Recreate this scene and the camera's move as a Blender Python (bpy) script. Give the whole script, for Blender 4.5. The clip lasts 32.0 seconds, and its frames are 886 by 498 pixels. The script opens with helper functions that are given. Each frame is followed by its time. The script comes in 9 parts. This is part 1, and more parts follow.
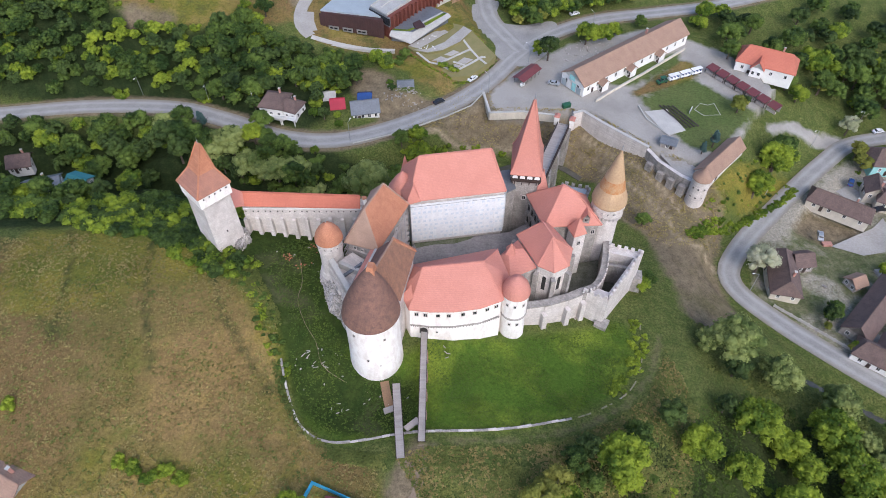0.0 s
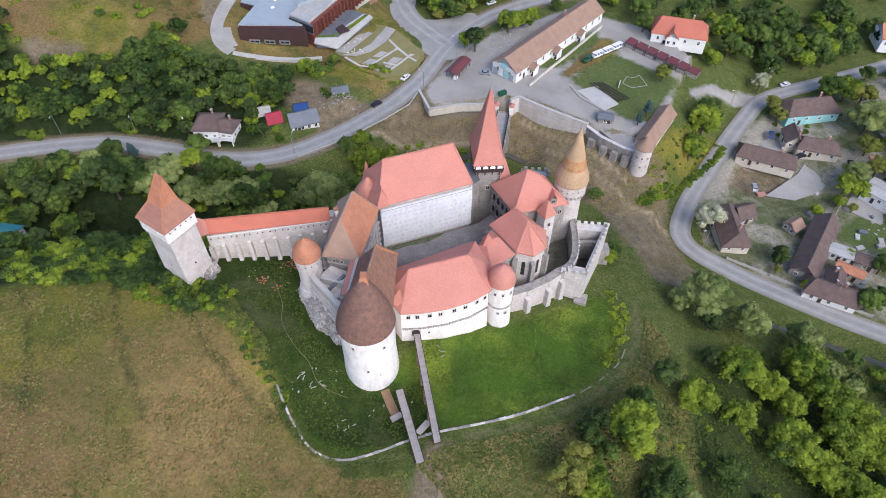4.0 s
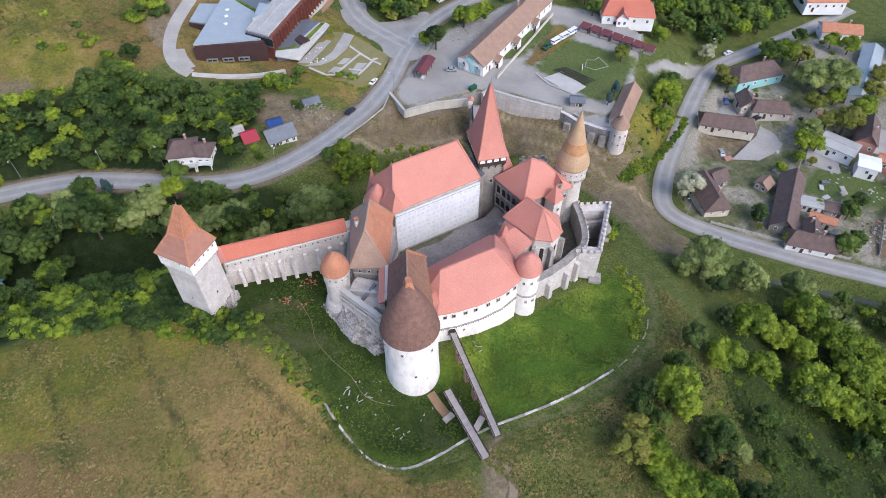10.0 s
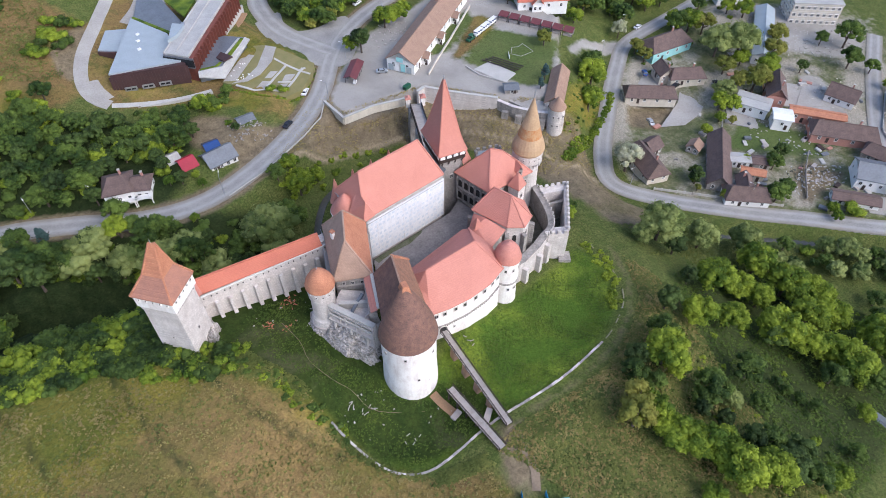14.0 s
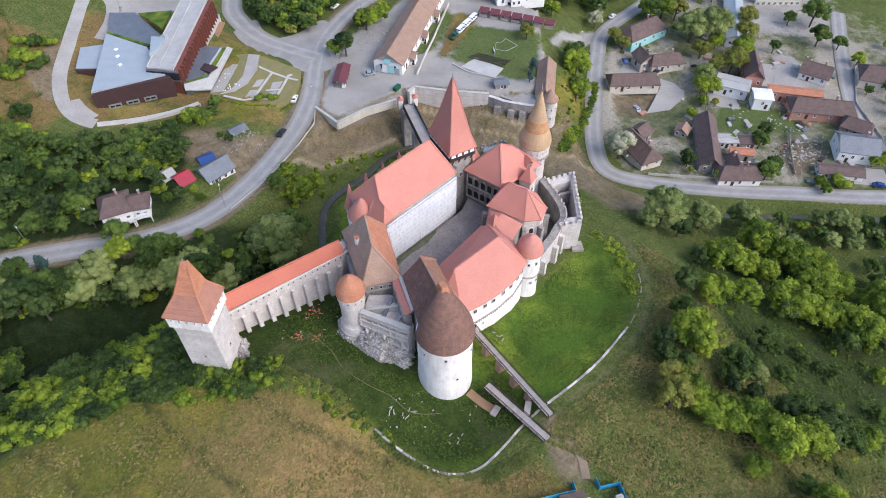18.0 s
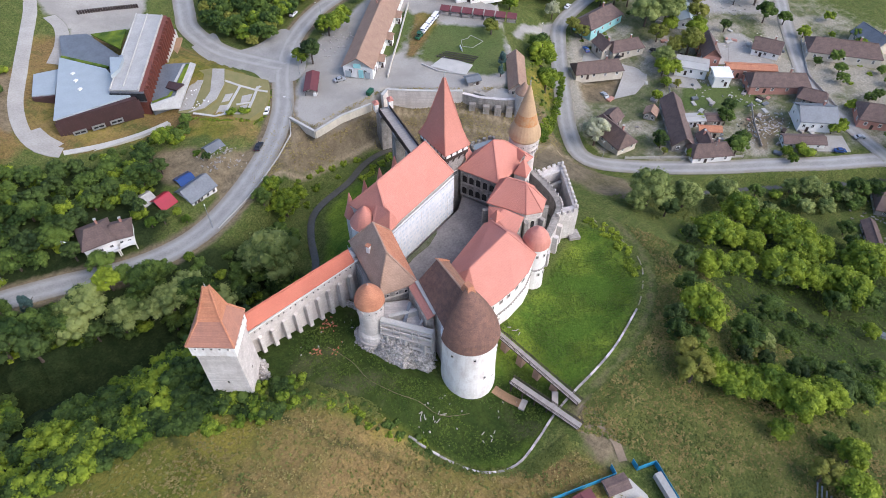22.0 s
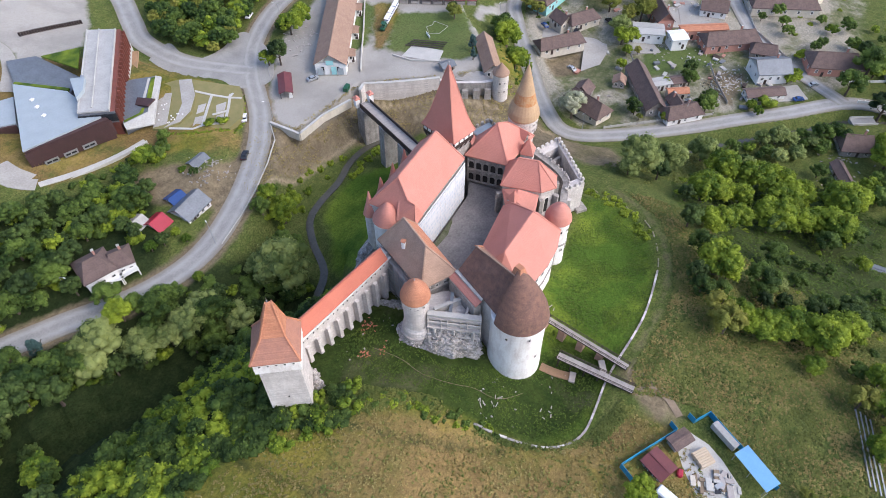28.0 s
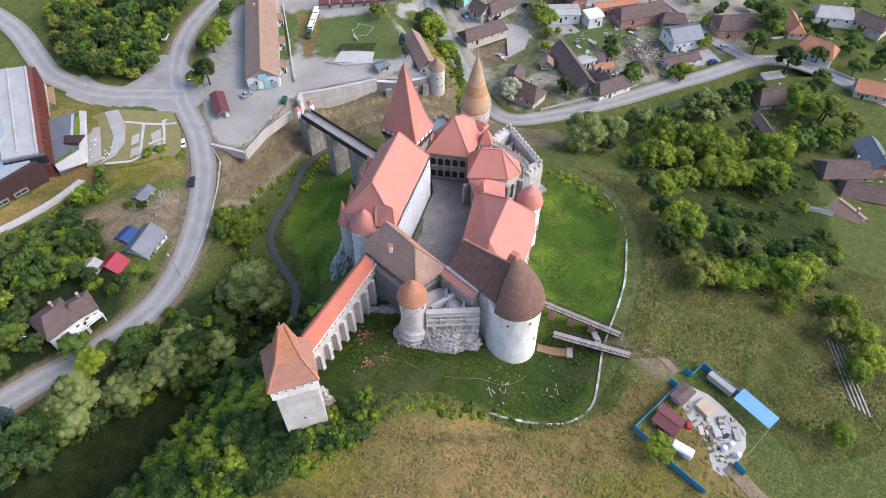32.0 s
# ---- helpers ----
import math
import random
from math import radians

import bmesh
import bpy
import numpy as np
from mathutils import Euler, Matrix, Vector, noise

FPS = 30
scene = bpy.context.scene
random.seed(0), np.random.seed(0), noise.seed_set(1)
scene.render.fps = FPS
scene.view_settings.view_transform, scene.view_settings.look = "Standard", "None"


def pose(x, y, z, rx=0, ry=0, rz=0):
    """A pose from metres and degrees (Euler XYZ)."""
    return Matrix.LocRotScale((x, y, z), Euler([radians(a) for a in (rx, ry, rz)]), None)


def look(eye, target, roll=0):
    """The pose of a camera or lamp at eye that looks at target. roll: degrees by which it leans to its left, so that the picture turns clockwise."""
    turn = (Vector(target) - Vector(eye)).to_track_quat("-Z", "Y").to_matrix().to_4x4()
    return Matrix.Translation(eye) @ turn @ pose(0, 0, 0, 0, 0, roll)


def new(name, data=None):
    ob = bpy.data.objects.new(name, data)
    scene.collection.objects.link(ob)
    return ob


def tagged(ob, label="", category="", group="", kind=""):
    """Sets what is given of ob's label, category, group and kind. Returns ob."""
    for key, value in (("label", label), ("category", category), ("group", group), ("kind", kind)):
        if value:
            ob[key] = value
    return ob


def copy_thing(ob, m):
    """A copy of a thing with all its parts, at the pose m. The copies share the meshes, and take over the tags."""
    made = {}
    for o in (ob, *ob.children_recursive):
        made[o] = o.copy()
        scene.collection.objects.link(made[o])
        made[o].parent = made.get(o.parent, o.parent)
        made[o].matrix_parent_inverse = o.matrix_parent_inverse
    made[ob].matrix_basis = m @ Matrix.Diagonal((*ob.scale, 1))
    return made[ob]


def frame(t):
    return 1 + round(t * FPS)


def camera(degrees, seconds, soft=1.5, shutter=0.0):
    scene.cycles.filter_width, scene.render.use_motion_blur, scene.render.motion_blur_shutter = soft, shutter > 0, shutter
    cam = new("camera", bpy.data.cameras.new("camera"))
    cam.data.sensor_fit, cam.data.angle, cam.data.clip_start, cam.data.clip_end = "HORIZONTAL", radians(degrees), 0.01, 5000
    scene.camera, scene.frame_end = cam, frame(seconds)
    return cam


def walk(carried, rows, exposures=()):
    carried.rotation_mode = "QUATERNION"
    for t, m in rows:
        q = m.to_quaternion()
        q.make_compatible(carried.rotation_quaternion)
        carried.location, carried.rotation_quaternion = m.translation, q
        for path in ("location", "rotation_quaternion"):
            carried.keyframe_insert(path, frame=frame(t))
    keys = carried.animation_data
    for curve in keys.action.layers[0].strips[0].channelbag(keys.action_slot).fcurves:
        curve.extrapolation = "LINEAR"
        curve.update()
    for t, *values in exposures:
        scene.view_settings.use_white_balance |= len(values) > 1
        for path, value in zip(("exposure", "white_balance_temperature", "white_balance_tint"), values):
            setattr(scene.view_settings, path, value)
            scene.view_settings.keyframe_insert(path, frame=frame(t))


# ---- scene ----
cam = camera(67.63, 32.0, 0.9)
PATH = [
    (0.0, pose(-10.00, -103.00, 131.00, 40.84, -0.03, 0.00)),
    (0.5, pose(-11.92, -102.94, 131.04, 40.80, -0.01, -0.73)),
    (1.0, pose(-13.84, -102.88, 131.07, 40.78, 0.00, -2.52)),
    (1.5, pose(-15.72, -102.77, 131.07, 40.78, -0.01, -2.52)),
    (2.0, pose(-17.55, -102.59, 131.03, 40.72, -0.00, -5.48)),
    (2.5, pose(-19.32, -102.35, 130.96, 40.73, -0.02, -7.29)),
    (3.0, pose(-21.06, -102.06, 130.84, 40.74, 0.01, -7.35)),
    (3.5, pose(-22.78, -101.76, 130.74, 40.74, -0.03, -9.04)),
    (5.5, pose(-29.82, -100.47, 130.67, 40.74, 0.01, -12.68)),
    (6.0, pose(-31.65, -100.09, 130.68, 40.74, 0.04, -12.68)),
    (6.5, pose(-33.48, -99.71, 130.70, 40.73, 0.05, -13.60)),
    (7.0, pose(-35.31, -99.31, 130.72, 40.74, 0.04, -15.71)),
    (7.5, pose(-37.12, -98.87, 130.74, 40.75, 0.07, -15.69)),
    (8.0, pose(-38.91, -98.40, 130.76, 40.75, 0.11, -15.70)),
    (8.5, pose(-40.70, -97.87, 130.79, 40.74, 0.12, -15.63)),
    (9.0, pose(-42.52, -97.31, 130.82, 40.73, 0.05, -18.39)),
    (9.5, pose(-44.37, -96.72, 130.84, 40.73, 0.05, -20.44)),
    (10.0, pose(-46.15, -96.09, 130.85, 40.73, 0.03, -20.39)),
    (10.5, pose(-47.86, -95.45, 130.87, 40.73, 0.06, -20.35)),
    (11.0, pose(-49.55, -94.76, 130.90, 40.71, 0.08, -20.32)),
    (11.5, pose(-51.23, -94.01, 130.91, 40.66, 0.01, -23.64)),
    (12.0, pose(-52.96, -93.23, 130.91, 40.63, -0.09, -28.61)),
    (12.5, pose(-54.60, -92.39, 130.86, 40.65, -0.11, -28.65)),
    (13.0, pose(-56.19, -91.51, 130.82, 40.65, -0.07, -28.82)),
    (13.5, pose(-57.75, -90.58, 130.82, 40.62, -0.11, -31.32)),
    (14.0, pose(-59.29, -89.62, 130.81, 40.62, -0.10, -31.30)),
    (14.5, pose(-60.83, -88.65, 130.78, 40.61, -0.09, -31.27)),
    (16.5, pose(-67.03, -84.71, 130.85, 40.55, -0.02, -33.74)),
    (17.0, pose(-68.52, -83.65, 130.80, 40.55, 0.01, -33.69)),
    (17.5, pose(-69.97, -82.55, 130.74, 40.54, -0.04, -35.75)),
    (18.0, pose(-71.43, -81.42, 130.69, 40.54, -0.03, -36.57)),
    (18.5, pose(-72.85, -80.26, 130.66, 40.53, -0.01, -36.58)),
    (19.0, pose(-74.25, -79.05, 130.63, 40.52, -0.10, -39.84)),
    (19.5, pose(-75.63, -77.78, 130.60, 40.52, -0.16, -42.70)),
    (20.0, pose(-76.98, -76.53, 130.59, 40.52, -0.15, -42.70)),
    (20.5, pose(-78.28, -75.29, 130.59, 40.51, -0.13, -42.68)),
    (21.0, pose(-79.58, -74.05, 130.58, 40.50, -0.12, -42.89)),
    (21.5, pose(-80.88, -72.81, 130.58, 40.50, -0.09, -43.60)),
    (22.0, pose(-82.17, -71.60, 130.63, 40.45, -0.05, -43.55)),
    (22.5, pose(-83.48, -70.36, 130.69, 39.63, -0.00, -43.51)),
    (23.0, pose(-84.82, -69.08, 130.75, 39.41, 0.05, -43.48)),
    (23.5, pose(-86.15, -67.77, 130.80, 39.39, 0.02, -45.59)),
    (24.0, pose(-87.46, -66.46, 130.83, 39.39, 0.06, -45.61)),
    (24.5, pose(-88.76, -65.11, 130.88, 39.39, 0.09, -45.74)),
    (25.0, pose(-90.06, -63.68, 130.92, 39.39, -0.01, -49.99)),
    (25.5, pose(-91.34, -62.19, 130.95, 39.38, -0.06, -51.25)),
    (27.5, pose(-95.95, -56.43, 131.15, 39.30, 0.05, -52.03)),
    (28.0, pose(-97.15, -54.94, 131.24, 39.32, 0.09, -52.61)),
    (28.5, pose(-98.33, -53.47, 131.37, 39.30, 0.11, -52.58)),
    (29.0, pose(-99.48, -52.01, 131.51, 39.28, 0.12, -54.45)),
    (29.5, pose(-100.61, -50.55, 131.65, 39.29, 0.17, -54.58)),
    (30.0, pose(-101.70, -49.06, 131.78, 39.22, 0.12, -55.70)),
    (30.5, pose(-102.76, -47.49, 131.90, 39.23, 0.10, -58.99)),
    (31.0, pose(-103.75, -45.86, 131.95, 39.20, 0.09, -59.07)),
    (31.5, pose(-104.67, -44.16, 131.95, 39.14, -0.02, -60.86)),
    (32.0, pose(-105.56, -42.37, 131.94, 39.07, -0.18, -63.40)),
]
walk(cam, PATH, [(0.0, 0.16, 5840, 12), (10.0, 0.24, 5780, 12), (24.0, 0.37, 5960, 12), (32.0, 0.47, 6000, 12)])

# ---- sky and sun: high soft cloud, weak sun from the south-east ----
world = bpy.data.worlds.new("sky")
scene.world = world
world.use_nodes = True
wn = world.node_tree.nodes
sky = wn.new("ShaderNodeTexSky")
sky.sky_type, sky.sun_disc = "NISHITA", False
SUN_EL, SUN_AZ = radians(42), radians(162)      # azimuth from north (+y) towards east (+x)
sky.sun_elevation, sky.sun_rotation = SUN_EL, SUN_AZ
sky.air_density, sky.dust_density, sky.ozone_density = 1.0, 3.0, 1.5
wn["Background"].inputs["Strength"].default_value = 0.21
world.node_tree.links.new(sky.outputs[0], wn["Background"].inputs["Color"])
sun = new("sun", bpy.data.lights.new("sun", "SUN"))
sun.data.energy, sun.data.angle, sun.data.color = 1.3, radians(50), (1.0, 0.925, 0.84)
sun_way = Vector((math.sin(SUN_AZ) * math.cos(SUN_EL), math.cos(SUN_AZ) * math.cos(SUN_EL), math.sin(SUN_EL)))
sun.matrix_world = look(sun_way * 300, (0, 0, 0))

# ---- materials ----
def mat(name, base, alt=None, rough=0.85, scale=1.0, fine=8.0, bump=0.15, metal=0.0, spread=0.5, island=0.0, contrast=0.5):
    """Two-scale noise between two colours, with grain in the relief."""
    m = bpy.data.materials.new(name)
    m.use_nodes = True
    n, l = m.node_tree.nodes, m.node_tree.links
    b = n["Principled BSDF"]
    b.inputs["Roughness"].default_value, b.inputs["Metallic"].default_value = rough, metal
    geo = n.new("ShaderNodeNewGeometry")
    big = n.new("ShaderNodeTexNoise"); big.inputs["Scale"].default_value = scale; big.inputs["Detail"].default_value = 5
    small = n.new("ShaderNodeTexNoise"); small.inputs["Scale"].default_value = fine; small.inputs["Detail"].default_value = 3
    for t in (big, small):
        l.new(geo.outputs["Position"], t.inputs["Vector"])
    add = n.new("ShaderNodeMath"); add.operation = "MULTIPLY_ADD"
    l.new(small.outputs["Fac"], add.inputs[0]); add.inputs[1].default_value = 0.5
    half = n.new("ShaderNodeMath"); half.operation = "MULTIPLY"
    l.new(big.outputs["Fac"], half.inputs[0]); half.inputs[1].default_value = 0.5
    l.new(half.outputs[0], add.inputs[2])
    ramp = n.new("ShaderNodeMapRange")
    ramp.inputs["From Min"].default_value, ramp.inputs["From Max"].default_value = 0.5 - contrast * 0.3, 0.5 + contrast * 0.3
    l.new(add.outputs[0], ramp.inputs["Value"])
    fac = ramp.outputs[0]
    if island:
        info = n.new("ShaderNodeObjectInfo")
        mixf = n.new("ShaderNodeMath"); mixf.operation = "MULTIPLY_ADD"
        l.new(info.outputs["Random"], mixf.inputs[0]); mixf.inputs[1].default_value = island
        sub = n.new("ShaderNodeMath"); sub.operation = "MULTIPLY_ADD"
        l.new(fac, sub.inputs[0]); sub.inputs[1].default_value = 1 - island; sub.inputs[2].default_value = 0
        l.new(sub.outputs[0], mixf.inputs[2])
        fac = mixf.outputs[0]
    mix = n.new("ShaderNodeMix"); mix.data_type = "RGBA"
    alt = alt or tuple(c * (1 - spread * 0.5) for c in base)
    mix.inputs["A"].default_value, mix.inputs["B"].default_value = (*base, 1), (*alt, 1)
    l.new(fac, mix.inputs["Factor"])
    l.new(mix.outputs["Result"], b.inputs["Base Color"])
    if bump:
        bp = n.new("ShaderNodeBump"); bp.inputs["Strength"].default_value = bump; bp.inputs["Distance"].default_value = 0.1
        l.new(small.outputs["Fac"], bp.inputs["Height"])
        l.new(bp.outputs[0], b.inputs["Normal"])
    return m


def courses(m, row, length, strength, dark=0.75, amount=0.35):
    """Adds rows of blocks or tiles to a material: joints in the relief and a slight tone from piece to piece."""
    n, l = m.node_tree.nodes, m.node_tree.links
    b = n["Principled BSDF"]
    geo = n.new("ShaderNodeNewGeometry")
    sep = n.new("ShaderNodeSeparateXYZ"); l.new(geo.outputs["Position"], sep.inputs[0])
    s = n.new("ShaderNodeMath"); s.operation = "ADD"
    l.new(sep.outputs["X"], s.inputs[0]); l.new(sep.outputs["Y"], s.inputs[1])
    com = n.new("ShaderNodeCombineXYZ"); l.new(s.outputs[0], com.inputs["X"]); l.new(sep.outputs["Z"], com.inputs["Y"])
    br = n.new("ShaderNodeTexBrick")
    br.inputs["Scale"].default_value, br.inputs["Brick Width"].default_value, br.inputs["Row Height"].default_value = 1.0, length, row
    br.inputs["Mortar Size"].default_value = row * 0.08
    br.inputs["Color1"].default_value, br.inputs["Color2"].default_value = (1, 1, 1, 1), (dark, dark, dark, 1)
    br.inputs["Mortar"].default_value = (dark * 0.75,) * 3 + (1,)
    l.new(com.outputs[0], br.inputs["Vector"])
    old = b.inputs["Base Color"].links[0].from_socket
    mul = n.new("ShaderNodeMix"); mul.data_type, mul.blend_type = "RGBA", "MULTIPLY"
    mul.inputs["Factor"].default_value = amount
    l.new(old, mul.inputs["A"]); l.new(br.outputs["Color"], mul.inputs["B"])
    l.new(mul.outputs["Result"], b.inputs["Base Color"])
    bp = n.new("ShaderNodeBump"); bp.inputs["Strength"].default_value = strength; bp.inputs["Distance"].default_value = 0.08
    l.new(br.outputs["Fac"], bp.inputs["Height"]); bp.invert = True
    if b.inputs["Normal"].links:
        l.new(b.inputs["Normal"].links[0].from_socket, bp.inputs["Normal"])
    l.new(bp.outputs[0], b.inputs["Normal"])
    return m


def streaks(m, colour, amount):
    """Rain streaks and stains that run down a wall."""
    n, l = m.node_tree.nodes, m.node_tree.links
    b = n["Principled BSDF"]
    geo = n.new("ShaderNodeNewGeometry")
    mp = n.new("ShaderNodeMapping"); mp.inputs["Scale"].default_value = (0.7, 0.7, 0.28)
    l.new(geo.outputs["Position"], mp.inputs["Vector"])
    t = n.new("ShaderNodeTexNoise"); t.inputs["Scale"].default_value = 1.0; t.inputs["Detail"].default_value = 6; t.inputs["Roughness"].default_value = 0.65
    l.new(mp.outputs[0], t.inputs["Vector"])
    r = n.new("ShaderNodeMapRange"); r.inputs["From Min"].default_value, r.inputs["From Max"].default_value = 0.44, 0.70
    r.inputs["To Max"].default_value = amount
    l.new(t.outputs["Fac"], r.inputs["Value"])
    old = b.inputs["Base Color"].links[0].from_socket
    mix = n.new("ShaderNodeMix"); mix.data_type = "RGBA"
    l.new(r.outputs[0], mix.inputs["Factor"]); l.new(old, mix.inputs["A"]); mix.inputs["B"].default_value = (*colour, 1)
    l.new(mix.outputs["Result"], b.inputs["Base Color"])
    return m


TILE_RED = courses(mat("new_red_roof_tiles", (0.62, 0.265, 0.205), (0.55, 0.225, 0.17), 0.75, 0.25, 3.0, 0.2), 0.3, 0.25, 0.5, 0.8, 0.35)
TILE_DEEP = courses(mat("deep_red_roof_tiles", (0.58, 0.19, 0.12), (0.50, 0.15, 0.095), 0.75, 0.25, 3.0, 0.2), 0.3, 0.25, 0.5, 0.8, 0.35)
TILE_ORANGE = courses(mat("orange_roof_tiles", (0.60, 0.27, 0.15), (0.45, 0.18, 0.10), 0.8, 0.5, 4.0, 0.25), 0.3, 0.25, 0.5, 0.7, 0.4)
TILE_BROWN = courses(mat("weathered_brown_roof_tiles", (0.29, 0.15, 0.105), (0.145, 0.085, 0.07), 0.85, 0.9, 4.0, 0.3), 0.3, 0.25, 0.6, 0.7, 0.4)
TILE_BROWN_LIT = courses(mat("sunlit_brown_roof_tiles", (0.40, 0.20, 0.12), (0.22, 0.12, 0.08), 0.85, 0.7, 4.0, 0.3), 0.3, 0.25, 0.6, 0.7, 0.4)
TILE_RUSSET_RED = courses(mat("weathered_red_brown_roof_tiles", (0.50, 0.235, 0.155), (0.36, 0.175, 0.13), 0.85, 0.7, 4.0, 0.3), 0.3, 0.25, 0.6, 0.7, 0.4)
TILE_MIX = courses(mat("mottled_old_roof_tiles", (0.44, 0.285, 0.20), (0.32, 0.20, 0.145), 0.85, 0.35, 3.5, 0.3), 0.3, 0.25, 0.6, 0.7, 0.4)
TILE_WING = courses(mat("mottled_tan_roof_tiles", (0.53, 0.355, 0.26), (0.39, 0.255, 0.185), 0.85, 0.35, 3.5, 0.3), 0.3, 0.25, 0.6, 0.7, 0.4)
TILE_DARK = courses(mat("dark_brown_house_tiles", (0.115, 0.078, 0.068), (0.19, 0.128, 0.108), 0.85, 0.6, 3.0, 0.3), 0.35, 0.3, 0.5, 0.75, 0.35)
PLASTER = streaks(mat("white_lime_plaster", (0.90, 0.87, 0.84), (0.80, 0.75, 0.71), 0.9, 0.3, 2.5, 0.25), (0.50, 0.41, 0.36), 0.5)
STONE = streaks(courses(mat("pale_limestone_blocks", (0.76, 0.705, 0.665), (0.60, 0.54, 0.50), 0.9, 0.3, 2.5, 0.3), 0.45, 0.9, 0.6, 0.7, 0.5), (0.40, 0.35, 0.315), 0.5)
STONE_GREY = streaks(courses(mat("grey_weathered_stone", (0.47, 0.43, 0.39), (0.30, 0.27, 0.245), 0.92, 0.4, 2.5, 0.4), 0.4, 0.7, 0.6, 0.7, 0.45), (0.12, 0.11, 0.10), 0.6)
ROCK = mat("limestone_rock", (0.52, 0.475, 0.445), (0.20, 0.185, 0.16), 0.95, 0.8, 3.2, 0.9, contrast=0.42)
ROCK_DARK = mat("mossy_dark_stone", (0.16, 0.15, 0.12), (0.07, 0.075, 0.045), 0.95, 0.6, 3.0, 0.7)
WOOD_PALE = mat("pale_weathered_boards", (0.60, 0.555, 0.52), (0.42, 0.38, 0.35), 0.85, 0.8, 6.0, 0.3, island=0.4)
WOOD = mat("weathered_grey_wood", (0.48, 0.43, 0.395), (0.31, 0.275, 0.25), 0.85, 0.8, 6.0, 0.3, island=0.4)
WOOD_DARK = mat("dark_stained_timber", (0.06, 0.038, 0.03), (0.03, 0.02, 0.017), 0.7, 0.8, 6.0, 0.2)
FRESH_WOOD = mat("fresh_cream_timber", (0.62, 0.50, 0.36), (0.50, 0.38, 0.25), 0.8, 0.8, 6.0, 0.2, island=0.4)
WHITE = mat("white_paint", (0.82, 0.81, 0.79), (0.70, 0.69, 0.67), 0.7, 0.4, 4.0, 0.05)
SHEET = mat("white_scaffold_sheeting", (0.80, 0.80, 0.80), (0.66, 0.67, 0.69), 0.6, 0.35, 2.0, 0.3)
SHEET_GREY = mat("faded_grey_print", (0.56, 0.61, 0.67), (0.70, 0.73, 0.76), 0.65, 0.5, 2.0, 0.1)
GLASS = mat("dark_window_glass", (0.03, 0.035, 0.04), (0.02, 0.02, 0.025), 0.15, 1.0, 4.0, 0.0)
DARK = mat("painted_opening_shade", (0.03, 0.027, 0.024), (0.02, 0.018, 0.016), 0.9, 1.0, 4.0, 0.1)
ASPHALT = mat("grey_asphalt", (0.35, 0.335, 0.31), (0.235, 0.225, 0.21), 0.9, 0.22, 2.6, 0.2)


def dusty_edges(m, dust, worn):
    """Dust along a road's edges and two worn wheel tracks, from the road's own width."""
    n, l = m.node_tree.nodes, m.node_tree.links
    b = n["Principled BSDF"]
    at = n.new("ShaderNodeAttribute"); at.attribute_name = "across"
    geo = n.new("ShaderNodeNewGeometry")
    t = n.new("ShaderNodeTexNoise"); t.inputs["Scale"].default_value, t.inputs["Detail"].default_value = 0.35, 6
    l.new(geo.outputs["Position"], t.inputs["Vector"])
    old = b.inputs["Base Color"].links[0].from_socket
    for colour, centre, width, amount in ((worn, 0.45, 0.3, 0.55), (dust, 1.05, 0.42, 0.85)):
        d = n.new("ShaderNodeMath"); d.operation = "SUBTRACT"; d.inputs[1].default_value = centre
        l.new(at.outputs["Fac"], d.inputs[0])
        e = n.new("ShaderNodeMath"); e.operation = "ABSOLUTE"; l.new(d.outputs[0], e.inputs[0])
        f = n.new("ShaderNodeMath"); f.operation = "MULTIPLY_ADD"; f.inputs[1].default_value = -0.5
        l.new(t.outputs["Fac"], f.inputs[0]); f.inputs[2].default_value = 0.25
        g = n.new("ShaderNodeMath"); g.operation = "ADD"; l.new(e.outputs[0], g.inputs[0]); l.new(f.outputs[0], g.inputs[1])
        r = n.new("ShaderNodeMapRange"); r.inputs["From Min"].default_value, r.inputs["From Max"].default_value = 0.0, width
        r.inputs["To Min"].default_value, r.inputs["To Max"].default_value = amount, 0.0
        l.new(g.outputs[0], r.inputs["Value"])
        x = n.new("ShaderNodeMix"); x.data_type = "RGBA"
        l.new(r.outputs[0], x.inputs["Factor"]); l.new(old, x.inputs["A"]); x.inputs["B"].default_value = (*colour, 1)
        old = x.outputs["Result"]
    l.new(old, b.inputs["Base Color"])
    return m


dusty_edges(ASPHALT, (0.24, 0.205, 0.155), (0.42, 0.405, 0.385))
CONCRETE = mat("pale_concrete", (0.52, 0.50, 0.46), (0.40, 0.38, 0.35), 0.9, 0.3, 3.0, 0.15)
PAVING = mat("grey_paving", (0.42, 0.395, 0.36), (0.30, 0.28, 0.25), 0.9, 0.15, 2.0, 0.2)
COURT = mat("dark_grey_courtyard_cobbles", (0.27, 0.245, 0.235), (0.15, 0.135, 0.13), 0.8, 0.22, 2.0, 0.3)
MOSS = mat("sparse_courtyard_grass", (0.055, 0.075, 0.022), (0.15, 0.145, 0.10), 0.95, 0.5, 3.0, 0.4)
ROOF_GREY = mat("grey_metal_roofing", (0.20, 0.215, 0.235), (0.14, 0.15, 0.165), 0.5, 0.3, 2.0, 0.05, 0.3)
ROOF_PALE = mat("pale_flat_roofing", (0.45, 0.44, 0.42), (0.34, 0.33, 0.31), 0.85, 0.3, 2.0, 0.1)
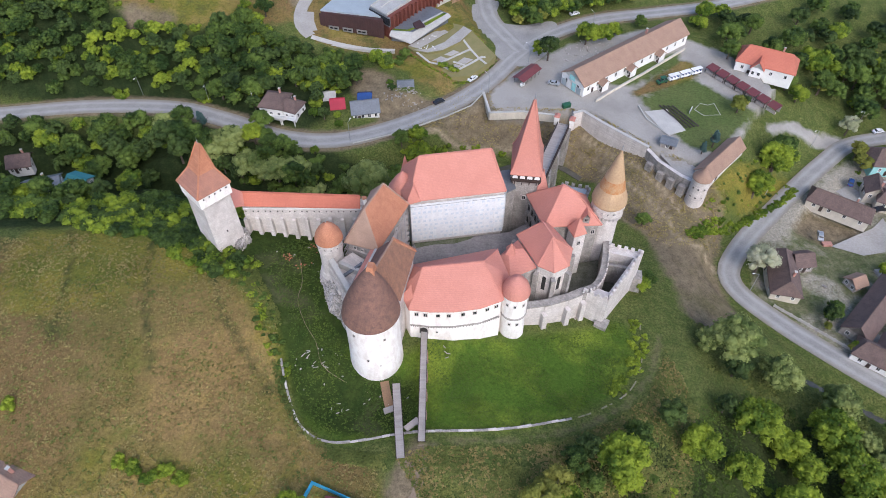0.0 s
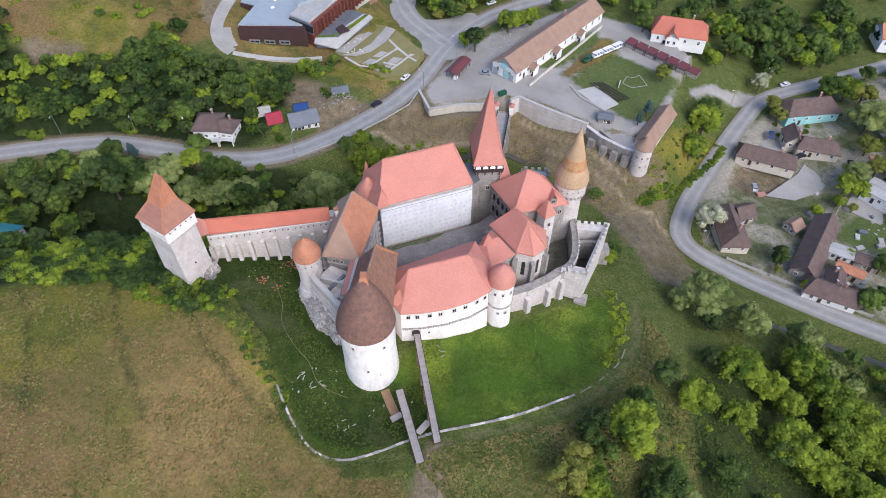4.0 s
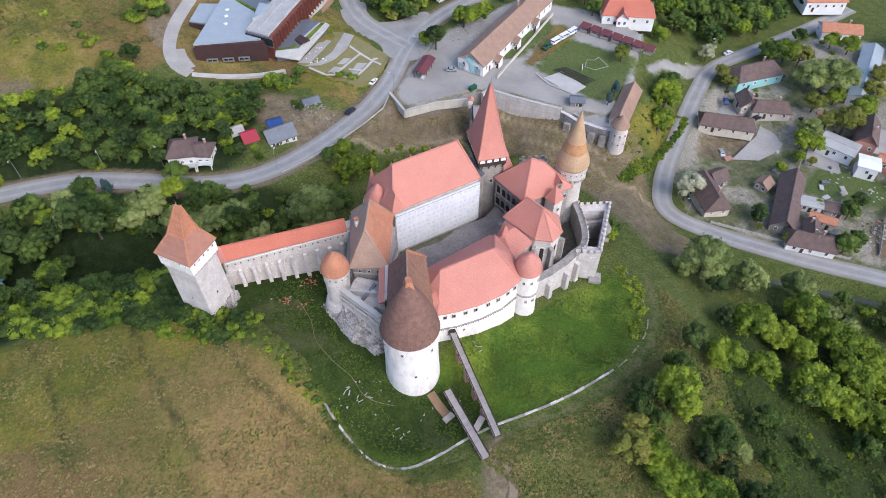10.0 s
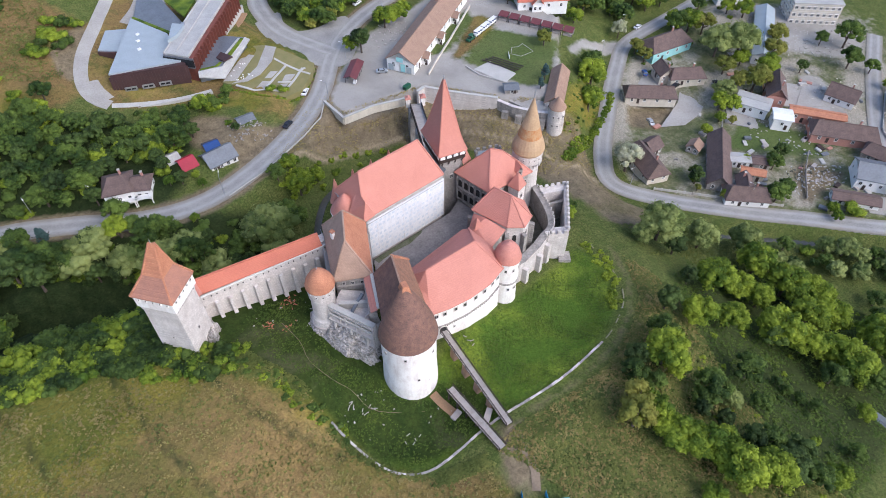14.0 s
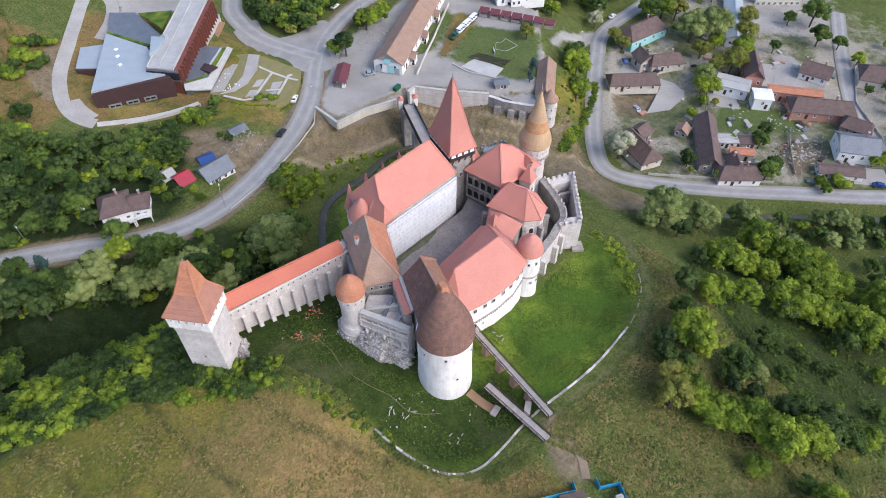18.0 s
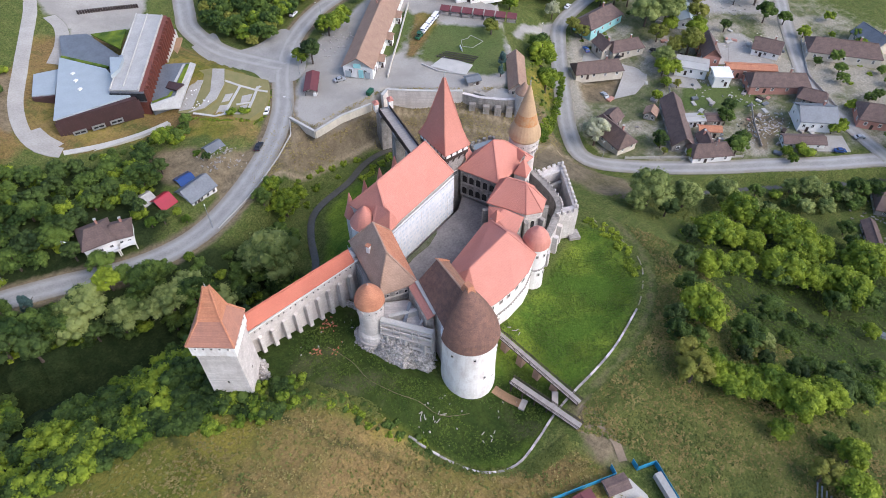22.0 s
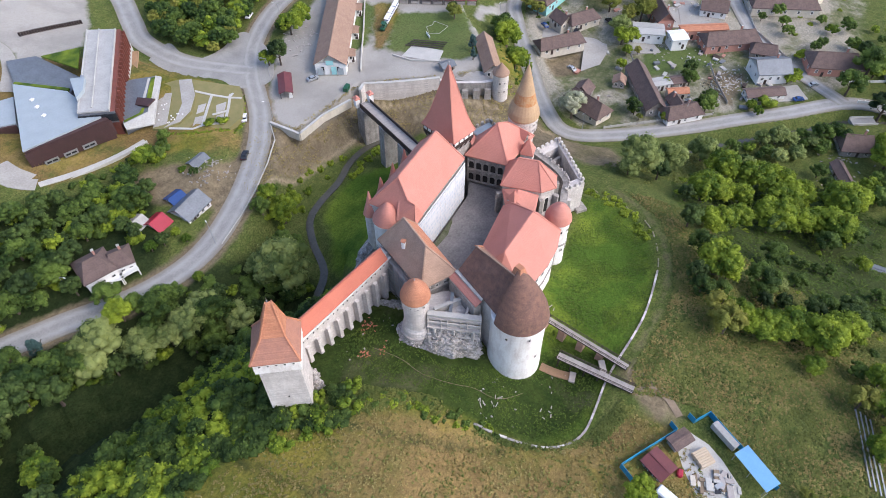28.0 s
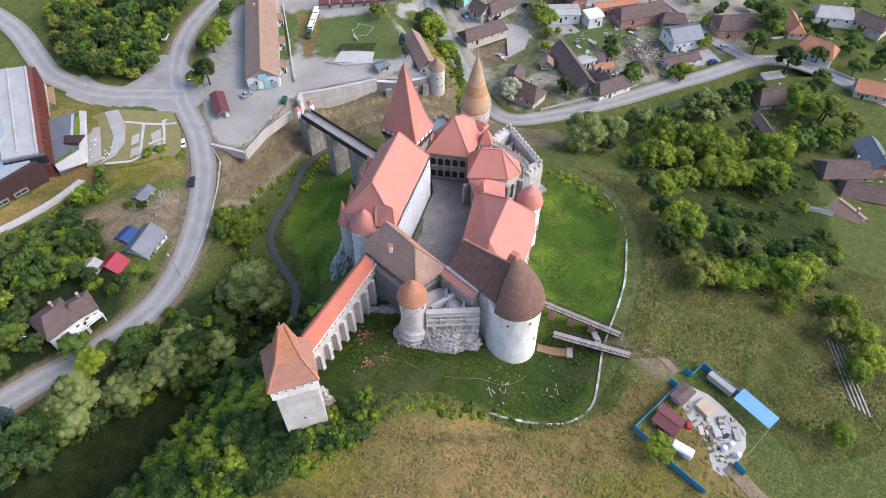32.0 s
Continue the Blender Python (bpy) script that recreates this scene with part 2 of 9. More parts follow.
ROOF_LIGHTBLUE = mat("pale_blue_grey_roof_panels", (0.36, 0.405, 0.43), (0.31, 0.35, 0.37), 0.6, 0.3, 2.0, 0.05)
BLUE_SHEET = mat("blue_corrugated_sheet", (0.04, 0.31, 0.52), (0.03, 0.24, 0.42), 0.5, 0.5, 3.0, 0.05)
BLUE_PALE = mat("pale_blue_sheet_roof", (0.20, 0.42, 0.66), (0.17, 0.37, 0.58), 0.5, 0.5, 3.0, 0.05)
TEAL = mat("faded_teal_sheet_roof", (0.05, 0.22, 0.24), (0.04, 0.17, 0.19), 0.5, 0.5, 3.0, 0.05)
RED_SHEET = mat("dark_red_sheet_roof", (0.17, 0.045, 0.045), (0.12, 0.032, 0.035), 0.55, 0.5, 3.0, 0.05)
RED_BRIGHT = mat("bright_crimson_sheet_roof", (0.38, 0.02, 0.045), (0.30, 0.018, 0.035), 0.5, 0.5, 3.0, 0.05)
CLADDING = mat("rust_red_facade_panels", (0.20, 0.06, 0.04), (0.12, 0.04, 0.03), 0.7, 0.4, 3.0, 0.1)
CLAD_DARK = mat("dark_red_brown_cladding", (0.075, 0.035, 0.033), (0.05, 0.026, 0.025), 0.7, 0.4, 3.0, 0.1)
CREAM = streaks(mat("cream_house_render", (0.66, 0.60, 0.50), (0.54, 0.49, 0.41), 0.9, 0.3, 3.0, 0.1), (0.35, 0.30, 0.25), 0.4)
TURQUOISE = mat("turquoise_house_render", (0.35, 0.66, 0.66), (0.30, 0.56, 0.57), 0.9, 0.3, 3.0, 0.1)
PINK = mat("brick_pink_render", (0.50, 0.26, 0.20), (0.40, 0.20, 0.16), 0.9, 0.3, 3.0, 0.1)
EARTH = mat("dry_trodden_earth", (0.27, 0.205, 0.14), (0.19, 0.14, 0.095), 0.95, 0.4, 3.0, 0.3)
EARTH_ORANGE = mat("bare_orange_earth", (0.36, 0.215, 0.12), (0.25, 0.16, 0.09), 0.95, 0.5, 3.0, 0.3)
WATER = mat("shallow_dark_stream_water", (0.11, 0.10, 0.08), (0.075, 0.072, 0.055), 0.25, 0.5, 2.0, 0.1)
BARK = mat("tree_bark", (0.12, 0.09, 0.07), (0.07, 0.052, 0.04), 0.95, 1.0, 6.0, 0.5)
CAR_WHITE = mat("white_car_paint", (0.75, 0.76, 0.78), (0.7, 0.71, 0.73), 0.25, 1.0, 3.0, 0.0)
CAR_DARK = mat("black_car_paint", (0.03, 0.03, 0.035), (0.025, 0.025, 0.03), 0.25, 1.0, 3.0, 0.0)
CAR_BLUE = mat("blue_car_paint", (0.03, 0.07, 0.22), (0.025, 0.06, 0.18), 0.25, 1.0, 3.0, 0.0)
CAR_SILVER = mat("silver_car_paint", (0.42, 0.44, 0.46), (0.38, 0.40, 0.42), 0.3, 1.0, 3.0, 0.0, 0.4)
GREEN_PAINT = mat("green_painted_steel", (0.02, 0.10, 0.05), (0.015, 0.08, 0.04), 0.5, 1.0, 3.0, 0.0)
RUBBER = mat("black_rubber", (0.02, 0.02, 0.02), (0.03, 0.03, 0.03), 0.85, 1.0, 6.0, 0.1)
STEEL = mat("galvanised_steel", (0.40, 0.41, 0.42), (0.33, 0.34, 0.35), 0.45, 1.0, 6.0, 0.0, 0.6)
RUST = mat("rust_stained_tin", (0.42, 0.15, 0.035), (0.46, 0.30, 0.16), 0.75, 0.5, 2.5, 0.2)
TIN = mat("old_ochre_tin_cladding", (0.52, 0.36, 0.21), (0.40, 0.26, 0.15), 0.7, 0.35, 2.5, 0.2)


def leaf_mat(name, a, b):
    """Leaves: tone shifts from tree to tree and from leaf to leaf."""
    m = bpy.data.materials.new(name)
    m.use_nodes = True
    n, l = m.node_tree.nodes, m.node_tree.links
    p = n["Principled BSDF"]
    p.inputs["Roughness"].default_value, p.inputs["Specular IOR Level"].default_value = 0.7, 0.2
    g = n.new("ShaderNodeNewGeometry"); o = n.new("ShaderNodeObjectInfo")
    s = n.new("ShaderNodeMath"); s.operation = "MULTIPLY_ADD"; s.inputs[1].default_value = 0.55
    h = n.new("ShaderNodeMath"); h.operation = "MULTIPLY"; h.inputs[1].default_value = 0.45
    l.new(o.outputs["Random"], h.inputs[0]); l.new(g.outputs["Random Per Island"], s.inputs[0]); l.new(h.outputs[0], s.inputs[2])
    t = n.new("ShaderNodeTexNoise"); t.inputs["Scale"].default_value = 0.16; t.inputs["Detail"].default_value = 2
    l.new(g.outputs["Position"], t.inputs["Vector"])
    r = n.new("ShaderNodeMapRange"); r.inputs["From Min"].default_value, r.inputs["From Max"].default_value = 0.32, 0.68
    r.inputs["To Min"].default_value, r.inputs["To Max"].default_value = -0.45, 0.45
    l.new(t.outputs["Fac"], r.inputs["Value"])
    z = n.new("ShaderNodeMath"); z.operation = "ADD"; z.use_clamp = True
    l.new(s.outputs[0], z.inputs[0]); l.new(r.outputs[0], z.inputs[1])
    mx = n.new("ShaderNodeMix"); mx.data_type = "RGBA"
    mx.inputs["A"].default_value, mx.inputs["B"].default_value = (*a, 1), (*b, 1)
    l.new(z.outputs[0], mx.inputs["Factor"]); l.new(mx.outputs["Result"], p.inputs["Base Color"])
    ft = n.new("ShaderNodeTexNoise"); ft.inputs["Scale"].default_value = 2.6; ft.inputs["Detail"].default_value = 3
    l.new(g.outputs["Position"], ft.inputs["Vector"])
    bp = n.new("ShaderNodeBump"); bp.inputs["Strength"].default_value, bp.inputs["Distance"].default_value = 0.9, 0.35
    l.new(ft.outputs["Fac"], bp.inputs["Height"]); l.new(bp.outputs[0], p.inputs["Normal"])
    tr = n.new("ShaderNodeBsdfTranslucent"); l.new(mx.outputs["Result"], tr.inputs["Color"])
    ms = n.new("ShaderNodeMixShader"); ms.inputs[0].default_value = 0.16
    l.new(p.outputs[0], ms.inputs[1]); l.new(tr.outputs[0], ms.inputs[2])
    l.new(ms.outputs[0], n["Material Output"].inputs["Surface"])
    return m


LEAF = leaf_mat("broad_green_leaves", (0.025, 0.052, 0.011), (0.15, 0.215, 0.038))
LEAF_BRIGHT = leaf_mat("bright_green_leaves", (0.062, 0.112, 0.011), (0.30, 0.37, 0.032))
LEAF_THICKET = leaf_mat("thicket_green_leaves", (0.022, 0.044, 0.010), (0.112, 0.168, 0.031))
LEAF_WILLOW = leaf_mat("grey_green_willow_leaves", (0.10, 0.14, 0.035), (0.31, 0.35, 0.11))
LEAF_DARK = leaf_mat("dark_green_leaves", (0.018, 0.036, 0.011), (0.09, 0.135, 0.032))
LEAF_YELLOW = leaf_mat("yellow_green_leaves", (0.16, 0.18, 0.03), (0.26, 0.25, 0.05))
LEAF_SPRUCE = leaf_mat("blue_green_spruce_needles", (0.045, 0.085, 0.075), (0.09, 0.15, 0.14))
BLOSSOM = leaf_mat("pale_cream_blossom", (0.30, 0.32, 0.17), (0.55, 0.54, 0.38))
WEED = leaf_mat("rank_green_weeds", (0.09, 0.115, 0.025), (0.21, 0.215, 0.055))
STRAW = leaf_mat("dry_straw_grass", (0.21, 0.165, 0.055), (0.33, 0.265, 0.10))
DRYLAWN = mat("dry_yellowed_lawn", (0.24, 0.20, 0.085), (0.17, 0.165, 0.06), 0.95, 0.4, 4.0, 0.3)
LAWNLEAF = leaf_mat("short_lawn_grass", (0.06, 0.10, 0.016), (0.13, 0.175, 0.026))

# ---- building helpers ----
def thing(name, label, category, at=(0, 0, 0), rz=0.0, group="", kind=""):
    e = new(name)
    e.matrix_world = pose(*at, 0, 0, rz)
    e.empty_display_size = 0.3
    return tagged(e, label, category, group, kind)


def part(name, bm, material, parent=None, label=""):
    """Links a bmesh as one mesh object under a thing or a part."""
    me = bpy.data.meshes.new(name)
    if bm is not None:
        bmesh.ops.recalc_face_normals(bm, faces=bm.faces)
        bm.to_mesh(me)
        bm.free()
    me.materials.append(material)
    ob = new(name, me)
    if parent is not None:
        ob.parent = parent
    if label:
        tagged(ob, label)
    return ob


def again(name, ob, m, parent):
    """One more object on the mesh of a part, placed by m under parent."""
    o = new(name, ob.data)
    o.parent = parent
    o.matrix_basis = m
    return o


def prism(poly, z0, z1, batter=1.0, bm=None):
    """A closed body over a ground outline; batter widens its foot about the middle."""
    bm = bm or bmesh.new()
    cx, cy = sum(p[0] for p in poly) / len(poly), sum(p[1] for p in poly) / len(poly)
    lo = [bm.verts.new((cx + (x - cx) * batter, cy + (y - cy) * batter, z0)) for x, y in poly]
    hi = [bm.verts.new((x, y, z1)) for x, y in poly]
    k = len(poly)
    for i in range(k):
        bm.faces.new((lo[i], lo[(i + 1) % k], hi[(i + 1) % k], hi[i]))
    bm.faces.new(hi)
    bm.faces.new(lo[::-1])
    return bm


def box(c, s, rz=0.0, bm=None, bevel=0.0):
    bm = bm or bmesh.new()
    m = pose(*c, 0, 0, rz) @ Matrix.Diagonal((*s, 1))
    got = bmesh.ops.create_cube(bm, size=1, matrix=m)
    if bevel:
        bmesh.ops.bevel(bm, geom=list({e for v in got["verts"] for e in v.link_edges}), offset=bevel, segments=1, affect="EDGES")
    return bm


def beam(a, b, w, h=None, bm=None):
    """A bar from a to b with a square section."""
    bm = bm or bmesh.new()
    a, b = Vector(a), Vector(b)
    d = b - a
    m = Matrix.Translation((a + b) / 2) @ d.to_track_quat("Z", "Y").to_matrix().to_4x4() @ Matrix.Diagonal((w, h or w, d.length, 1))
    bmesh.ops.create_cube(bm, size=1, matrix=m)
    return bm


def lathe(profile, at=(0, 0), seg=28, bm=None, a0=0.0, a1=360.0, wobble=0.0):
    """Turns (radius, height) pairs about a vertical axis."""
    bm = bm or bmesh.new()
    full = a1 - a0 > 359
    n = seg if full else seg + 1
    rings = []
    for r, z in profile:
        ring = []
        for i in range(n):
            a = radians(a0 + (a1 - a0) * i / seg)
            rr = r * (1 + wobble * noise.noise((math.cos(a) * 2, math.sin(a) * 2, z * 0.4)))
            ring.append(bm.verts.new((at[0] + rr * math.cos(a), at[1] + rr * math.sin(a), z)))
        rings.append(ring)
    for j in range(len(rings) - 1):
        for i in range(seg):
            k = (i + 1) % n
            bm.faces.new((rings[j][i], rings[j][k], rings[j + 1][k], rings[j + 1][i]))
    if full:
        bm.faces.new(rings[0][::-1])
        bm.faces.new(rings[-1])
    return bm


def slab(verts, faces, th=0.35):
    """A roof of the given faces with a thickness below it."""
    bm = bmesh.new()
    top = [bm.verts.new(v) for v in verts]
    low = [bm.verts.new((v[0], v[1], v[2] - th)) for v in verts]
    count = {}
    for f in faces:
        bm.faces.new([top[i] for i in f])
        bm.faces.new([low[i] for i in reversed(f)])
        for i in range(len(f)):
            a, b = f[i], f[(i + 1) % len(f)]
            count[(min(a, b), max(a, b))] = count.get((min(a, b), max(a, b)), 0) + 1
    for (a, b), k in count.items():
        if k == 1:
            bm.faces.new((top[a], top[b], low[b], low[a]))
    return bm


def rect(cx, cy, lx, ly, rz):
    c, s = math.cos(radians(rz)), math.sin(radians(rz))
    return [(cx + x * c - y * s, cy + x * s + y * c) for x, y in ((-lx / 2, -ly / 2), (lx / 2, -ly / 2), (lx / 2, ly / 2), (-lx / 2, ly / 2))]


def hip_roof(cx, cy, lx, ly, rz, z0, z1, hip0=0.0, hip1=0.0, over=0.5, th=0.3, sag=0.0):
    """Ridge along the long side lx; hip0 and hip1 draw the ridge's ends in (0: a gable)."""
    q = rect(cx, cy, lx + 2 * over, ly + 2 * over, rz)
    c, s = math.cos(radians(rz)), math.sin(radians(rz))
    a, b = -lx / 2 - over + hip0, lx / 2 + over - hip1
    drop = over * (z1 - z0) / (ly / 2)
    v = [(x, y, z0 - drop * 0.6) for x, y in q] + [(cx + a * c, cy + a * s, z1), (cx + b * c, cy + b * s, z1)]
    f = [(0, 1, 5, 4), (2, 3, 4, 5)]
    if hip0:
        f.append((3, 0, 4))
    if hip1:
        f.append((1, 2, 5))
    return slab(v, f, th)


def ridge_line(a, b, r=0.18):
    """Ridge tiles laid along a line."""
    return beam(a, b, r * 2, r * 1.4)


def window(parent, at, way, w, h, frame_m, depth=0.12, arch=False, bars=True):
    """A framed pane on a wall: at is its middle, way the angle that the wall faces."""
    root = bmesh.new()
    t = max(0.1, w * 0.14)
    for x, z, sx, sz in ((-w / 2, 0, t, h + t), (w / 2, 0, t, h + t), (0, h / 2, w, t), (0, -h / 2, w + t, t)):
        box((x, 0, z), (sx, depth * 2, sz), 0, root)
    if bars:
        box((0, 0, 0), (t * 0.5, depth * 1.2, h), 0, root)
    m = pose(*at, 0, 0, way + 90)
    fr = part("window", root, frame_m, parent)
    fr.matrix_basis = m
    pane = part("pane", box((0, 0.02, 0), (w, depth * 0.9, h)), GLASS, fr)
    return fr


def spline(points, step):
    """Points every step metres along a smooth line through the given ones."""
    p = [np.array(q, float) for q in points]
    p = [2 * p[0] - p[1]] + p + [2 * p[-1] - p[-2]]
    out = []
    for i in range(1, len(p) - 2):
        k = max(1, int(np.linalg.norm(p[i + 1][:2] - p[i][:2]) / step))
        for j in range(k):
            t = j / k
            out.append(0.5 * (2 * p[i] + (p[i + 1] - p[i - 1]) * t + (2 * p[i - 1] - 5 * p[i] + 4 * p[i + 1] - p[i + 2]) * t * t
                              + (3 * p[i] - p[i - 1] - 3 * p[i + 1] + p[i + 2]) * t ** 3))
    out.append(p[-2])
    return np.array(out)

# ---- lie of the land: heights of the ground, zone by zone ----
MOAT = [(-14, -18, -2), (0, -17, -4), (15, -12, -7), (25, -26, -8.3), (10, -29, -5.5), (-5, -28, -2.5), (36, -18, -9.5), (42, -4, -12),
        (-37.7, -19, 0.4), (-35.6, -31, -3), (-46, -15, 4), (-28, -34, -4.2), (-21, -30, -4.6), (-45, -5, 3.2), (-42, 5, 2.2), (-36, 9, 1.5),
        (-47, -27, 1.0), (-40, -41, 0.2), (-33, -46, 0), (-24, -46, 0), (-14, -44, 0.2), (0, -44, -0.8), (14, -41, -2.6), (26, -36, -4.4), (38, -27, -7), (45, -14, -10.5)]
WEST = [(-72, -24, 9.4), (-78, 4, 7.8), (-54, -46, 3), (-98, 0, 8), (-105, -30, 8.5), (-60, -9, 8.0), (-66, 2, 6.5), (-110, -80, 4), (-70, -70, 2.5), (-140, 10, 6),
        (-40, -70, 0), (-45, -100, 0), (-15, -55, -0.9), (-16, -82, -1.5), (2, -80, -2.2), (20, -60, -5), (30, -95, -6), (45, -53, -12),
        (-100, 30, -3), (-70, 27, -2), (-55, 22, -1), (-140, 45, -8), (-180, 40, -10)]
NORTH = [(-30, 26, -8), (-42, 24, -5), (-15, 34, -16), (6, 38, -17), (14, 40, -17), (-5, 48, -23.5), (10, 55, -24), (-20, 40, -19), (-45, 46, -19), (-70, 52, -17), (-100, 60, -14),
         (0, 79, -21), (20, 77, -23), (-25, 66, -22), (36, 60, -25), (30, 42, -22), (50, 62, -21), (68, 50, -19), (83, 44, -19.5), (60, 20, -20), (48, 32, -23), (44, 12, -16)]
PLAZA = [(40, 95, -13), (70, 90, -13), (100, 105, -13.2), (85, 130, -13), (60, 120, -13), (28, 100, -13), (62, 72, -13.2), (80, 62, -14), (94, 70, -16), (98, 62, -20),
         (112, 82, -21), (125, 105, -21), (140, 115, -24), (118, 135, -17), (160, 140, -22), (220, 160, -22), (110, 190, -14), (60, 190, -11)]
HILL = [(-40, 96, -11), (-62, 100, -11), (-55, 122, -7.5), (-20, 118, -9), (0, 135, -9), (-10, 160, -7), (-40, 150, -7), (-90, 112, -5), (-125, 125, 3), (-90, 165, 6),
        (-135, 165, 14), (-60, 205, 6), (0, 220, -6), (40, 165, -12), (-175, 130, 8), (-30, 250, 6), (90, 260, -14)]
TOWN = [(52, -5, -14.5), (68, -15, -20), (75, -38, -24), (95, -35, -28), (110, -80, -29), (62, -62, -19), (90, -105, -27), (60, -110, -16), (150, 60, -29), (180, 40, -29),
        (140, 10, -30), (205, 85, -28), (165, -10, -30), (215, -40, -30), (185, -85, -30), (150, -135, -30), (105, 25, -29), (240, 20, -30), (90, 0, -28.6)]
ROAD_MAIN = [(-190, 82), (-165, 84), (-137, 88), (-106, 87.6), (-85.6, 81), (-64.8, 71.6), (-45.6, 69.9), (-26, 77.2), (-6.9, 89.5), (5.2, 101.2), (12, 110.6), (20, 122), (33, 135), (54, 146.5), (80, 152), (106, 158), (150, 175)]
ROAD_LOOP = [(21, 123), (15, 134), (9, 149), (8.5, 170), (14, 184), (24, 208), (30, 240)]
LANE = [(230, 105), (200, 98), (172, 93), (143, 87.5), (128, 77), (104, 55), (84.5, 35), (78.5, 22), (88, 7.5), (107, -11), (122, -23.5), (138, -37.5), (157, -53), (163, -67), (160, -85), (153, -104), (140, -140)]
LANE_EAST = [(157, -53), (166.5, -31), (178, -12), (206, 11), (240, 35)]
RIVER = [(38, 66), (30, 73), (18, 73.5), (8, 70), (-4, 68), (-11, 65), (-17, 57.5), (-23, 47), (-32, 42), (-48, 44), (-75, 50), (-120, 58), (-180, 62)]
CANAL = [(84, -8), (104, -21), (120, -33), (137, -47), (152, -59), (166, -84)]

ctrl = np.array(MOAT + WEST + NORTH + PLAZA + HILL + TOWN
                + [(x, y, -13) for x, y in ROAD_MAIN] + [(x, y, -13) for x, y in ROAD_LOOP]
                + [(x, y, -29) for x, y in LANE + LANE_EAST] + [(x, y, -26.5) for x, y in RIVER], float)


def bend(d):
    return np.where(d > 0, d * d * np.log(np.maximum(d, 1e-9)), 0)


def fit_land(c, stiff):
    """A thin plate through the heights."""
    p, z = c[:, :2] / 100, c[:, 2]
    k = bend(np.linalg.norm(p[:, None] - p[None], axis=2)) + stiff * np.eye(len(p))
    q = np.hstack([np.ones((len(p), 1)), p])
    a = np.block([[k, q], [q.T, np.zeros((3, 3))]])
    return p, np.linalg.solve(a, np.concatenate([z, np.zeros(3)]))


land_p, land_w = fit_land(ctrl, 0.004)


def smooth(a, b, x):
    t = np.clip((x - a) / (b - a), 0, 1)
    return t * t * (3 - 2 * t)


def line_distance(x, y, line):
    """Distance from points to a line of (x, y), segment by segment."""
    d = np.full(np.shape(x), 1e9)
    for (ax, ay), (bx, by) in zip(line[:-1], line[1:]):
        t = np.clip(((x - ax) * (bx - ax) + (y - ay) * (by - ay)) / ((bx - ax) ** 2 + (by - ay) ** 2), 0, 1)
        d = np.minimum(d, np.hypot(x - ax - t * (bx - ax), y - ay - t * (by - ay)))
    return d


S_MAIN, S_LOOP, S_LANE, S_EAST, S_RIVER, S_CANAL = (spline(q, 4)[:, :2] for q in (ROAD_MAIN, ROAD_LOOP, LANE, LANE_EAST, RIVER, CANAL))


def inside(x, y, poly):
    hit = np.zeros(np.shape(x), bool)
    for (ax, ay), (bx, by) in zip(poly, poly[1:] + poly[:1]):
        cut = ((ay > y) != (by > y)) & (x < (bx - ax) * (y - ay) / (by - ay + 1e-12) + ax)
        hit ^= cut
    return hit


PLAZA_FLAT = [(6, 86), (34, 85.5), (40, 86), (58, 66), (67, 60), (82, 58), (98, 82), (112, 98), (100, 122), (75, 140), (40, 128), (20, 112), (8, 98)]


JUNCTION = [(2.5, 158), (2, 149), (4, 139), (10, 129), (11, 119), (21, 113), (33, 126), (36, 144), (23, 142), (14, 144), (12.5, 152), (13.5, 161)]


def ground_z(x, y):
    x, y = np.asarray(x, float), np.asarray(y, float)
    cx, cy = np.clip(x, -210, 260), np.clip(y, -150, 270)
    q = np.stack([cx.ravel(), cy.ravel()], 1) / 100
    z = np.empty(len(q))
    for i in range(0, len(q), 8000):
        s = q[i:i + 8000]
        z[i:i + 8000] = bend(np.linalg.norm(s[:, None] - land_p[None], axis=2)) @ land_w[:-3] + land_w[-3] + s @ land_w[-2:]
    z = z.reshape(x.shape)
    far = smooth(0, 400, np.hypot(x - cx, y - cy))
    z = z * (1 - far) + -20 * far
    for line, level, half in ((S_MAIN, -13.2, 5.4), (S_LOOP, -13.2, 5.4), (S_LANE, -29.2, 4.6), (S_EAST, -29.2, 4.4)):
        w = 1 - smooth(half + 0.6, half + 6, line_distance(x, y, line))
        z = z * (1 - w) + level * w
    d = line_distance(x, y, S_RIVER)
    z = np.where(d < 7, np.minimum(z, -27.6 + 3.4 * smooth(1.0, 7, d)), z)
    d = line_distance(x, y, S_CANAL)
    z = z - 2.6 * (1 - smooth(1.2, 4.5, d))
    w = inside(x, y, PLAZA_FLAT)
    z = np.where(w | inside(x, y, JUNCTION), -13.2, z)
    return z


def gz(x, y):
    return float(ground_z(np.array([x]), np.array([y]))[0])


# ground sheet: fine in the middle, coarse to the horizon
def axis(lo, hi, step):
    mid = np.arange(lo, hi + step, step)
    out = np.cumsum(np.geomspace(step * 1.5, 380, 14))
    return np.concatenate([lo - out[::-1], mid, mid[-1] + out])


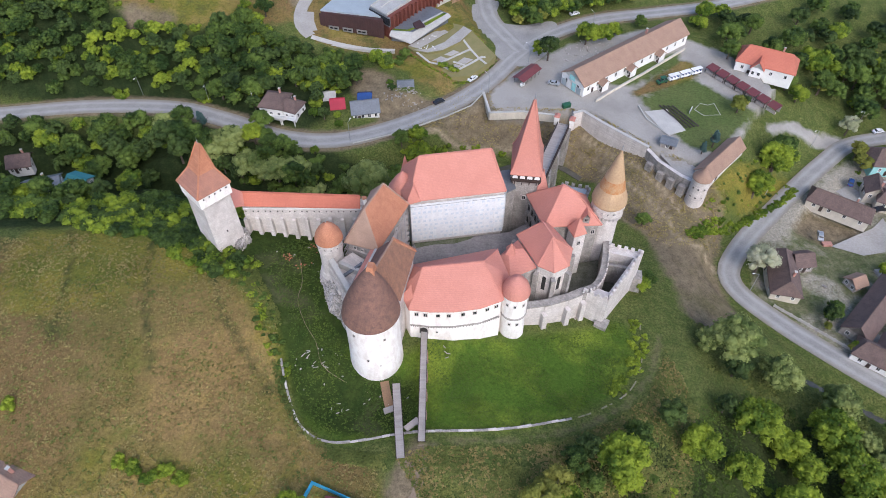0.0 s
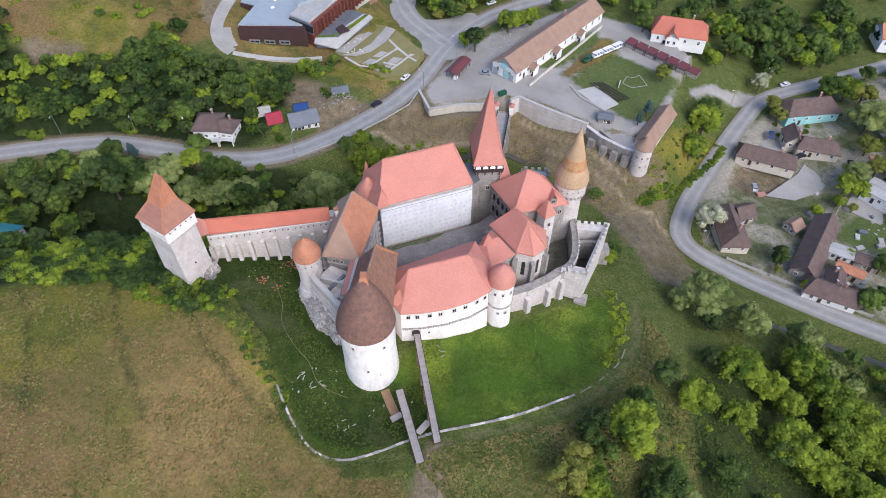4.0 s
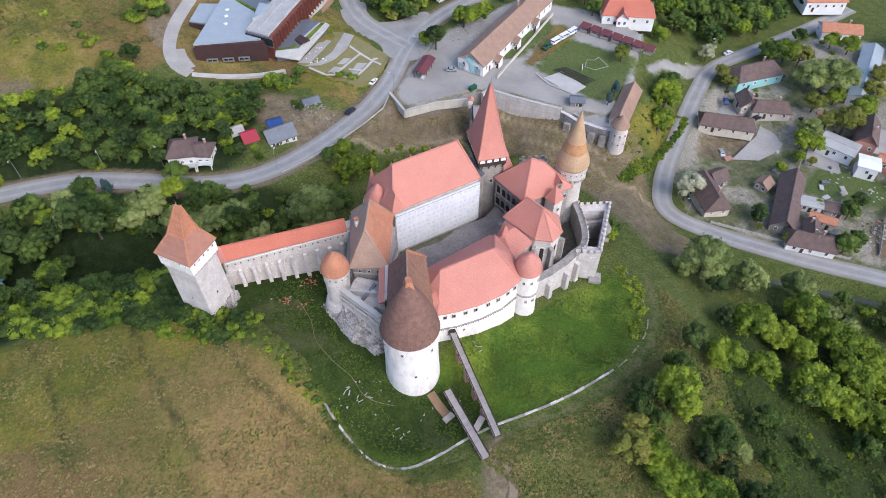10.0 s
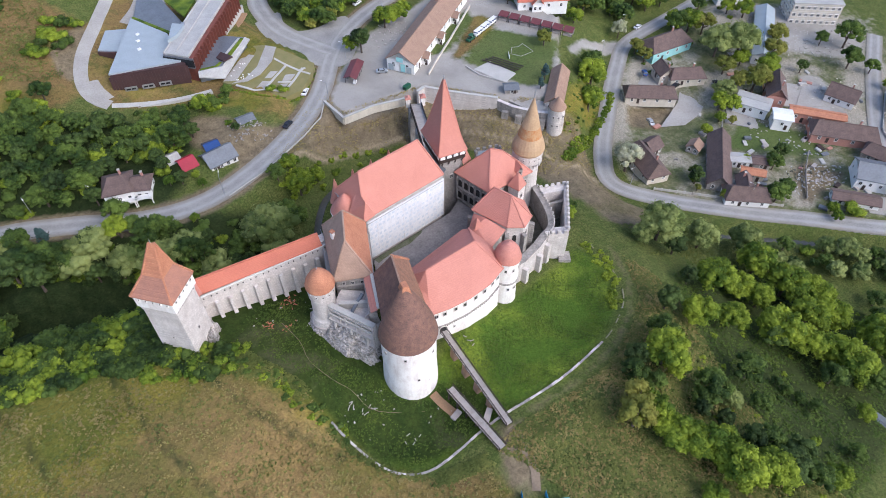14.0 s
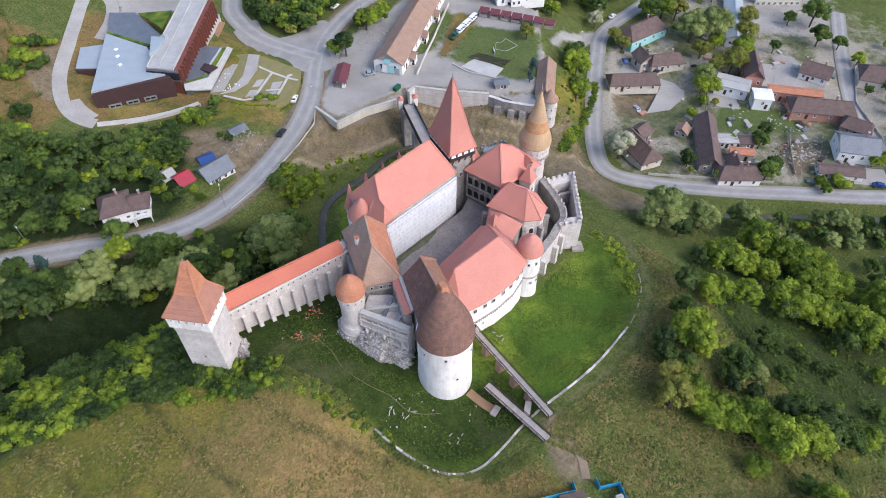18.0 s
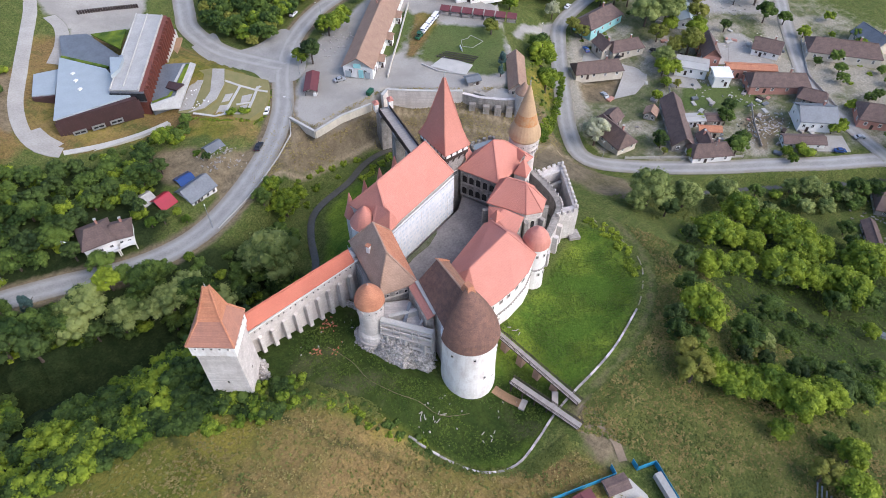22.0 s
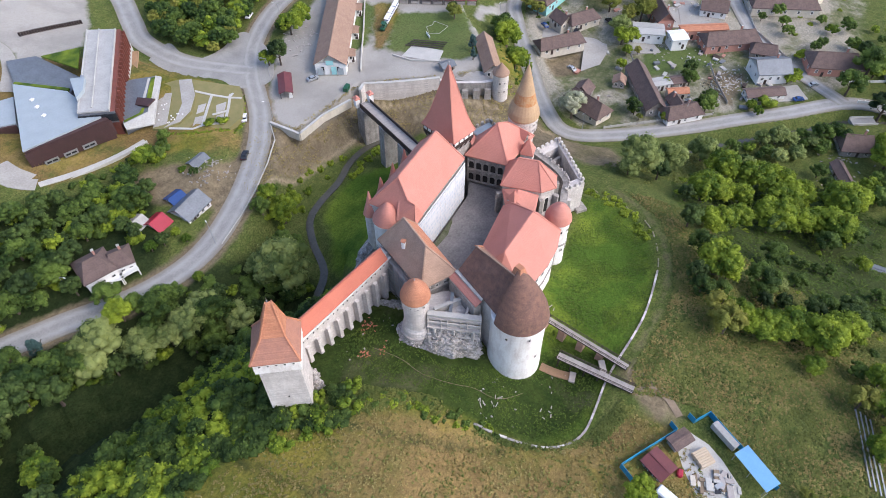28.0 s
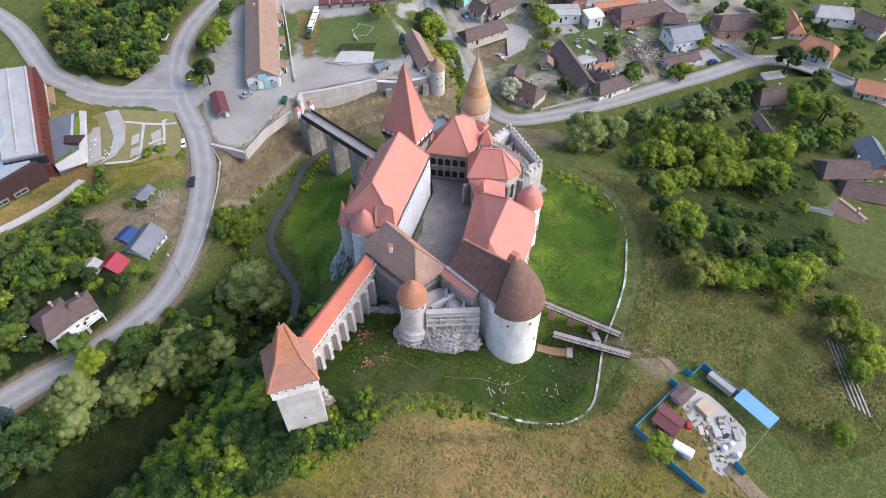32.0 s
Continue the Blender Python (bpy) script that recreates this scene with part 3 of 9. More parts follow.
GX, GY = axis(-135, 225, 1.7), axis(-112, 235, 1.7)
MX, MY = np.meshgrid(GX, GY)
MZ = ground_z(MX, MY)
even = np.minimum.reduce([line_distance(MX, MY, q) for q in (S_MAIN, S_LOOP, S_LANE, S_EAST)])
even = smooth(6, 12, even) * (1 - inside(MX, MY, PLAZA_FLAT)) * (1 - inside(MX, MY, JUNCTION))
MZ = MZ + 0.3 * even * np.array([[noise.noise((x * 0.15, y * 0.15, 0)) for x in GX] for y in GY])
ny, nx = MX.shape
idx = np.arange(nx * ny).reshape(ny, nx)
quads = np.stack([idx[:-1, :-1], idx[:-1, 1:], idx[1:, 1:], idx[1:, :-1]], -1).reshape(-1, 4)
gme = bpy.data.meshes.new("ground")
gme.from_pydata(np.stack([MX, MY, MZ], -1).reshape(-1, 3).tolist(), [], quads.tolist())
gme.polygons.foreach_set("use_smooth", [True] * len(gme.polygons))

# what grows or lies where, and where the woods' shade is painted in
MEADOW = [(-46, -26), (-41, -39), (-33, -46), (-24, -48), (-20, -62), (-38, -80), (-60, -130), (-150, -130), (-150, 6), (-100, 10), (-80, 5), (-66, 0), (-52, -8), (-48, -18)]
LAWN = [(-44, -26), (-40, -39), (-32, -43), (-14, -40.5), (0, -40), (13, -37), (25, -32), (34, -24), (39, -12), (36, -4), (30, -8), (6, -14), (-14, -17), (-26, -26), (-40, -10), (-36, 9), (-52, 12), (-56, 2), (-46, -14)]
MOAT_WEST = [(-26, -27), (-16, -26), (-15, -40), (-32, -42), (-41, -37), (-45, -28), (-49, -16), (-56, -5), (-63, 2), (-62, 14), (-36, 14), (-30, -10), (-32, -20)]
LAWN_NORTH = [(-22, 34), (6, 40), (22, 44), (26, 60), (10, 68), (-6, 64), (-12, 54), (-22, 44)]
FIELD = [(59.8, 92.2), (82.4, 104.6), (100, 85.6), (80.4, 63.6), (72, 66)]
VERGE_DRY = [(57, 95.6), (59.4, 93.6), (84.6, 106), (87, 112), (83.2, 118)]
VERGE_GREEN = [(59, 100.4), (79.6, 115.2), (82.4, 124), (62, 112.6), (48, 101), (54, 101)]
SLOPE = [(-26, 75), (-12, 90), (6, 102), (8, 88), (36, 87), (44, 83), (64, 64), (82, 50), (78, 34), (60, 30), (47, 44), (42, 62), (32, 75), (20, 78), (7, 78), (-4, 78)]
SLOPE_E = [(56, 40), (74, 42), (75, 26), (75, 2), (62, -7), (57, 2), (56, 12), (54, 24)]
WOODS = [(-190, 78), (-190, 12), (-100, 14), (-80, 10), (-70, 14), (-60, 20), (-36, 18), (-26, 40), (-30, 60), (-50, 65), (-70, 70), (-90, 80)]
WOODS_HILL = [(-190, 92), (-106, 92), (-86, 86), (-72, 78), (-56, 76), (-48, 80), (-50, 88), (-35, 98), (-34, 106), (-60, 114), (-77, 124), (-92, 122), (-108, 116), (-132, 124), (-190, 146)]
WOODS_EAST = [(20, -42), (38, -38), (58, -24), (70, -20), (92, -28), (106, -60), (100, -84), (60, -90), (33, -92), (24, -84), (16, -73), (9, -62), (12, -50)]
YARDS = [(90, 40), (110, 58), (132, 76), (200, 92), (240, 60), (240, -40), (170, -52), (140, -32), (106, -6), (84, 14)]
YARD_ROAD = [(-43, 107), (-35, 107), (-27, 100), (-27, 93), (-15, 92), (-13, 88), (-24, 82), (-32, 80), (-40, 88), (-43, 99)]
CUT_BANK = [(-68, 162), (-57.4, 170), (-57, 158.6), (-66.7, 138.6), (-70, 140), (-72, 151)]
HILL_DRY = [(-150, 200), (-71, 190), (-64, 180), (-57, 166), (-69, 150), (-67, 131), (-77, 127), (-92, 124), (-108, 119), (-132, 128), (-150, 150)]
HILL_BARE = [(-131, 128), (-110, 127), (-108, 119), (-127, 117)]
VISITOR_DRY = [(-67, 128), (-61, 160), (-46, 186), (-25, 176), (6, 152), (6, 130), (9, 114), (-3, 104), (-26, 106), (-34, 113), (-58, 121)]
GARDEN_DRY = [(-62, 128), (-34, 125), (-24, 122), (-4, 103), (-6, 95), (-18, 95), (-26, 106), (-30, 118), (-52, 120)]
MEADOW_GREEN = [(-118, 14), (-89, 13), (-60, -4), (-79, -9), (-95, -18.7), (-114, -16)]
MEADOW_BROWN = [(-94, -19), (-79, -9), (-59, -6), (-51, -18), (-48, -31), (-41, -43), (-40, -52), (-87, -48)]
MEADOW_RIM = [(-59, -5), (-51, -17.6), (-46, -27.8), (-43.4, -33), (-40.2, -31.4), (-43.6, -22), (-49.2, -12), (-55, -3)]
DIRT_YARD = [(114, 55), (131.5, 46), (116, 37), (104.5, 45)]
JUNK_YARD = [(149, -5), (154, -18), (126, -19), (138, -4)]
PLAZA_ENTRY = [(104, 84), (118, 90.6), (127, 89.4), (141, 92), (137, 83), (127, 85), (114, 84.6), (105, 79)]
EAST_YARD = [(214, 70), (246, 44), (217, 24), (195, 47)]
HILL_PARKING = [(-33, 176), (-31, 183), (-30, 194), (-33.5, 196), (-30, 212), (-4, 222), (14, 214), (1, 190), (-3.8, 184.8), (-11, 175.4), (-24, 176)]
BRICK_COURT = [(187, 32), (193.5, 27), (182, 4.6), (167.5, 17)]
SLOPE_GREEN = [(70, 47.6), (89, 63), (113, 69), (111, 62.6), (89.6, 49.6), (69, 37.4)]
SLOPE_TRAILS = [[(-24.5, 73.2), (-12, 76.6), (4, 77.2), (22.5, 78.4), (31.6, 78.1)], [(44.5, 67.2), (52.2, 57), (61.6, 42.5), (63.4, 34.7), (71.4, 31.9), (76, 24)], [(40, 80), (54, 64), (62, 52), (66, 44)]]
VILLAGE_GREEN = [(144.4, 25), (164, 1.6), (154, -6.4), (127, 15.5)]
RUTS = [[(-82.5, 11), (-81.2, 0), (-79.4, -7), (-76, -18), (-72, -30)], [(-105.7, 11.6), (-101, 4), (-97, -12), (-95, -24)], [(-66, -2), (-60, -16), (-48, -32)]]
RIM_TRAIL = [(-14, -45), (-9, -43.2), (-2, -42.6), (11, -41), (22, -37.5), (32, -31), (40, -22), (46, -8)]
TRACK = [(-18, -44), (-14, -41), (-13, -46), (-16, -56), (-20, -58), (-22, -54)]


def cover(poly, blur):
    w = inside(MX, MY, poly).astype(float)
    for _ in range(blur):
        w[1:-1] = (w[:-2] + 2 * w[1:-1] + w[2:]) / 4
        w[:, 1:-1] = (w[:, :-2] + 2 * w[:, 1:-1] + w[:, 2:]) / 4
    return w


green_yards = cover(FIELD, 1) + cover(VERGE_DRY, 1) + cover(VERGE_GREEN, 1)
layers = {
    "dry": np.clip(cover(MEADOW, 4) + cover(HILL_DRY, 4) + 0.7 * cover(GARDEN_DRY, 2) + 0.8 * cover(VISITOR_DRY, 2) + cover(VERGE_DRY, 1), 0, 1),
    "brown": 0.62 * cover(MEADOW_BROWN, 5),
    "herbs": np.clip(0.8 * cover(MEADOW_GREEN, 4) + 0.85 * cover(SLOPE_GREEN, 2), 0, 1),
    "rim": 0.85 * cover(MEADOW_RIM, 2),
    "garden": 0.9 * cover(YARDS, 3),
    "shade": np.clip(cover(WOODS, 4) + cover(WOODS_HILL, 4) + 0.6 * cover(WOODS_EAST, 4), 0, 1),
    "lawn": np.clip(cover(LAWN, 3) + cover(LAWN_NORTH, 3), 0, 1),
    "turf": np.clip(cover(FIELD, 1) + cover(VERGE_GREEN, 1) + 0.9 * cover(VILLAGE_GREEN, 1), 0, 1),
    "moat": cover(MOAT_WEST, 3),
    "earth": np.clip(1.25 * cover(SLOPE, 2) + 1.1 * cover(SLOPE_E, 3) - 0.7 * cover(SLOPE_GREEN, 2) + cover(TRACK, 2) + cover(YARD_ROAD, 2) + cover(DIRT_YARD, 2) + 0.85 * cover(JUNK_YARD, 2)
                     + 1.2 * cover(CUT_BANK, 1) + 0.8 * cover(HILL_BARE, 2) + 0.42 * (1 - smooth(0.3, 2.0, line_distance(MX, MY, RIM_TRAIL))) + 0.9 * (1 - smooth(4, 7, line_distance(MX, MY, S_MAIN))), 0, 1),
    "trail": np.clip(sum(1 - smooth(0.2, 1.7, line_distance(MX, MY, q)) for q in SLOPE_TRAILS), 0, 1) * 0.8,
    "rut": np.clip(sum(1 - smooth(0.3, 2.2, line_distance(MX, MY, q)) for q in RUTS), 0, 1) * 0.62,
    "paved": np.clip(cover(PLAZA_FLAT, 1) * (1 - np.clip(green_yards, 0, 1)) + 0.9 * cover(EAST_YARD, 2) + cover(PLAZA_ENTRY, 1) + cover(BRICK_COURT, 1) + cover(HILL_PARKING, 1), 0, 1),
}
for name, w in layers.items():
    at = gme.attributes.new(name, "FLOAT", "POINT")
    at.data.foreach_set("value", w.ravel().astype(np.float32))


def ground_material():
    m = bpy.data.materials.new("grass_and_earth")
    m.use_nodes = True
    n, l = m.node_tree.nodes, m.node_tree.links
    b = n["Principled BSDF"]
    b.inputs["Roughness"].default_value, b.inputs["Specular IOR Level"].default_value = 0.95, 0.1
    geo = n.new("ShaderNodeNewGeometry")

    def noise_tex(scale, detail=5, rough=0.6):
        t = n.new("ShaderNodeTexNoise")
        t.inputs["Scale"].default_value, t.inputs["Detail"].default_value, t.inputs["Roughness"].default_value = scale, detail, rough
        l.new(geo.outputs["Position"], t.inputs["Vector"])
        return t.outputs["Fac"]

    big, mid, fine = noise_tex(0.05, 6, 0.65), noise_tex(0.35, 5), noise_tex(2.2, 4, 0.7)

    def two(a, b_, f, lo=0.35, hi=0.65):
        r = n.new("ShaderNodeMapRange"); r.inputs["From Min"].default_value, r.inputs["From Max"].default_value = lo, hi
        l.new(f, r.inputs["Value"])
        x = n.new("ShaderNodeMix"); x.data_type = "RGBA"
        for k, v in (("A", a), ("B", b_)):
            if isinstance(v, tuple):
                x.inputs[k].default_value = (*v, 1)
            else:
                l.new(v, x.inputs[k])
        l.new(r.outputs[0], x.inputs["Factor"])
        return x.outputs["Result"]

    rough = two(two((0.10, 0.128, 0.032), (0.18, 0.18, 0.058), mid), (0.052, 0.076, 0.018), fine)
    huge = noise_tex(0.022, 3, 0.5)
    dry = two(two((0.235, 0.18, 0.045), (0.265, 0.19, 0.075), mid), two((0.11, 0.12, 0.022), (0.18, 0.155, 0.03), mid), big, 0.44, 0.58)
    dry = two(dry, two((0.225, 0.145, 0.062), (0.15, 0.105, 0.04), fine), huge, 0.46, 0.56)
    streak = noise_tex(0.09, 7, 0.75)
    dry = two(dry, (0.10, 0.105, 0.03), streak, 0.53, 0.64)
    dry = two(dry, (0.06, 0.072, 0.016), fine, 0.56, 0.85)
    lawn = two(two((0.07, 0.125, 0.016), (0.185, 0.24, 0.03), big, 0.42, 0.60), (0.055, 0.095, 0.014), fine, 0.5, 0.85)
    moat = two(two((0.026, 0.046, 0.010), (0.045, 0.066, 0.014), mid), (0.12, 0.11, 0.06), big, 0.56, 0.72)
    earth = two(two((0.235, 0.185, 0.115), (0.15, 0.118, 0.075), mid), (0.125, 0.11, 0.05), big, 0.52, 0.72)
    herbs = two(two((0.125, 0.135, 0.024), (0.25, 0.20, 0.04), big, 0.42, 0.58), (0.08, 0.095, 0.018), fine, 0.45, 0.75)
    rut = two((0.07, 0.066, 0.026), (0.05, 0.06, 0.02), mid)
    # dark undergrowth colour with the trees' shade painted into it
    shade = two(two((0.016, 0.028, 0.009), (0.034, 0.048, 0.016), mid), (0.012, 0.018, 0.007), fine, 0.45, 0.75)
    brown = two(two((0.27, 0.175, 0.08), (0.20, 0.135, 0.052), mid), (0.15, 0.13, 0.04), big, 0.46, 0.62)
    rim = two(two((0.12, 0.155, 0.02), (0.21, 0.20, 0.03), mid), (0.06, 0.09, 0.015), fine, 0.5, 0.8)
    garden = two(two((0.088, 0.108, 0.042), (0.175, 0.17, 0.09), mid), two((0.40, 0.365, 0.30), (0.27, 0.24, 0.18), fine), big, 0.42, 0.54)
    turf = two(two((0.088, 0.125, 0.036), (0.125, 0.145, 0.05), big), (0.07, 0.10, 0.03), fine, 0.5, 0.8)
    trail = two((0.36, 0.29, 0.19), (0.28, 0.225, 0.145), mid)
    paved = two(two((0.40, 0.375, 0.34), (0.31, 0.29, 0.26), big, 0.42, 0.6), (0.27, 0.25, 0.22), fine, 0.45, 0.8)
    grain = noise_tex(1.3, 9, 0.85)
    gr = n.new("ShaderNodeMapRange")
    for k, q in (("From Min", 0.32), ("From Max", 0.68), ("To Min", 0.5), ("To Max", 1.5)):
        gr.inputs[k].default_value = q
    l.new(grain, gr.inputs["Value"])
    col = rough
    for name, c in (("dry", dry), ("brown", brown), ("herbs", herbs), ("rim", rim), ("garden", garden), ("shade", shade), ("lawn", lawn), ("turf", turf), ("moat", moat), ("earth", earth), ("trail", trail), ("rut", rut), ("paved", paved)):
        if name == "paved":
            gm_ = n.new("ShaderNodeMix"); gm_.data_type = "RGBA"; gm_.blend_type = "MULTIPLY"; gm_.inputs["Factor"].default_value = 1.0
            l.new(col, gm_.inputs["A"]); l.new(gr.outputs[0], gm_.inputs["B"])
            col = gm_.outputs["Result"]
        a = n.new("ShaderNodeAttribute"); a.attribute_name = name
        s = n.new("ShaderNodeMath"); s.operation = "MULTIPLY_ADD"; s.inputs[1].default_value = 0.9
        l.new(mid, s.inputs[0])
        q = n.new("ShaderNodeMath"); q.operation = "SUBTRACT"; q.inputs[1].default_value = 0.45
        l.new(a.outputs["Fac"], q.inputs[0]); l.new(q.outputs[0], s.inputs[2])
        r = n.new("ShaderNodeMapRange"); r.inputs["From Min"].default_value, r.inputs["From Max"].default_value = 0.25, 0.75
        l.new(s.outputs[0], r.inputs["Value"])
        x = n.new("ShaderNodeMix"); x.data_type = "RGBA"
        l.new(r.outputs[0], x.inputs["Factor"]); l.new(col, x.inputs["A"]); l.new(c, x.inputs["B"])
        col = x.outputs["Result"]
    l.new(col, b.inputs["Base Color"])
    bp = n.new("ShaderNodeBump"); bp.inputs["Strength"].default_value, bp.inputs["Distance"].default_value = 0.6, 0.35
    l.new(fine, bp.inputs["Height"]); l.new(bp.outputs[0], b.inputs["Normal"])
    return m


gme.materials.append(ground_material())
tagged(new("ground", gme), "grassy hills with dry meadow, moat lawn and earth slopes", "ground", kind="structure")


def strip(name, line, half, level, material, label, category, kind="structure", rise=0.0, step=3):
    """A road or path laid along a line."""
    p = spline(line, step)[:, :2]
    d = np.gradient(p, axis=0)
    d /= np.linalg.norm(d, axis=1)[:, None]
    side = np.stack([-d[:, 1], d[:, 0]], 1)
    bm = bmesh.new()
    across = bm.verts.layers.float.new("across")
    rows = []
    for q, s in zip(p, side):
        row = []
        for k in (-1, -0.8, -0.45, 0, 0.45, 0.8, 1):
            x, y = q + s * k * half
            z = level if level is not None else gz(x, y) + 0.12
            row.append(bm.verts.new((x, y, z + rise + 0.05 * (1 - k * k))))
            row[-1][across] = abs(k)
        low = [bm.verts.new((row[0].co.x, row[0].co.y, row[0].co.z - 0.5)), bm.verts.new((row[-1].co.x, row[-1].co.y, row[-1].co.z - 0.5))]
        rows.append([low[0]] + row + [low[1]])
    for a, b in zip(rows[:-1], rows[1:]):
        for i in range(len(a) - 1):
            bm.faces.new((a[i], a[i + 1], b[i + 1], b[i]))
    return tagged(part(name, bm, material), label, category, kind=kind)


strip("road", ROAD_MAIN, 3.75, -13.0, ASPHALT, "curving grey asphalt road with worn pale surface", "road")
tagged(part("road_junction", prism([tuple(q) for q in spline(JUNCTION + JUNCTION[:1], 2)[:-1, :2]], -14, -12.97), ASPHALT), "wide worn asphalt at the road junction", "road", kind="structure")
strip("road", ROAD_LOOP, 4.2, -12.99, ASPHALT, "grey asphalt side road bending uphill", "road")
strip("road", LANE, 3.4, -29.0, ASPHALT, "pale dusty asphalt village lane", "road")
strip("road", LANE_EAST, 3.2, -28.96, ASPHALT, "pale asphalt village side street", "road")
strip("water", RIVER[:9], 1.15, -27.25, WATER, "narrow dark stream below the castle", "water")

# ---- castle ----
def facing(a, b):
    """The angle faced by a wall that runs from a to b, its outside to the right."""
    return math.degrees(math.atan2(b[1] - a[1], b[0] - a[0])) - 90


def wall_windows(parent, a, b, z, spots, w, h, m=STONE, out=0.05, bars=True):
    way = facing(a, b)
    for t in spots:
        window(parent, (a[0] + (b[0] - a[0]) * t + out * math.cos(radians(way)), a[1] + (b[1] - a[1]) * t + out * math.sin(radians(way)), z), way, w, h, m, bars=bars)


def arch(parent, at, way, w, h, m, name="arch", deep=0.3, back=None):
    """A round-headed stone frame over a flat dark face that paints the opening's shade."""
    bm = bmesh.new()
    t = 0.22
    pts_in, pts_out = [(-w / 2, 0)], [(-w / 2 - t, 0)]
    for i in range(9):
        a = math.pi - math.pi * i / 8
        pts_in.append((math.cos(a) * w / 2, h - w / 2 + math.sin(a) * w / 2))
        pts_out.append((math.cos(a) * (w / 2 + t), h - w / 2 + math.sin(a) * (w / 2 + t)))
    pts_in.append((w / 2, 0)); pts_out.append((w / 2 + t, 0))
    for y0 in (0,):
        fi = [bm.verts.new((x, -deep, z)) for x, z in pts_in]; fo = [bm.verts.new((x, -deep, z)) for x, z in pts_out]
        bi = [bm.verts.new((x, 0.1, z)) for x, z in pts_in]; bo = [bm.verts.new((x, 0.1, z)) for x, z in pts_out]
        for i in range(len(pts_in) - 1):
            bm.faces.new((fi[i], fi[i + 1], fo[i + 1], fo[i]))
            bm.faces.new((fo[i], fo[i + 1], bo[i + 1], bo[i]))
            bm.faces.new((fi[i], bi[i], bi[i + 1], fi[i + 1]))
    fr = part(name, bm, m, parent)
    fr.matrix_basis = pose(*at, 0, 0, way + 90)
    bm = bmesh.new()
    bm.faces.new([bm.verts.new((x, -0.03, z)) for x, z in pts_in])
    grown = bmesh.ops.extrude_face_region(bm, geom=bm.faces[:])
    bmesh.ops.translate(bm, vec=(0, 0.05, 0), verts=[e for e in grown["geom"] if isinstance(e, bmesh.types.BMVert)])
    part("recess", bm, back or DARK, fr)
    return fr


def finial(parent, at, h=1.2, r=0.12):
    bm = lathe([(r * 0.8, 0), (r, 0.1), (r * 0.35, h * 0.3), (r * 1.2, h * 0.42), (r * 0.3, h * 0.55), (0.02, h)], (0, 0), 8)
    f = part("finial", bm, STEEL, parent)
    f.matrix_basis = pose(*at)
    return f


def merlons(parent, a, b, z, m, w=0.95, gap=0.75, h=1.05, th=0.6):
    """Battlements: one block after another from a to b."""
    a, b = Vector(a), Vector(b)
    d = b - a
    n = max(1, int(d.length / (w + gap)))
    ang = math.degrees(math.atan2(d.y, d.x))
    first = None
    for i in range(n):
        p = a + d * ((i + 0.5) / n)
        mt = pose(p.x, p.y, z + h / 2, 0, 0, ang)
        if first is None:
            first = part("merlon", box((0, 0, 0), (w, th, h), 0, None, 0.06), m, parent)
            first.matrix_basis = mt
        else:
            again("merlon", first, mt, parent)


def scaffold(name, label, a, b, z0, z1, deep=1.1, bay=2.2):
    """A tube scaffold with boards along a wall from a to b."""
    t = thing(name, label, "scaffolding")
    a, b = Vector(a), Vector(b)
    d = b - a
    n = max(1, round(d.length / bay))
    o = Vector((d.y, -d.x)).normalized() * deep
    for i in range(n + 1):
        p = a + d * i / n
        for q in (p, p + o):
            part("standard", beam((q.x, q.y, z0), (q.x, q.y, z1), 0.09), STEEL, t)
    z = z0 + 2
    while z < z1:
        for s in (0.15, 0.5, 0.85):
            part("board", beam((*(a + o * s), z), (*(b + o * s), z), 0.3, 0.06), WOOD, t)
        part("ledger", beam((*(a + o), z + 1), (*(b + o), z + 1), 0.08), STEEL, t)
        z += 2
    return t


# great hall
HA = 9.0
hall = thing("great_hall", "castle hall under a new red tiled roof, wall wrapped in sheeting", "castle wing")
hx, hy = -7.3, 21.8
hq = rect(hx, hy, 24.1, 12.6, HA)
part("wall", prism(hq, -22, 14.3), STONE, hall)
part("cornice", prism(rect(hx, hy, 24.6, 13.1, HA), 13.5, 14.1), STONE, hall)
part("roof", hip_roof(hx, hy, 24.1, 12.6, HA, 14.75, 23.0, 3.8, 3.0, 0.4), TILE_RED, hall)
c14, s14 = math.cos(radians(HA)), math.sin(radians(HA))


def hall_pt(u, v, z):
    """A place by metres along the hall, across it and up."""
    u, v = u * 0.92, v * 0.93
    return (hx + u * c14 - v * s14, hy + u * s14 + v * c14, z)


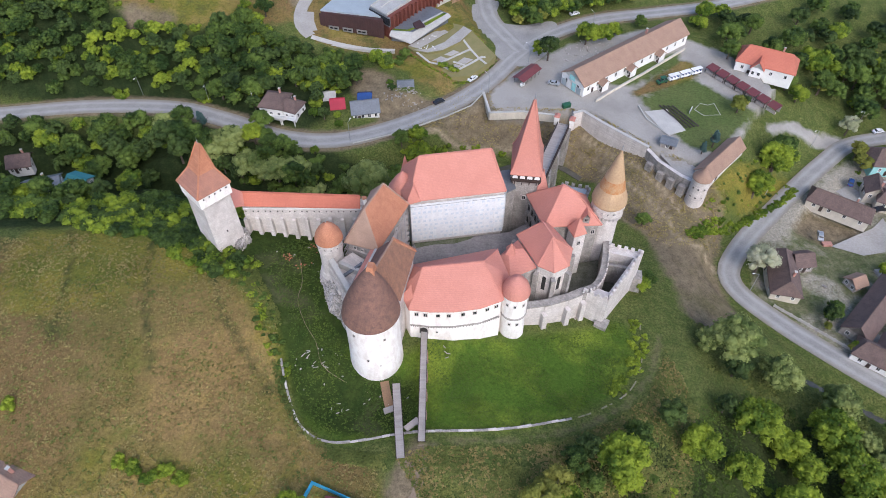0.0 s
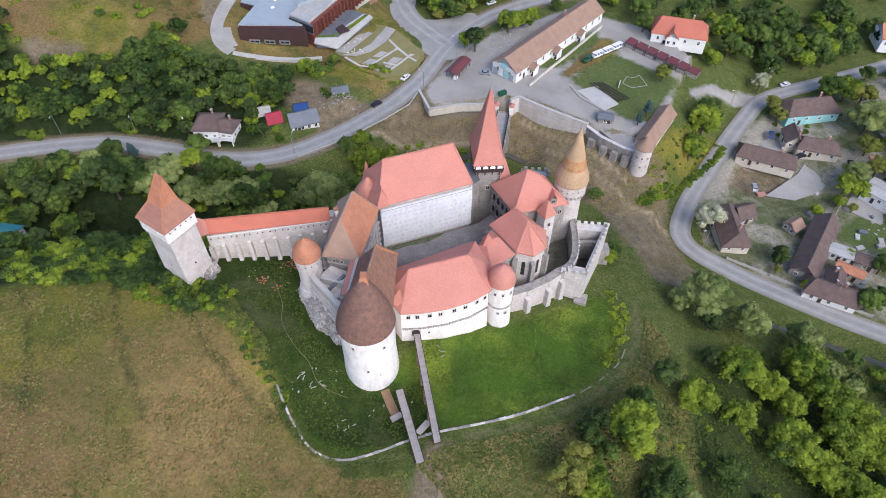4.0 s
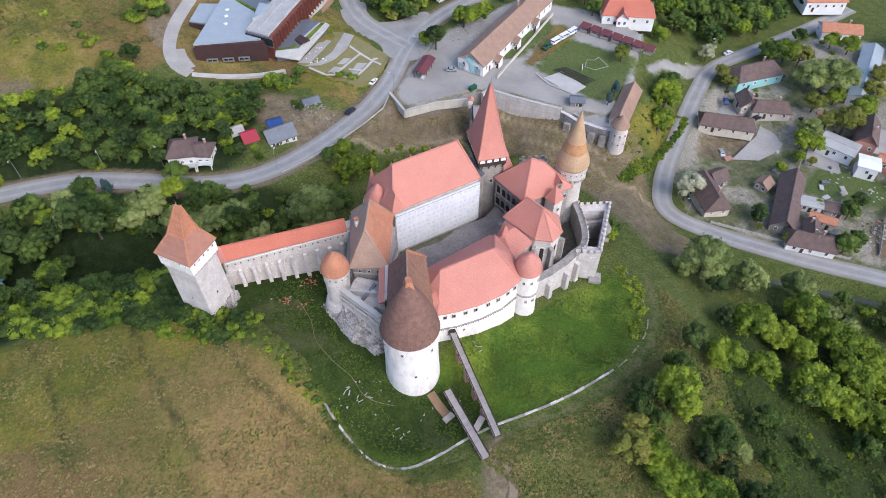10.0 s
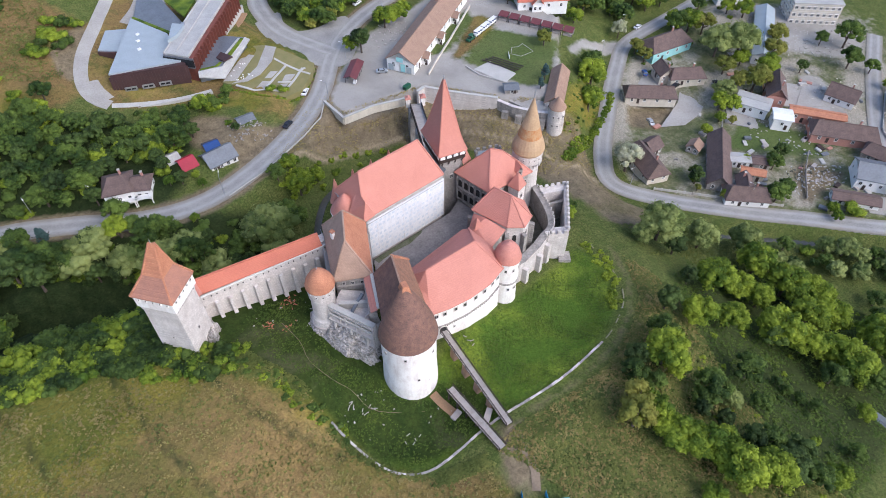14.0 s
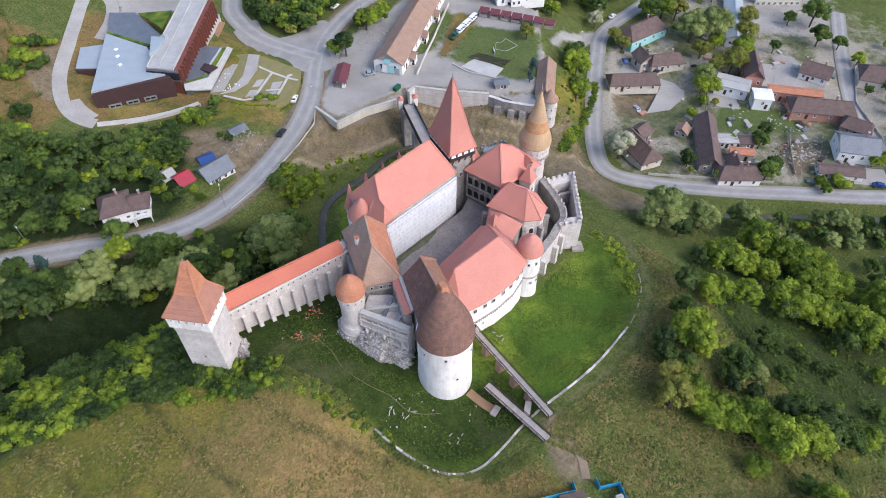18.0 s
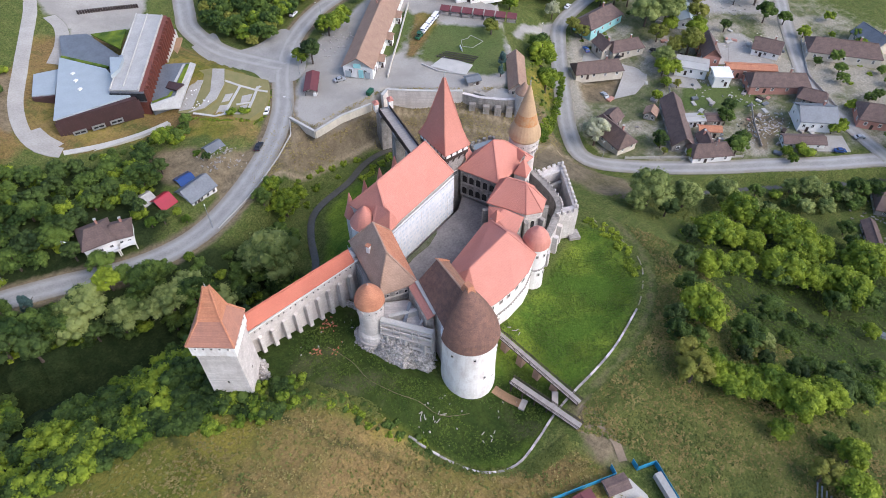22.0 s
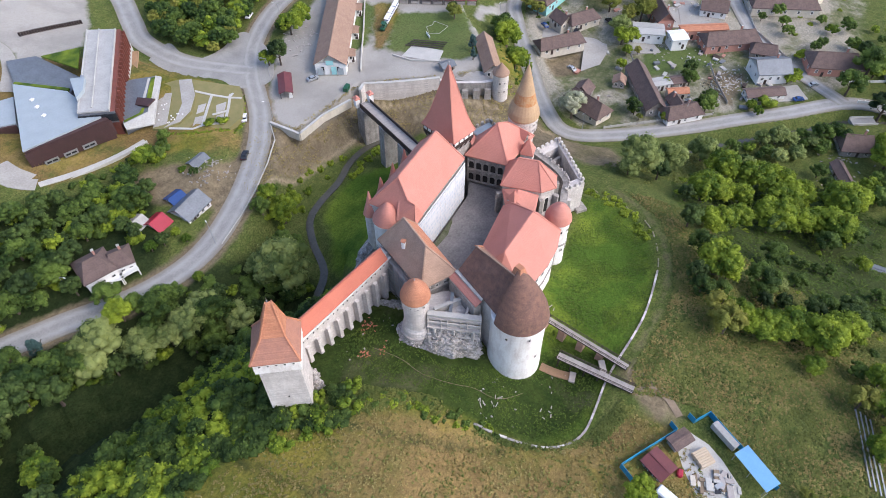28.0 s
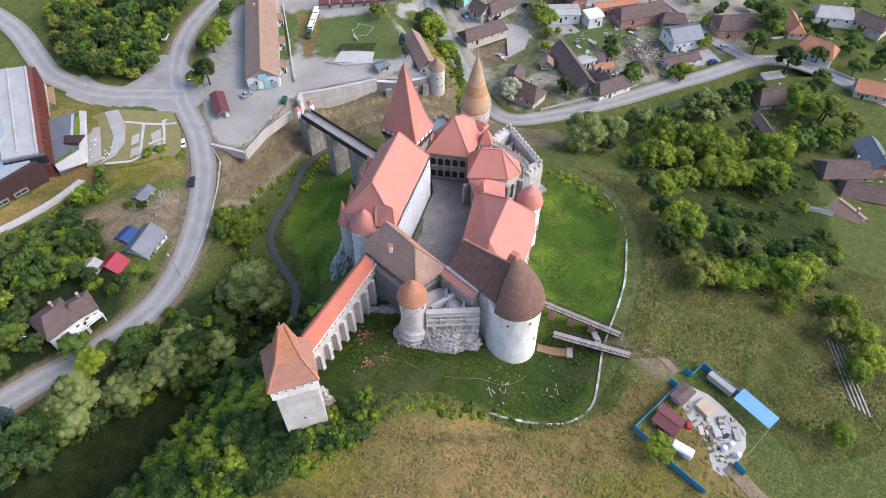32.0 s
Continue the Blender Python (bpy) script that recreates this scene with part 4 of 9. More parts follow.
part("ridge_tiles", ridge_line(hall_pt(-9.4, 0, 23.1), hall_pt(10.3, 0, 23.1)), TILE_RED, hall)
for u0, v0, u1 in ((-13.5, -7.2, -9.4), (-13.5, 7.2, -9.4), (13.5, -7.2, 10.3), (13.5, 7.2, 10.3)):
    part("ridge_tiles", ridge_line(hall_pt(u0, v0, 14.45), hall_pt(u1, 0, 23.05)), TILE_RED, hall)
sheets = thing("scaffold_sheeting", "white printed sheeting hung over the hall's courtyard wall", "sheeting")
srg = random.Random(5)
for i in range(9):
    u0 = -13.0 + i * 2.93
    bm, pr = bmesh.new(), bmesh.new()
    rows = []
    for j in range(9):
        z = -0.2 + j * 1.7
        rows.append([bm.verts.new(hall_pt(u0 + k * 0.97, -7.35 - 0.12 * abs(math.sin(k * 1.05 + i)) - 0.1 * srg.random(), z)) for k in range(4)])
    for r0, r1 in zip(rows[:-1], rows[1:]):
        for k in range(3):
            bm.faces.new((r0[k], r0[k + 1], r1[k + 1], r1[k]))
    for j in range(8):
        for k in range(2):
            if srg.random() < 0.8:
                u, z = u0 + 0.75 + k * 1.45 + (0.4 if j % 2 else 0) + srg.uniform(-0.1, 0.1), 0.9 + j * 1.58
                w, h = srg.uniform(0.62, 0.85), srg.uniform(0.6, 0.85)
                box(hall_pt(u, -7.60, z), (w, 0.03, h), HA, pr)
    sh = part("sheet", bm, SHEET, sheets)
    tagged(part("print", pr, SHEET_GREY, sh, "faded grey square print"), kind="stuff")
part("sheet", slab([hall_pt(12.9, -7.4, 13.4), hall_pt(14.2, -5.5, 13.4), hall_pt(14.2, -5.5, -0.5), hall_pt(12.9, -7.4, -0.5)], [(0, 1, 2, 3)], 0.05), SHEET, sheets)
part("ledger", beam(hall_pt(-13.2, -7.5, 12.6), hall_pt(13.2, -7.5, 12.6), 0.12), STEEL, sheets)
# west end of the hall: gable dormer and half-round stair tower
part("end_gable", slab([hall_pt(-14.2, -7.3, 13.6), hall_pt(-10.2, -7.35, 14.4), hall_pt(-12.0, -6.0, 18.6), hall_pt(-11.2, -1, 18.8), hall_pt(-15.0, -2, 14)], [(0, 1, 2), (1, 3, 2), (0, 2, 3, 4)], 0.25), TILE_RED, hall)
part("stair_tower", lathe([(3.6, -16), (3.3, 11.6), (3.5, 12.4)], hall_pt(-14.4, 1.2, 0)[:2], 20), PLASTER, hall)
part("stair_roof", lathe([(3.8, 12.2), (3.75, 12.5), (2.0, 15.4), (0.2, 17.6), (0.05, 17.7)], hall_pt(-14.0, 1.2, 0)[:2], 20), TILE_RED, hall)
part("annex_roof", slab([hall_pt(13.3, -5.6, 12.0), hall_pt(17.2, -4.0, 12.0), hall_pt(17.2, 3.5, 12.2), hall_pt(13.3, 3.5, 12.2)], [(0, 1, 2, 3)], 0.3), ROOF_GREY, hall)
part("annex_wall", prism([hall_pt(13.0, -5.4, 0)[:2], hall_pt(17.0, -3.8, 0)[:2], hall_pt(17.0, 3.3, 0)[:2], hall_pt(13.0, 3.3, 0)[:2]], -16, 11.8), STONE_GREY, hall)
# oriel turrets on the river side
for k, u in enumerate((-12.6, -6.6, -0.4, 5.8)):
    o = part("oriel", lathe([(0.5, -4), (1.5, -1), (1.55, 9.5), (1.7, 10.0)], hall_pt(u, 7.6, 0)[:2], 10), STONE, hall)
    part("oriel_spire", lathe([(1.95, 9.8), (1.8, 10.3), (0.9, 13.6), (0.12, 17.4), (0.03, 17.5)], hall_pt(u, 7.6, 0)[:2], 10), TILE_RED, o)
    b0 = hall_pt(u + 3, 7.5, 0)
    part("buttress", prism(rect(b0[0], b0[1], 1.6, 2.2, HA), -24, 3, 1.15), STONE_GREY, hall)
wall_windows(hall, hq[3], hq[0], 8.5, (0.2, 0.75), 1.2, 2.0)
wall_windows(hall, hq[2], hq[3], 6.5, (0.18, 0.4, 0.64, 0.86), 1.3, 2.4)

# gate tower
tower = thing("gate_tower", "square gate tower with steep red spire and timber gallery", "castle tower")
tx, ty, TA = 12.0, 26.9, -7.0
tq = rect(tx, ty, 6.5, 10.2, TA)
part("wall", prism(tq, -20, 13.6), STONE_GREY, tower)
gq = rect(tx, ty, 7.5, 11.3, TA)
part("timber_gallery", prism(gq, 13.4, 16.3), WOOD_DARK, tower)
for i in range(4):
    a, b = Vector(gq[i]), Vector(gq[(i + 1) % 4])
    n = 7 if (b - a).length > 9 else 4
    way = facing(a, b)
    ox = Vector((math.cos(radians(way)), math.sin(radians(way))))
    for k in range(n):
        p = a + (b - a) * ((k + 0.5) / n) + ox * 0.06
        w = (b - a).length / n * 0.36
        bm = bmesh.new()
        f = bm.faces.new([bm.verts.new(q) for q in ((-w, 0, -0.4), (w, 0, -0.4), (w, 0, 0.25), (w * 0.4, 0, 0.62), (-w * 0.4, 0, 0.62), (-w, 0, 0.25))])
        g = bmesh.ops.extrude_face_region(bm, geom=[f])
        bmesh.ops.translate(bm, vec=(0, -0.08, 0), verts=[e for e in g["geom"] if isinstance(e, bmesh.types.BMVert)])
        part("white_panel", bm, WHITE, tower).matrix_basis = pose(p.x, p.y, 15.1, 0, 0, way + 90)
        part("bracket", beam((p.x - ox.x * 0.5, p.y - ox.y * 0.5, 12.2), (p.x + ox.x * 0.1, p.y + ox.y * 0.1, 13.5), 0.25), WOOD_DARK, tower)
    part("rail", beam((*(a + ox * 0.08), 14.5), (*(b + ox * 0.08), 14.5), 0.18), WOOD_DARK, tower)
q0, q15, q1, q2 = rect(tx, ty, 8.2, 12.0, TA), rect(tx, ty, 6.9, 10.2, TA), rect(tx, ty, 5.6, 8.2, TA), rect(tx, ty, 0.25, 0.5, TA)
v = [(x, y, 16.2) for x, y in q0] + [(x, y, 18.0) for x, y in q15] + [(x, y, 20.6) for x, y in q1] + [(x, y, 35.2) for x, y in q2]
part("spire", slab(v, [(r + i, r + (i + 1) % 4, r + 4 + (i + 1) % 4, r + 4 + i) for r in (0, 4, 8) for i in range(4)] + [(12, 13, 14, 15)], 0.3), TILE_RED, tower)
for i in range(4):
    for r, s in ((0, 4), (4, 8), (8, 12)):
        part("ridge_tiles", ridge_line(v[r + i], v[s + i], 0.13), TILE_RED, tower)
finial(tower, (tx, ty, 35.2), 2.2, 0.2)
wall_windows(tower, tq[0], tq[1], 7.5, (0.5,), 0.9, 1.4)
wall_windows(tower, tq[3], tq[0], 8.0, (0.3, 0.7), 0.9, 1.4)
part("side_gable", slab([(14.3, 20.6, 11.2), (17.4, 21.4, 11.2), (16.2, 24.0, 15.5), (15.4, 25.6, 15.0)], [(0, 1, 2), (0, 2, 3)], 0.25), TILE_RED, tower)

# palace with the loggia
pal = thing("palace", "castle palace with red hipped roof and arched stone loggias", "castle wing")
pp = [(12.6, 20.6), (16.0, 10.4), (29.5, 11.5), (27.0, 20.5), (20, 22.5)]
part("wall", prism(pp, -18, 9.2), STONE_GREY, pal)
v = [(12.0, 21.4, 8.9), (15.4, 9.6, 9.2), (30.2, 10.6, 8.9), (27.6, 21.2, 8.9), (20, 23.4, 8.9), (20.2, 16.7, 17.0), (23.2, 15.4, 15.9)]
part("roof", slab(v, [(0, 1, 5), (1, 2, 6, 5), (2, 3, 6), (3, 4, 5, 6), (4, 0, 5)], 0.3), TILE_RED, pal)
for a, b in ((0, 5), (1, 5), (5, 6), (2, 6), (3, 6)):
    part("ridge_tiles", ridge_line(v[a], v[b]), TILE_RED, pal)
la, lb = pp[0], pp[1]
lw = facing(la, lb)
for lev in (0.3, 4.6):
    for k in range(5):
        t = 0.1 + k * 0.19
        arch(pal, (la[0] + (lb[0] - la[0]) * t, la[1] + (lb[1] - la[1]) * t, lev), lw, 1.45, 2.6, STONE_GREY)
    o = Vector((math.cos(radians(lw)), math.sin(radians(lw)))) * 0.2
    part("string_course", beam((la[0] + o.x, la[1] + o.y, lev - 0.35), (lb[0] + o.x, lb[1] + o.y, lev - 0.35), 0.5, 0.3), STONE_GREY, pal)
    for k in range(6):
        t = 0.005 + k * 0.19
        p = (la[0] + (lb[0] - la[0]) * t + o.x, la[1] + (lb[1] - la[1]) * t + o.y)
        part("pilaster", beam((*p, lev - 0.3), (*p, lev + 3.4), 0.4), STONE_GREY, pal)
wall_windows(pal, pp[1], pp[2], 5.5, (0.75, 0.92), 1.0, 1.5)
# ornate stair turret and dormers between palace and chapel
st = thing("stair_turret", "small stone stair turret with red pyramid roof", "castle tower")
part("wall", prism(rect(23.6, 8.6, 3.2, 3.2, 20), -12, 9.2), STONE, st)
v = [(x, y, 9.1) for x, y in rect(23.6, 8.6, 3.7, 3.7, 20)] + [(23.6, 8.6, 13.6)]
part("roof", slab(v, [(0, 1, 4), (1, 2, 4), (2, 3, 4), (3, 0, 4)], 0.2), TILE_RED, st)
wall_windows(st, rect(23.6, 8.6, 3.2, 3.2, 20)[0], rect(23.6, 8.6, 3.2, 3.2, 20)[1], 6, (0.5,), 0.8, 1.3)
for x, y, z in ((26.0, 11.6, 10.4),):
    dm = thing("dormer", "small gabled dormer with red tiles on the palace roof", "dormer", (x, y, z), -5, "palace dormers")
    part("front", prism([(-0.8, -0.9), (0.8, -0.9), (0.8, 1.5), (-0.8, 1.5)], -2.0, 0.9), STONE_GREY, dm)
    part("roof", hip_roof(0, 0.3, 2.6, 2.0, 90, 0.9, 2.6, 0, 0, 0.25, 0.15), TILE_RED, dm)
    window(dm, (0, -0.93, 0.1), -90, 0.7, 0.9, STONE_GREY)

# chapel
chap = thing("chapel", "castle chapel with red roof, tall windows and polygonal apse", "chapel")
cp = [(8.9, 6.9), (12.9, -2.4), (16.4, -4.4), (20.0, -2.4), (21.4, 2.6), (17.0, 10.4)]
part("wall", prism(cp, -14, 9.1), STONE, chap)
cc = (15.9, 2.2)
v = [(cc[0] + (x - cc[0]) * 1.07, cc[1] + (y - cc[1]) * 1.07, 8.9) for x, y in cp] + [(14.0, 5.8, 15.2), (16.0, 1.0, 15.2)]
part("roof", slab(v, [(0, 1, 7, 6), (1, 2, 7), (2, 3, 7), (3, 4, 7), (4, 5, 6, 7), (5, 0, 6)], 0.3), TILE_RED, chap)
for a, b in ((0, 6), (1, 7), (2, 7), (3, 7), (4, 7), (6, 7)):
    part("ridge_tiles", ridge_line(v[a], v[b]), TILE_RED, chap)
for i in range(4):
    a, b = cp[i], cp[i + 1]
    for t in ((0.3, 0.6) if i == 0 else (0.5,)):
        arch(chap, (a[0] + (b[0] - a[0]) * t, a[1] + (b[1] - a[1]) * t, 0.5), facing(a, b), 1.0, 5.2, STONE, "lancet_window", 0.12)
for x, y in cp[:5]:
    dx, dy = (x - cc[0]) * 0.09, (y - cc[1]) * 0.09
    part("buttress", prism(rect(x + dx, y + dy, 1.0, 1.5, math.degrees(math.atan2(dy, dx)) + 90), -12, 6.4, 1.1), STONE_GREY, chap)
# stair annex between chapel and south wing
anx = thing("stair_annex", "low castle annex with red roofs beside the chapel", "castle wing")
part("wall", prism([(3.4, 1.0), (6.2, -4.2), (12.5, -2.0), (9.0, 6.5)], -8, 6.6), STONE_GREY, anx)
v = [(2.8, 1.2, 6.6), (6.2, -4.8, 6.6), (12.7, -2.0, 7.4), (8.9, 7.0, 7.4), (6.0, 1.6, 9.4), (9.6, 2.4, 9.4)]
part("roof", slab(v, [(0, 1, 4), (1, 2, 5, 4), (2, 3, 5), (3, 0, 4, 5)], 0.25), TILE_RED, anx)
v = [(5.2, 0.8, 8.8), (7.6, 0.4, 8.8), (8.0, 3.0, 8.8), (5.6, 3.4, 8.8), (6.6, 1.9, 11.8)]
part("turret_roof", slab(v, [(0, 1, 4), (1, 2, 4), (2, 3, 4), (3, 0, 4)], 0.2), TILE_RED, anx)
part("turret_wall", prism([(5.4, 1.0), (7.4, 0.6), (7.8, 2.8), (5.8, 3.2)], 6, 8.8), STONE, anx)

# round corner tower with the tall cone
cone = thing("round_corner_tower", "slim round tower with a tall rusty ochre cone roof", "castle tower")
CX, CY = 32.1, 15.9
part("wall", lathe([(4.1, -18), (3.7, -6), (3.4, 7), (3.4, 8.3), (3.9, 9.3), (4.15, 9.6), (4.15, 12.6)], (CX, CY)), STONE, cone)
part("cone_roof", lathe([(4.15, 12.3), (4.5, 13.0), (4.25, 14.6), (3.6, 16.3), (3.2, 17.4)], (CX, CY)), TIN, cone)
part("cone_band", lathe([(3.23, 17.35), (2.85, 18.8), (2.45, 20.3)], (CX, CY)), RUST, cone, "rust-stained orange tin band")
part("cone_tip", lathe([(2.47, 20.25), (1.3, 24.8), (0.55, 27.6), (0.12, 29.0), (0.03, 29.1)], (CX, CY)), TIN, cone)
finial(cone, (CX, CY, 28.9), 2.6, 0.2)
cb = None
for i in range(26):
    a = i * 360 / 26
    m = pose(CX + 3.85 * math.cos(radians(a)), CY + 3.85 * math.sin(radians(a)), 8.9, 0, 0, a)
    if cb is None:
        cb = part("corbel", box((0, 0, 0), (0.7, 0.4, 0.9)), STONE, cone); cb.matrix_basis = m
    else:
        again("corbel", cb, m, cone)
for i in range(10):
    a = 200 + i * 20
    window(cone, (CX + 4.17 * math.cos(radians(a)), CY + 4.17 * math.sin(radians(a)), 11.2), a, 0.4, 0.5, STONE, bars=False)
rf = thing("roof_terrace", "flat pale roof terrace with battlements beside the palace", "castle terrace")
part("wall", prism([(20.5, 22.2), (27.5, 20.4), (29.5, 25.2), (22.5, 27.2)], -18, 7.2), STONE_GREY, rf)
part("deck", prism([(21.2, 22.8), (27.0, 21.2), (28.6, 24.8), (23, 26.5)], 7.2, 7.4), ROOF_LIGHTBLUE, rf)
for a, b in (((20.5, 22.2), (22.5, 27.2)), ((22.5, 27.2), (29.5, 25.2)), ((29.5, 25.2), (27.5, 20.4))):
    merlons(rf, a, b, 7.2, STONE_GREY)

# crenellated bastion: a hollow ring of walls
bast = thing("crenellated_bastion", "roofless stone bastion with a crenellated parapet", "castle bastion")
bq = [Vector(p) for p in ((33.7, 11.7), (24.2, -3.7), (30.6, -6.7), (42.4, 9.0))]
mid = sum(bq, Vector((0, 0))) / 4
bi = [mid + (p - mid) * 0.72 for p in bq]
tops = [0.4, 0.2, 0.5, 0.0]
for i in (1, 2, 3):
    a, b, c, d = bq[i], bq[(i + 1) % 4], bi[(i + 1) % 4], bi[i]
    part("wall", prism([a, b, c, d], -18, tops[i] - 0.02 * i), STONE, bast)
    e = (a - mid).normalized() * 0.35
    merlons(bast, a - e, b - (b - mid).normalized() * 0.35, tops[i] - 0.02 * i, STONE)
for i in (1, 2, 3):
    p = bq[i]
    part("foot", prism(rect(p.x, p.y, 3.2, 3.2, 20 + 20 * i), -20, -9, 1.2), STONE_GREY, bast)
part("inner_floor", prism(bi, -17, -8.5), ROCK_DARK, bast)
part("cross_wall", prism([(31.6, 6.3), (38.2, 4.9), (38.4, 5.7), (31.8, 7.1)], -9, -1.6), STONE_GREY, bast)
# curved wall walk on the castle side of the bastion
cw = thing("curved_wall_walk", "curved stone wall walk with stepped battlements", "castle wall")
arc = spline([(33.2, 12.6), (32.6, 9.4), (31.6, 5.0), (29.9, 0.5), (27.6, -2.6), (24.0, -4.0)], 1.6)
for p, q in zip(arc[:-1], arc[1:]):
    d = (q - p) / np.linalg.norm(q - p); nrm = np.array([-d[1], d[0]]) * 0.9
    part("wall", prism([tuple(p - nrm), tuple(q - nrm), tuple(q + nrm), tuple(p + nrm)], -14, 0.6), STONE_GREY, cw)
    merlons(cw, (p + nrm * 0.8)[:2], (q + nrm * 0.8)[:2], 0.6, STONE, 0.5, 0.4, 0.9, 0.35)
# curtain wall from the south turret to the bastion
cur = thing("curtain_wall", "pale stone curtain wall with a sloping coping", "castle wall")
for a, b, z0, z1 in (((9.2, -8.6), (14.5, -7.6), 0.8, 0.6), ((14.5, -7.6), (20.5, -5.6), 0.6, 0.3), ((20.5, -5.6), (24.6, -3.6), 0.3, 0.2)):
    a, b = Vector(a), Vector(b)
    nrm = Vector((-(b - a).y, (b - a).x)).normalized() * 0.7
    part("wall", prism([a - nrm * 1.5, b - nrm * 1.5, b + nrm, a + nrm], -15, z1), STONE, cur)
    part("coping", prism([a - nrm * 1.7, b - nrm * 1.7, b + nrm * 1.2, a + nrm * 1.2], z1, z1 + 0.3), STONE_GREY, cur)
    part("buttress", prism(rect(b.x + 0.4, b.y - 1.6, 1.2, 1.6, 20), -14, z1 - 2.5, 1.2), STONE, cur)
zw = tagged(part("zwinger_lawn", prism([(9.5, -8), (24, -3.8), (29, 0.6), (32.4, 12), (22, 10), (20, -3)], -14, -6.5), ROCK_DARK), "dark overgrown court between chapel and bastion", "courtyard", kind="structure")

# south wing
SE_Z = 9.8
swing = thing("south_wing", "curved white castle wing with broad red roof", "castle wing")
so = [(-19.5, -11.5), (-17.5, -15.6), (-13, -16.2), (-7.5, -16.2), (-1.5, -15.2), (3.2, -13.2), (5.0, -6.5), (3.0, 0.2), (-17.0, -5.2)]
part("wall", prism(so, -9, SE_Z, 1.03), PLASTER, swing)
v = [(-19.9, -10.9, SE_Z), (-17.7, -16.2, SE_Z), (-13, -16.8, SE_Z), (-7.5, -16.8, SE_Z), (-1.4, -15.8, SE_Z), (3.8, -13.6, SE_Z), (5.5, -6.3, SE_Z), (3.2, 0.7, SE_Z + 1.2), (-17.2, -4.7, SE_Z + 1.2),
     (-14.5, -9.0, 16.0), (-0.8, -7.8, 16.7)]
part("roof", slab(v, [(0, 1, 9), (1, 2, 9), (2, 3, 9), (3, 4, 10, 9), (4, 5, 10), (5, 6, 10), (6, 7, 10), (7, 8, 9, 10), (8, 0, 9)], 0.3), TILE_RED, swing)
part("ridge_tiles", ridge_line(v[9], v[10]), TILE_RED, swing)
for k in (5, 7):
    part("ridge_tiles", ridge_line(v[k], v[10]), TILE_RED, swing)
# lean-to walk along the courtyard
part("walk_roof", slab([(-17.4, -4.8, SE_Z + 1), (3.2, 0.6, SE_Z + 1), (2.7, 2.6, SE_Z - 0.8), (-17.9, -2.6, SE_Z - 0.8)], [(0, 1, 2, 3)], 0.25), TILE_RED, swing)
part("walk_wall", prism([(-17.2, -5.0), (3.0, 0.5), (2.6, 2.2), (-17.6, -3.0)], -6, SE_Z - 1), STONE_GREY, swing)
part("end_gable", slab([(-19.6, -13.2, SE_Z + 0.5), (-16.4, -15.4, SE_Z + 0.5), (-17.0, -12.4, SE_Z + 4.4)], [(0, 1, 2)], 0.4), TILE_RED, swing)
for a, b in zip(so[1:5], so[2:6]):
    wall_windows(swing, a, b, SE_Z - 2.2, (0.35, 0.8), 0.9, 1.25, STONE, 0.12)
    o = Vector((math.cos(radians(facing(a, b))), math.sin(radians(facing(a, b))))) * 0.12
    part("string_course", beam((a[0] + o.x, a[1] + o.y, 3.2), (b[0] + o.x, b[1] + o.y, 3.2), 0.35, 0.35), STONE_GREY, swing)
    n = 9
    for k in range(n):
        t = (k + 0.5) / n
        x, y = a[0] + (b[0] - a[0]) * t + o.x * 1.6, a[1] + (b[1] - a[1]) * t + o.y * 1.6
        part("corbel", box((x, y, 2.95), (0.16, 0.3, 0.28), facing(a, b) + 90), WOOD_DARK, swing)
wall_windows(swing, so[2], so[3], 1.0, (0.3,), 0.5, 0.7, STONE, 0.16, False)
arch(swing, (-14.4, -16.25, 0.4), -97, 1.8, 2.6, STONE, "gate", 0.2)

# south turret
btur = thing("south_turret", "round white turret with a red cone roof", "castle tower")
BX, BY = 6.8, -11.0
part("wall", lathe([(3.3, -12), (3.1, -6), (2.95, -2), (2.75, 1.6), (3.0, 2.6), (3.0, 10.4)], (BX, BY)), PLASTER, btur)
part("cone_roof", lathe([(3.4, 10.1), (3.35, 10.6), (2.8, 12.3), (1.85, 13.8), (0.8, 14.7), (0.1, 15.1), (0.03, 15.15)], (BX, BY)), TILE_RED, btur)
part("string_course", lathe([(2.95, 2.0), (3.2, 2.3), (3.2, 2.6), (3.0, 2.8)], (BX, BY)), STONE_GREY, btur)
for a, z in ((-130, 7.6), (-95, 7.6), (-55, 7.6), (-110, 0.5), (-75, 0.5), (-20, 7.6)):
    window(btur, (BX + 3.02 * math.cos(radians(a)), BY + 3.02 * math.sin(radians(a)), z), a, 0.6, 0.9, STONE)

# drum tower and its gabled wing
drum = thing("drum_tower", "massive white round tower with an old brown tiled roof", "castle tower")
DX, DY = -25.4, -20.2
part("wall", lathe([(6.3, -6), (6.15, -1), (5.95, 4), (5.9, 15.4)], (DX, DY), 56), PLASTER, drum)
part("cornice", lathe([(5.95, 14.7), (6.12, 14.9), (6.12, 15.2), (5.92, 15.3)], (DX, DY), 56), PLASTER, drum)
bm = bmesh.new()
apex = Vector((-24.8, -18.3, 28.3))
rows = []
for j in range(7):
    t = j / 6
    row = []
    for i in range(49):
        a = radians(-205 + 230 * i / 48)
        r = 6.35
        x0, y0 = DX + r * math.cos(a), DY + r * math.sin(a)
        k = t ** 1.45
        row.append(bm.verts.new((x0 + (apex.x - x0) * k, y0 + (apex.y - y0) * k, 15.1 + (apex.z - 15.1) * t)))
    rows.append(row)
for r0, r1 in zip(rows[:-1], rows[1:]):
    for i in range(48):
        bm.faces.new((r0[i], r0[i + 1], r1[i + 1], r1[i]))
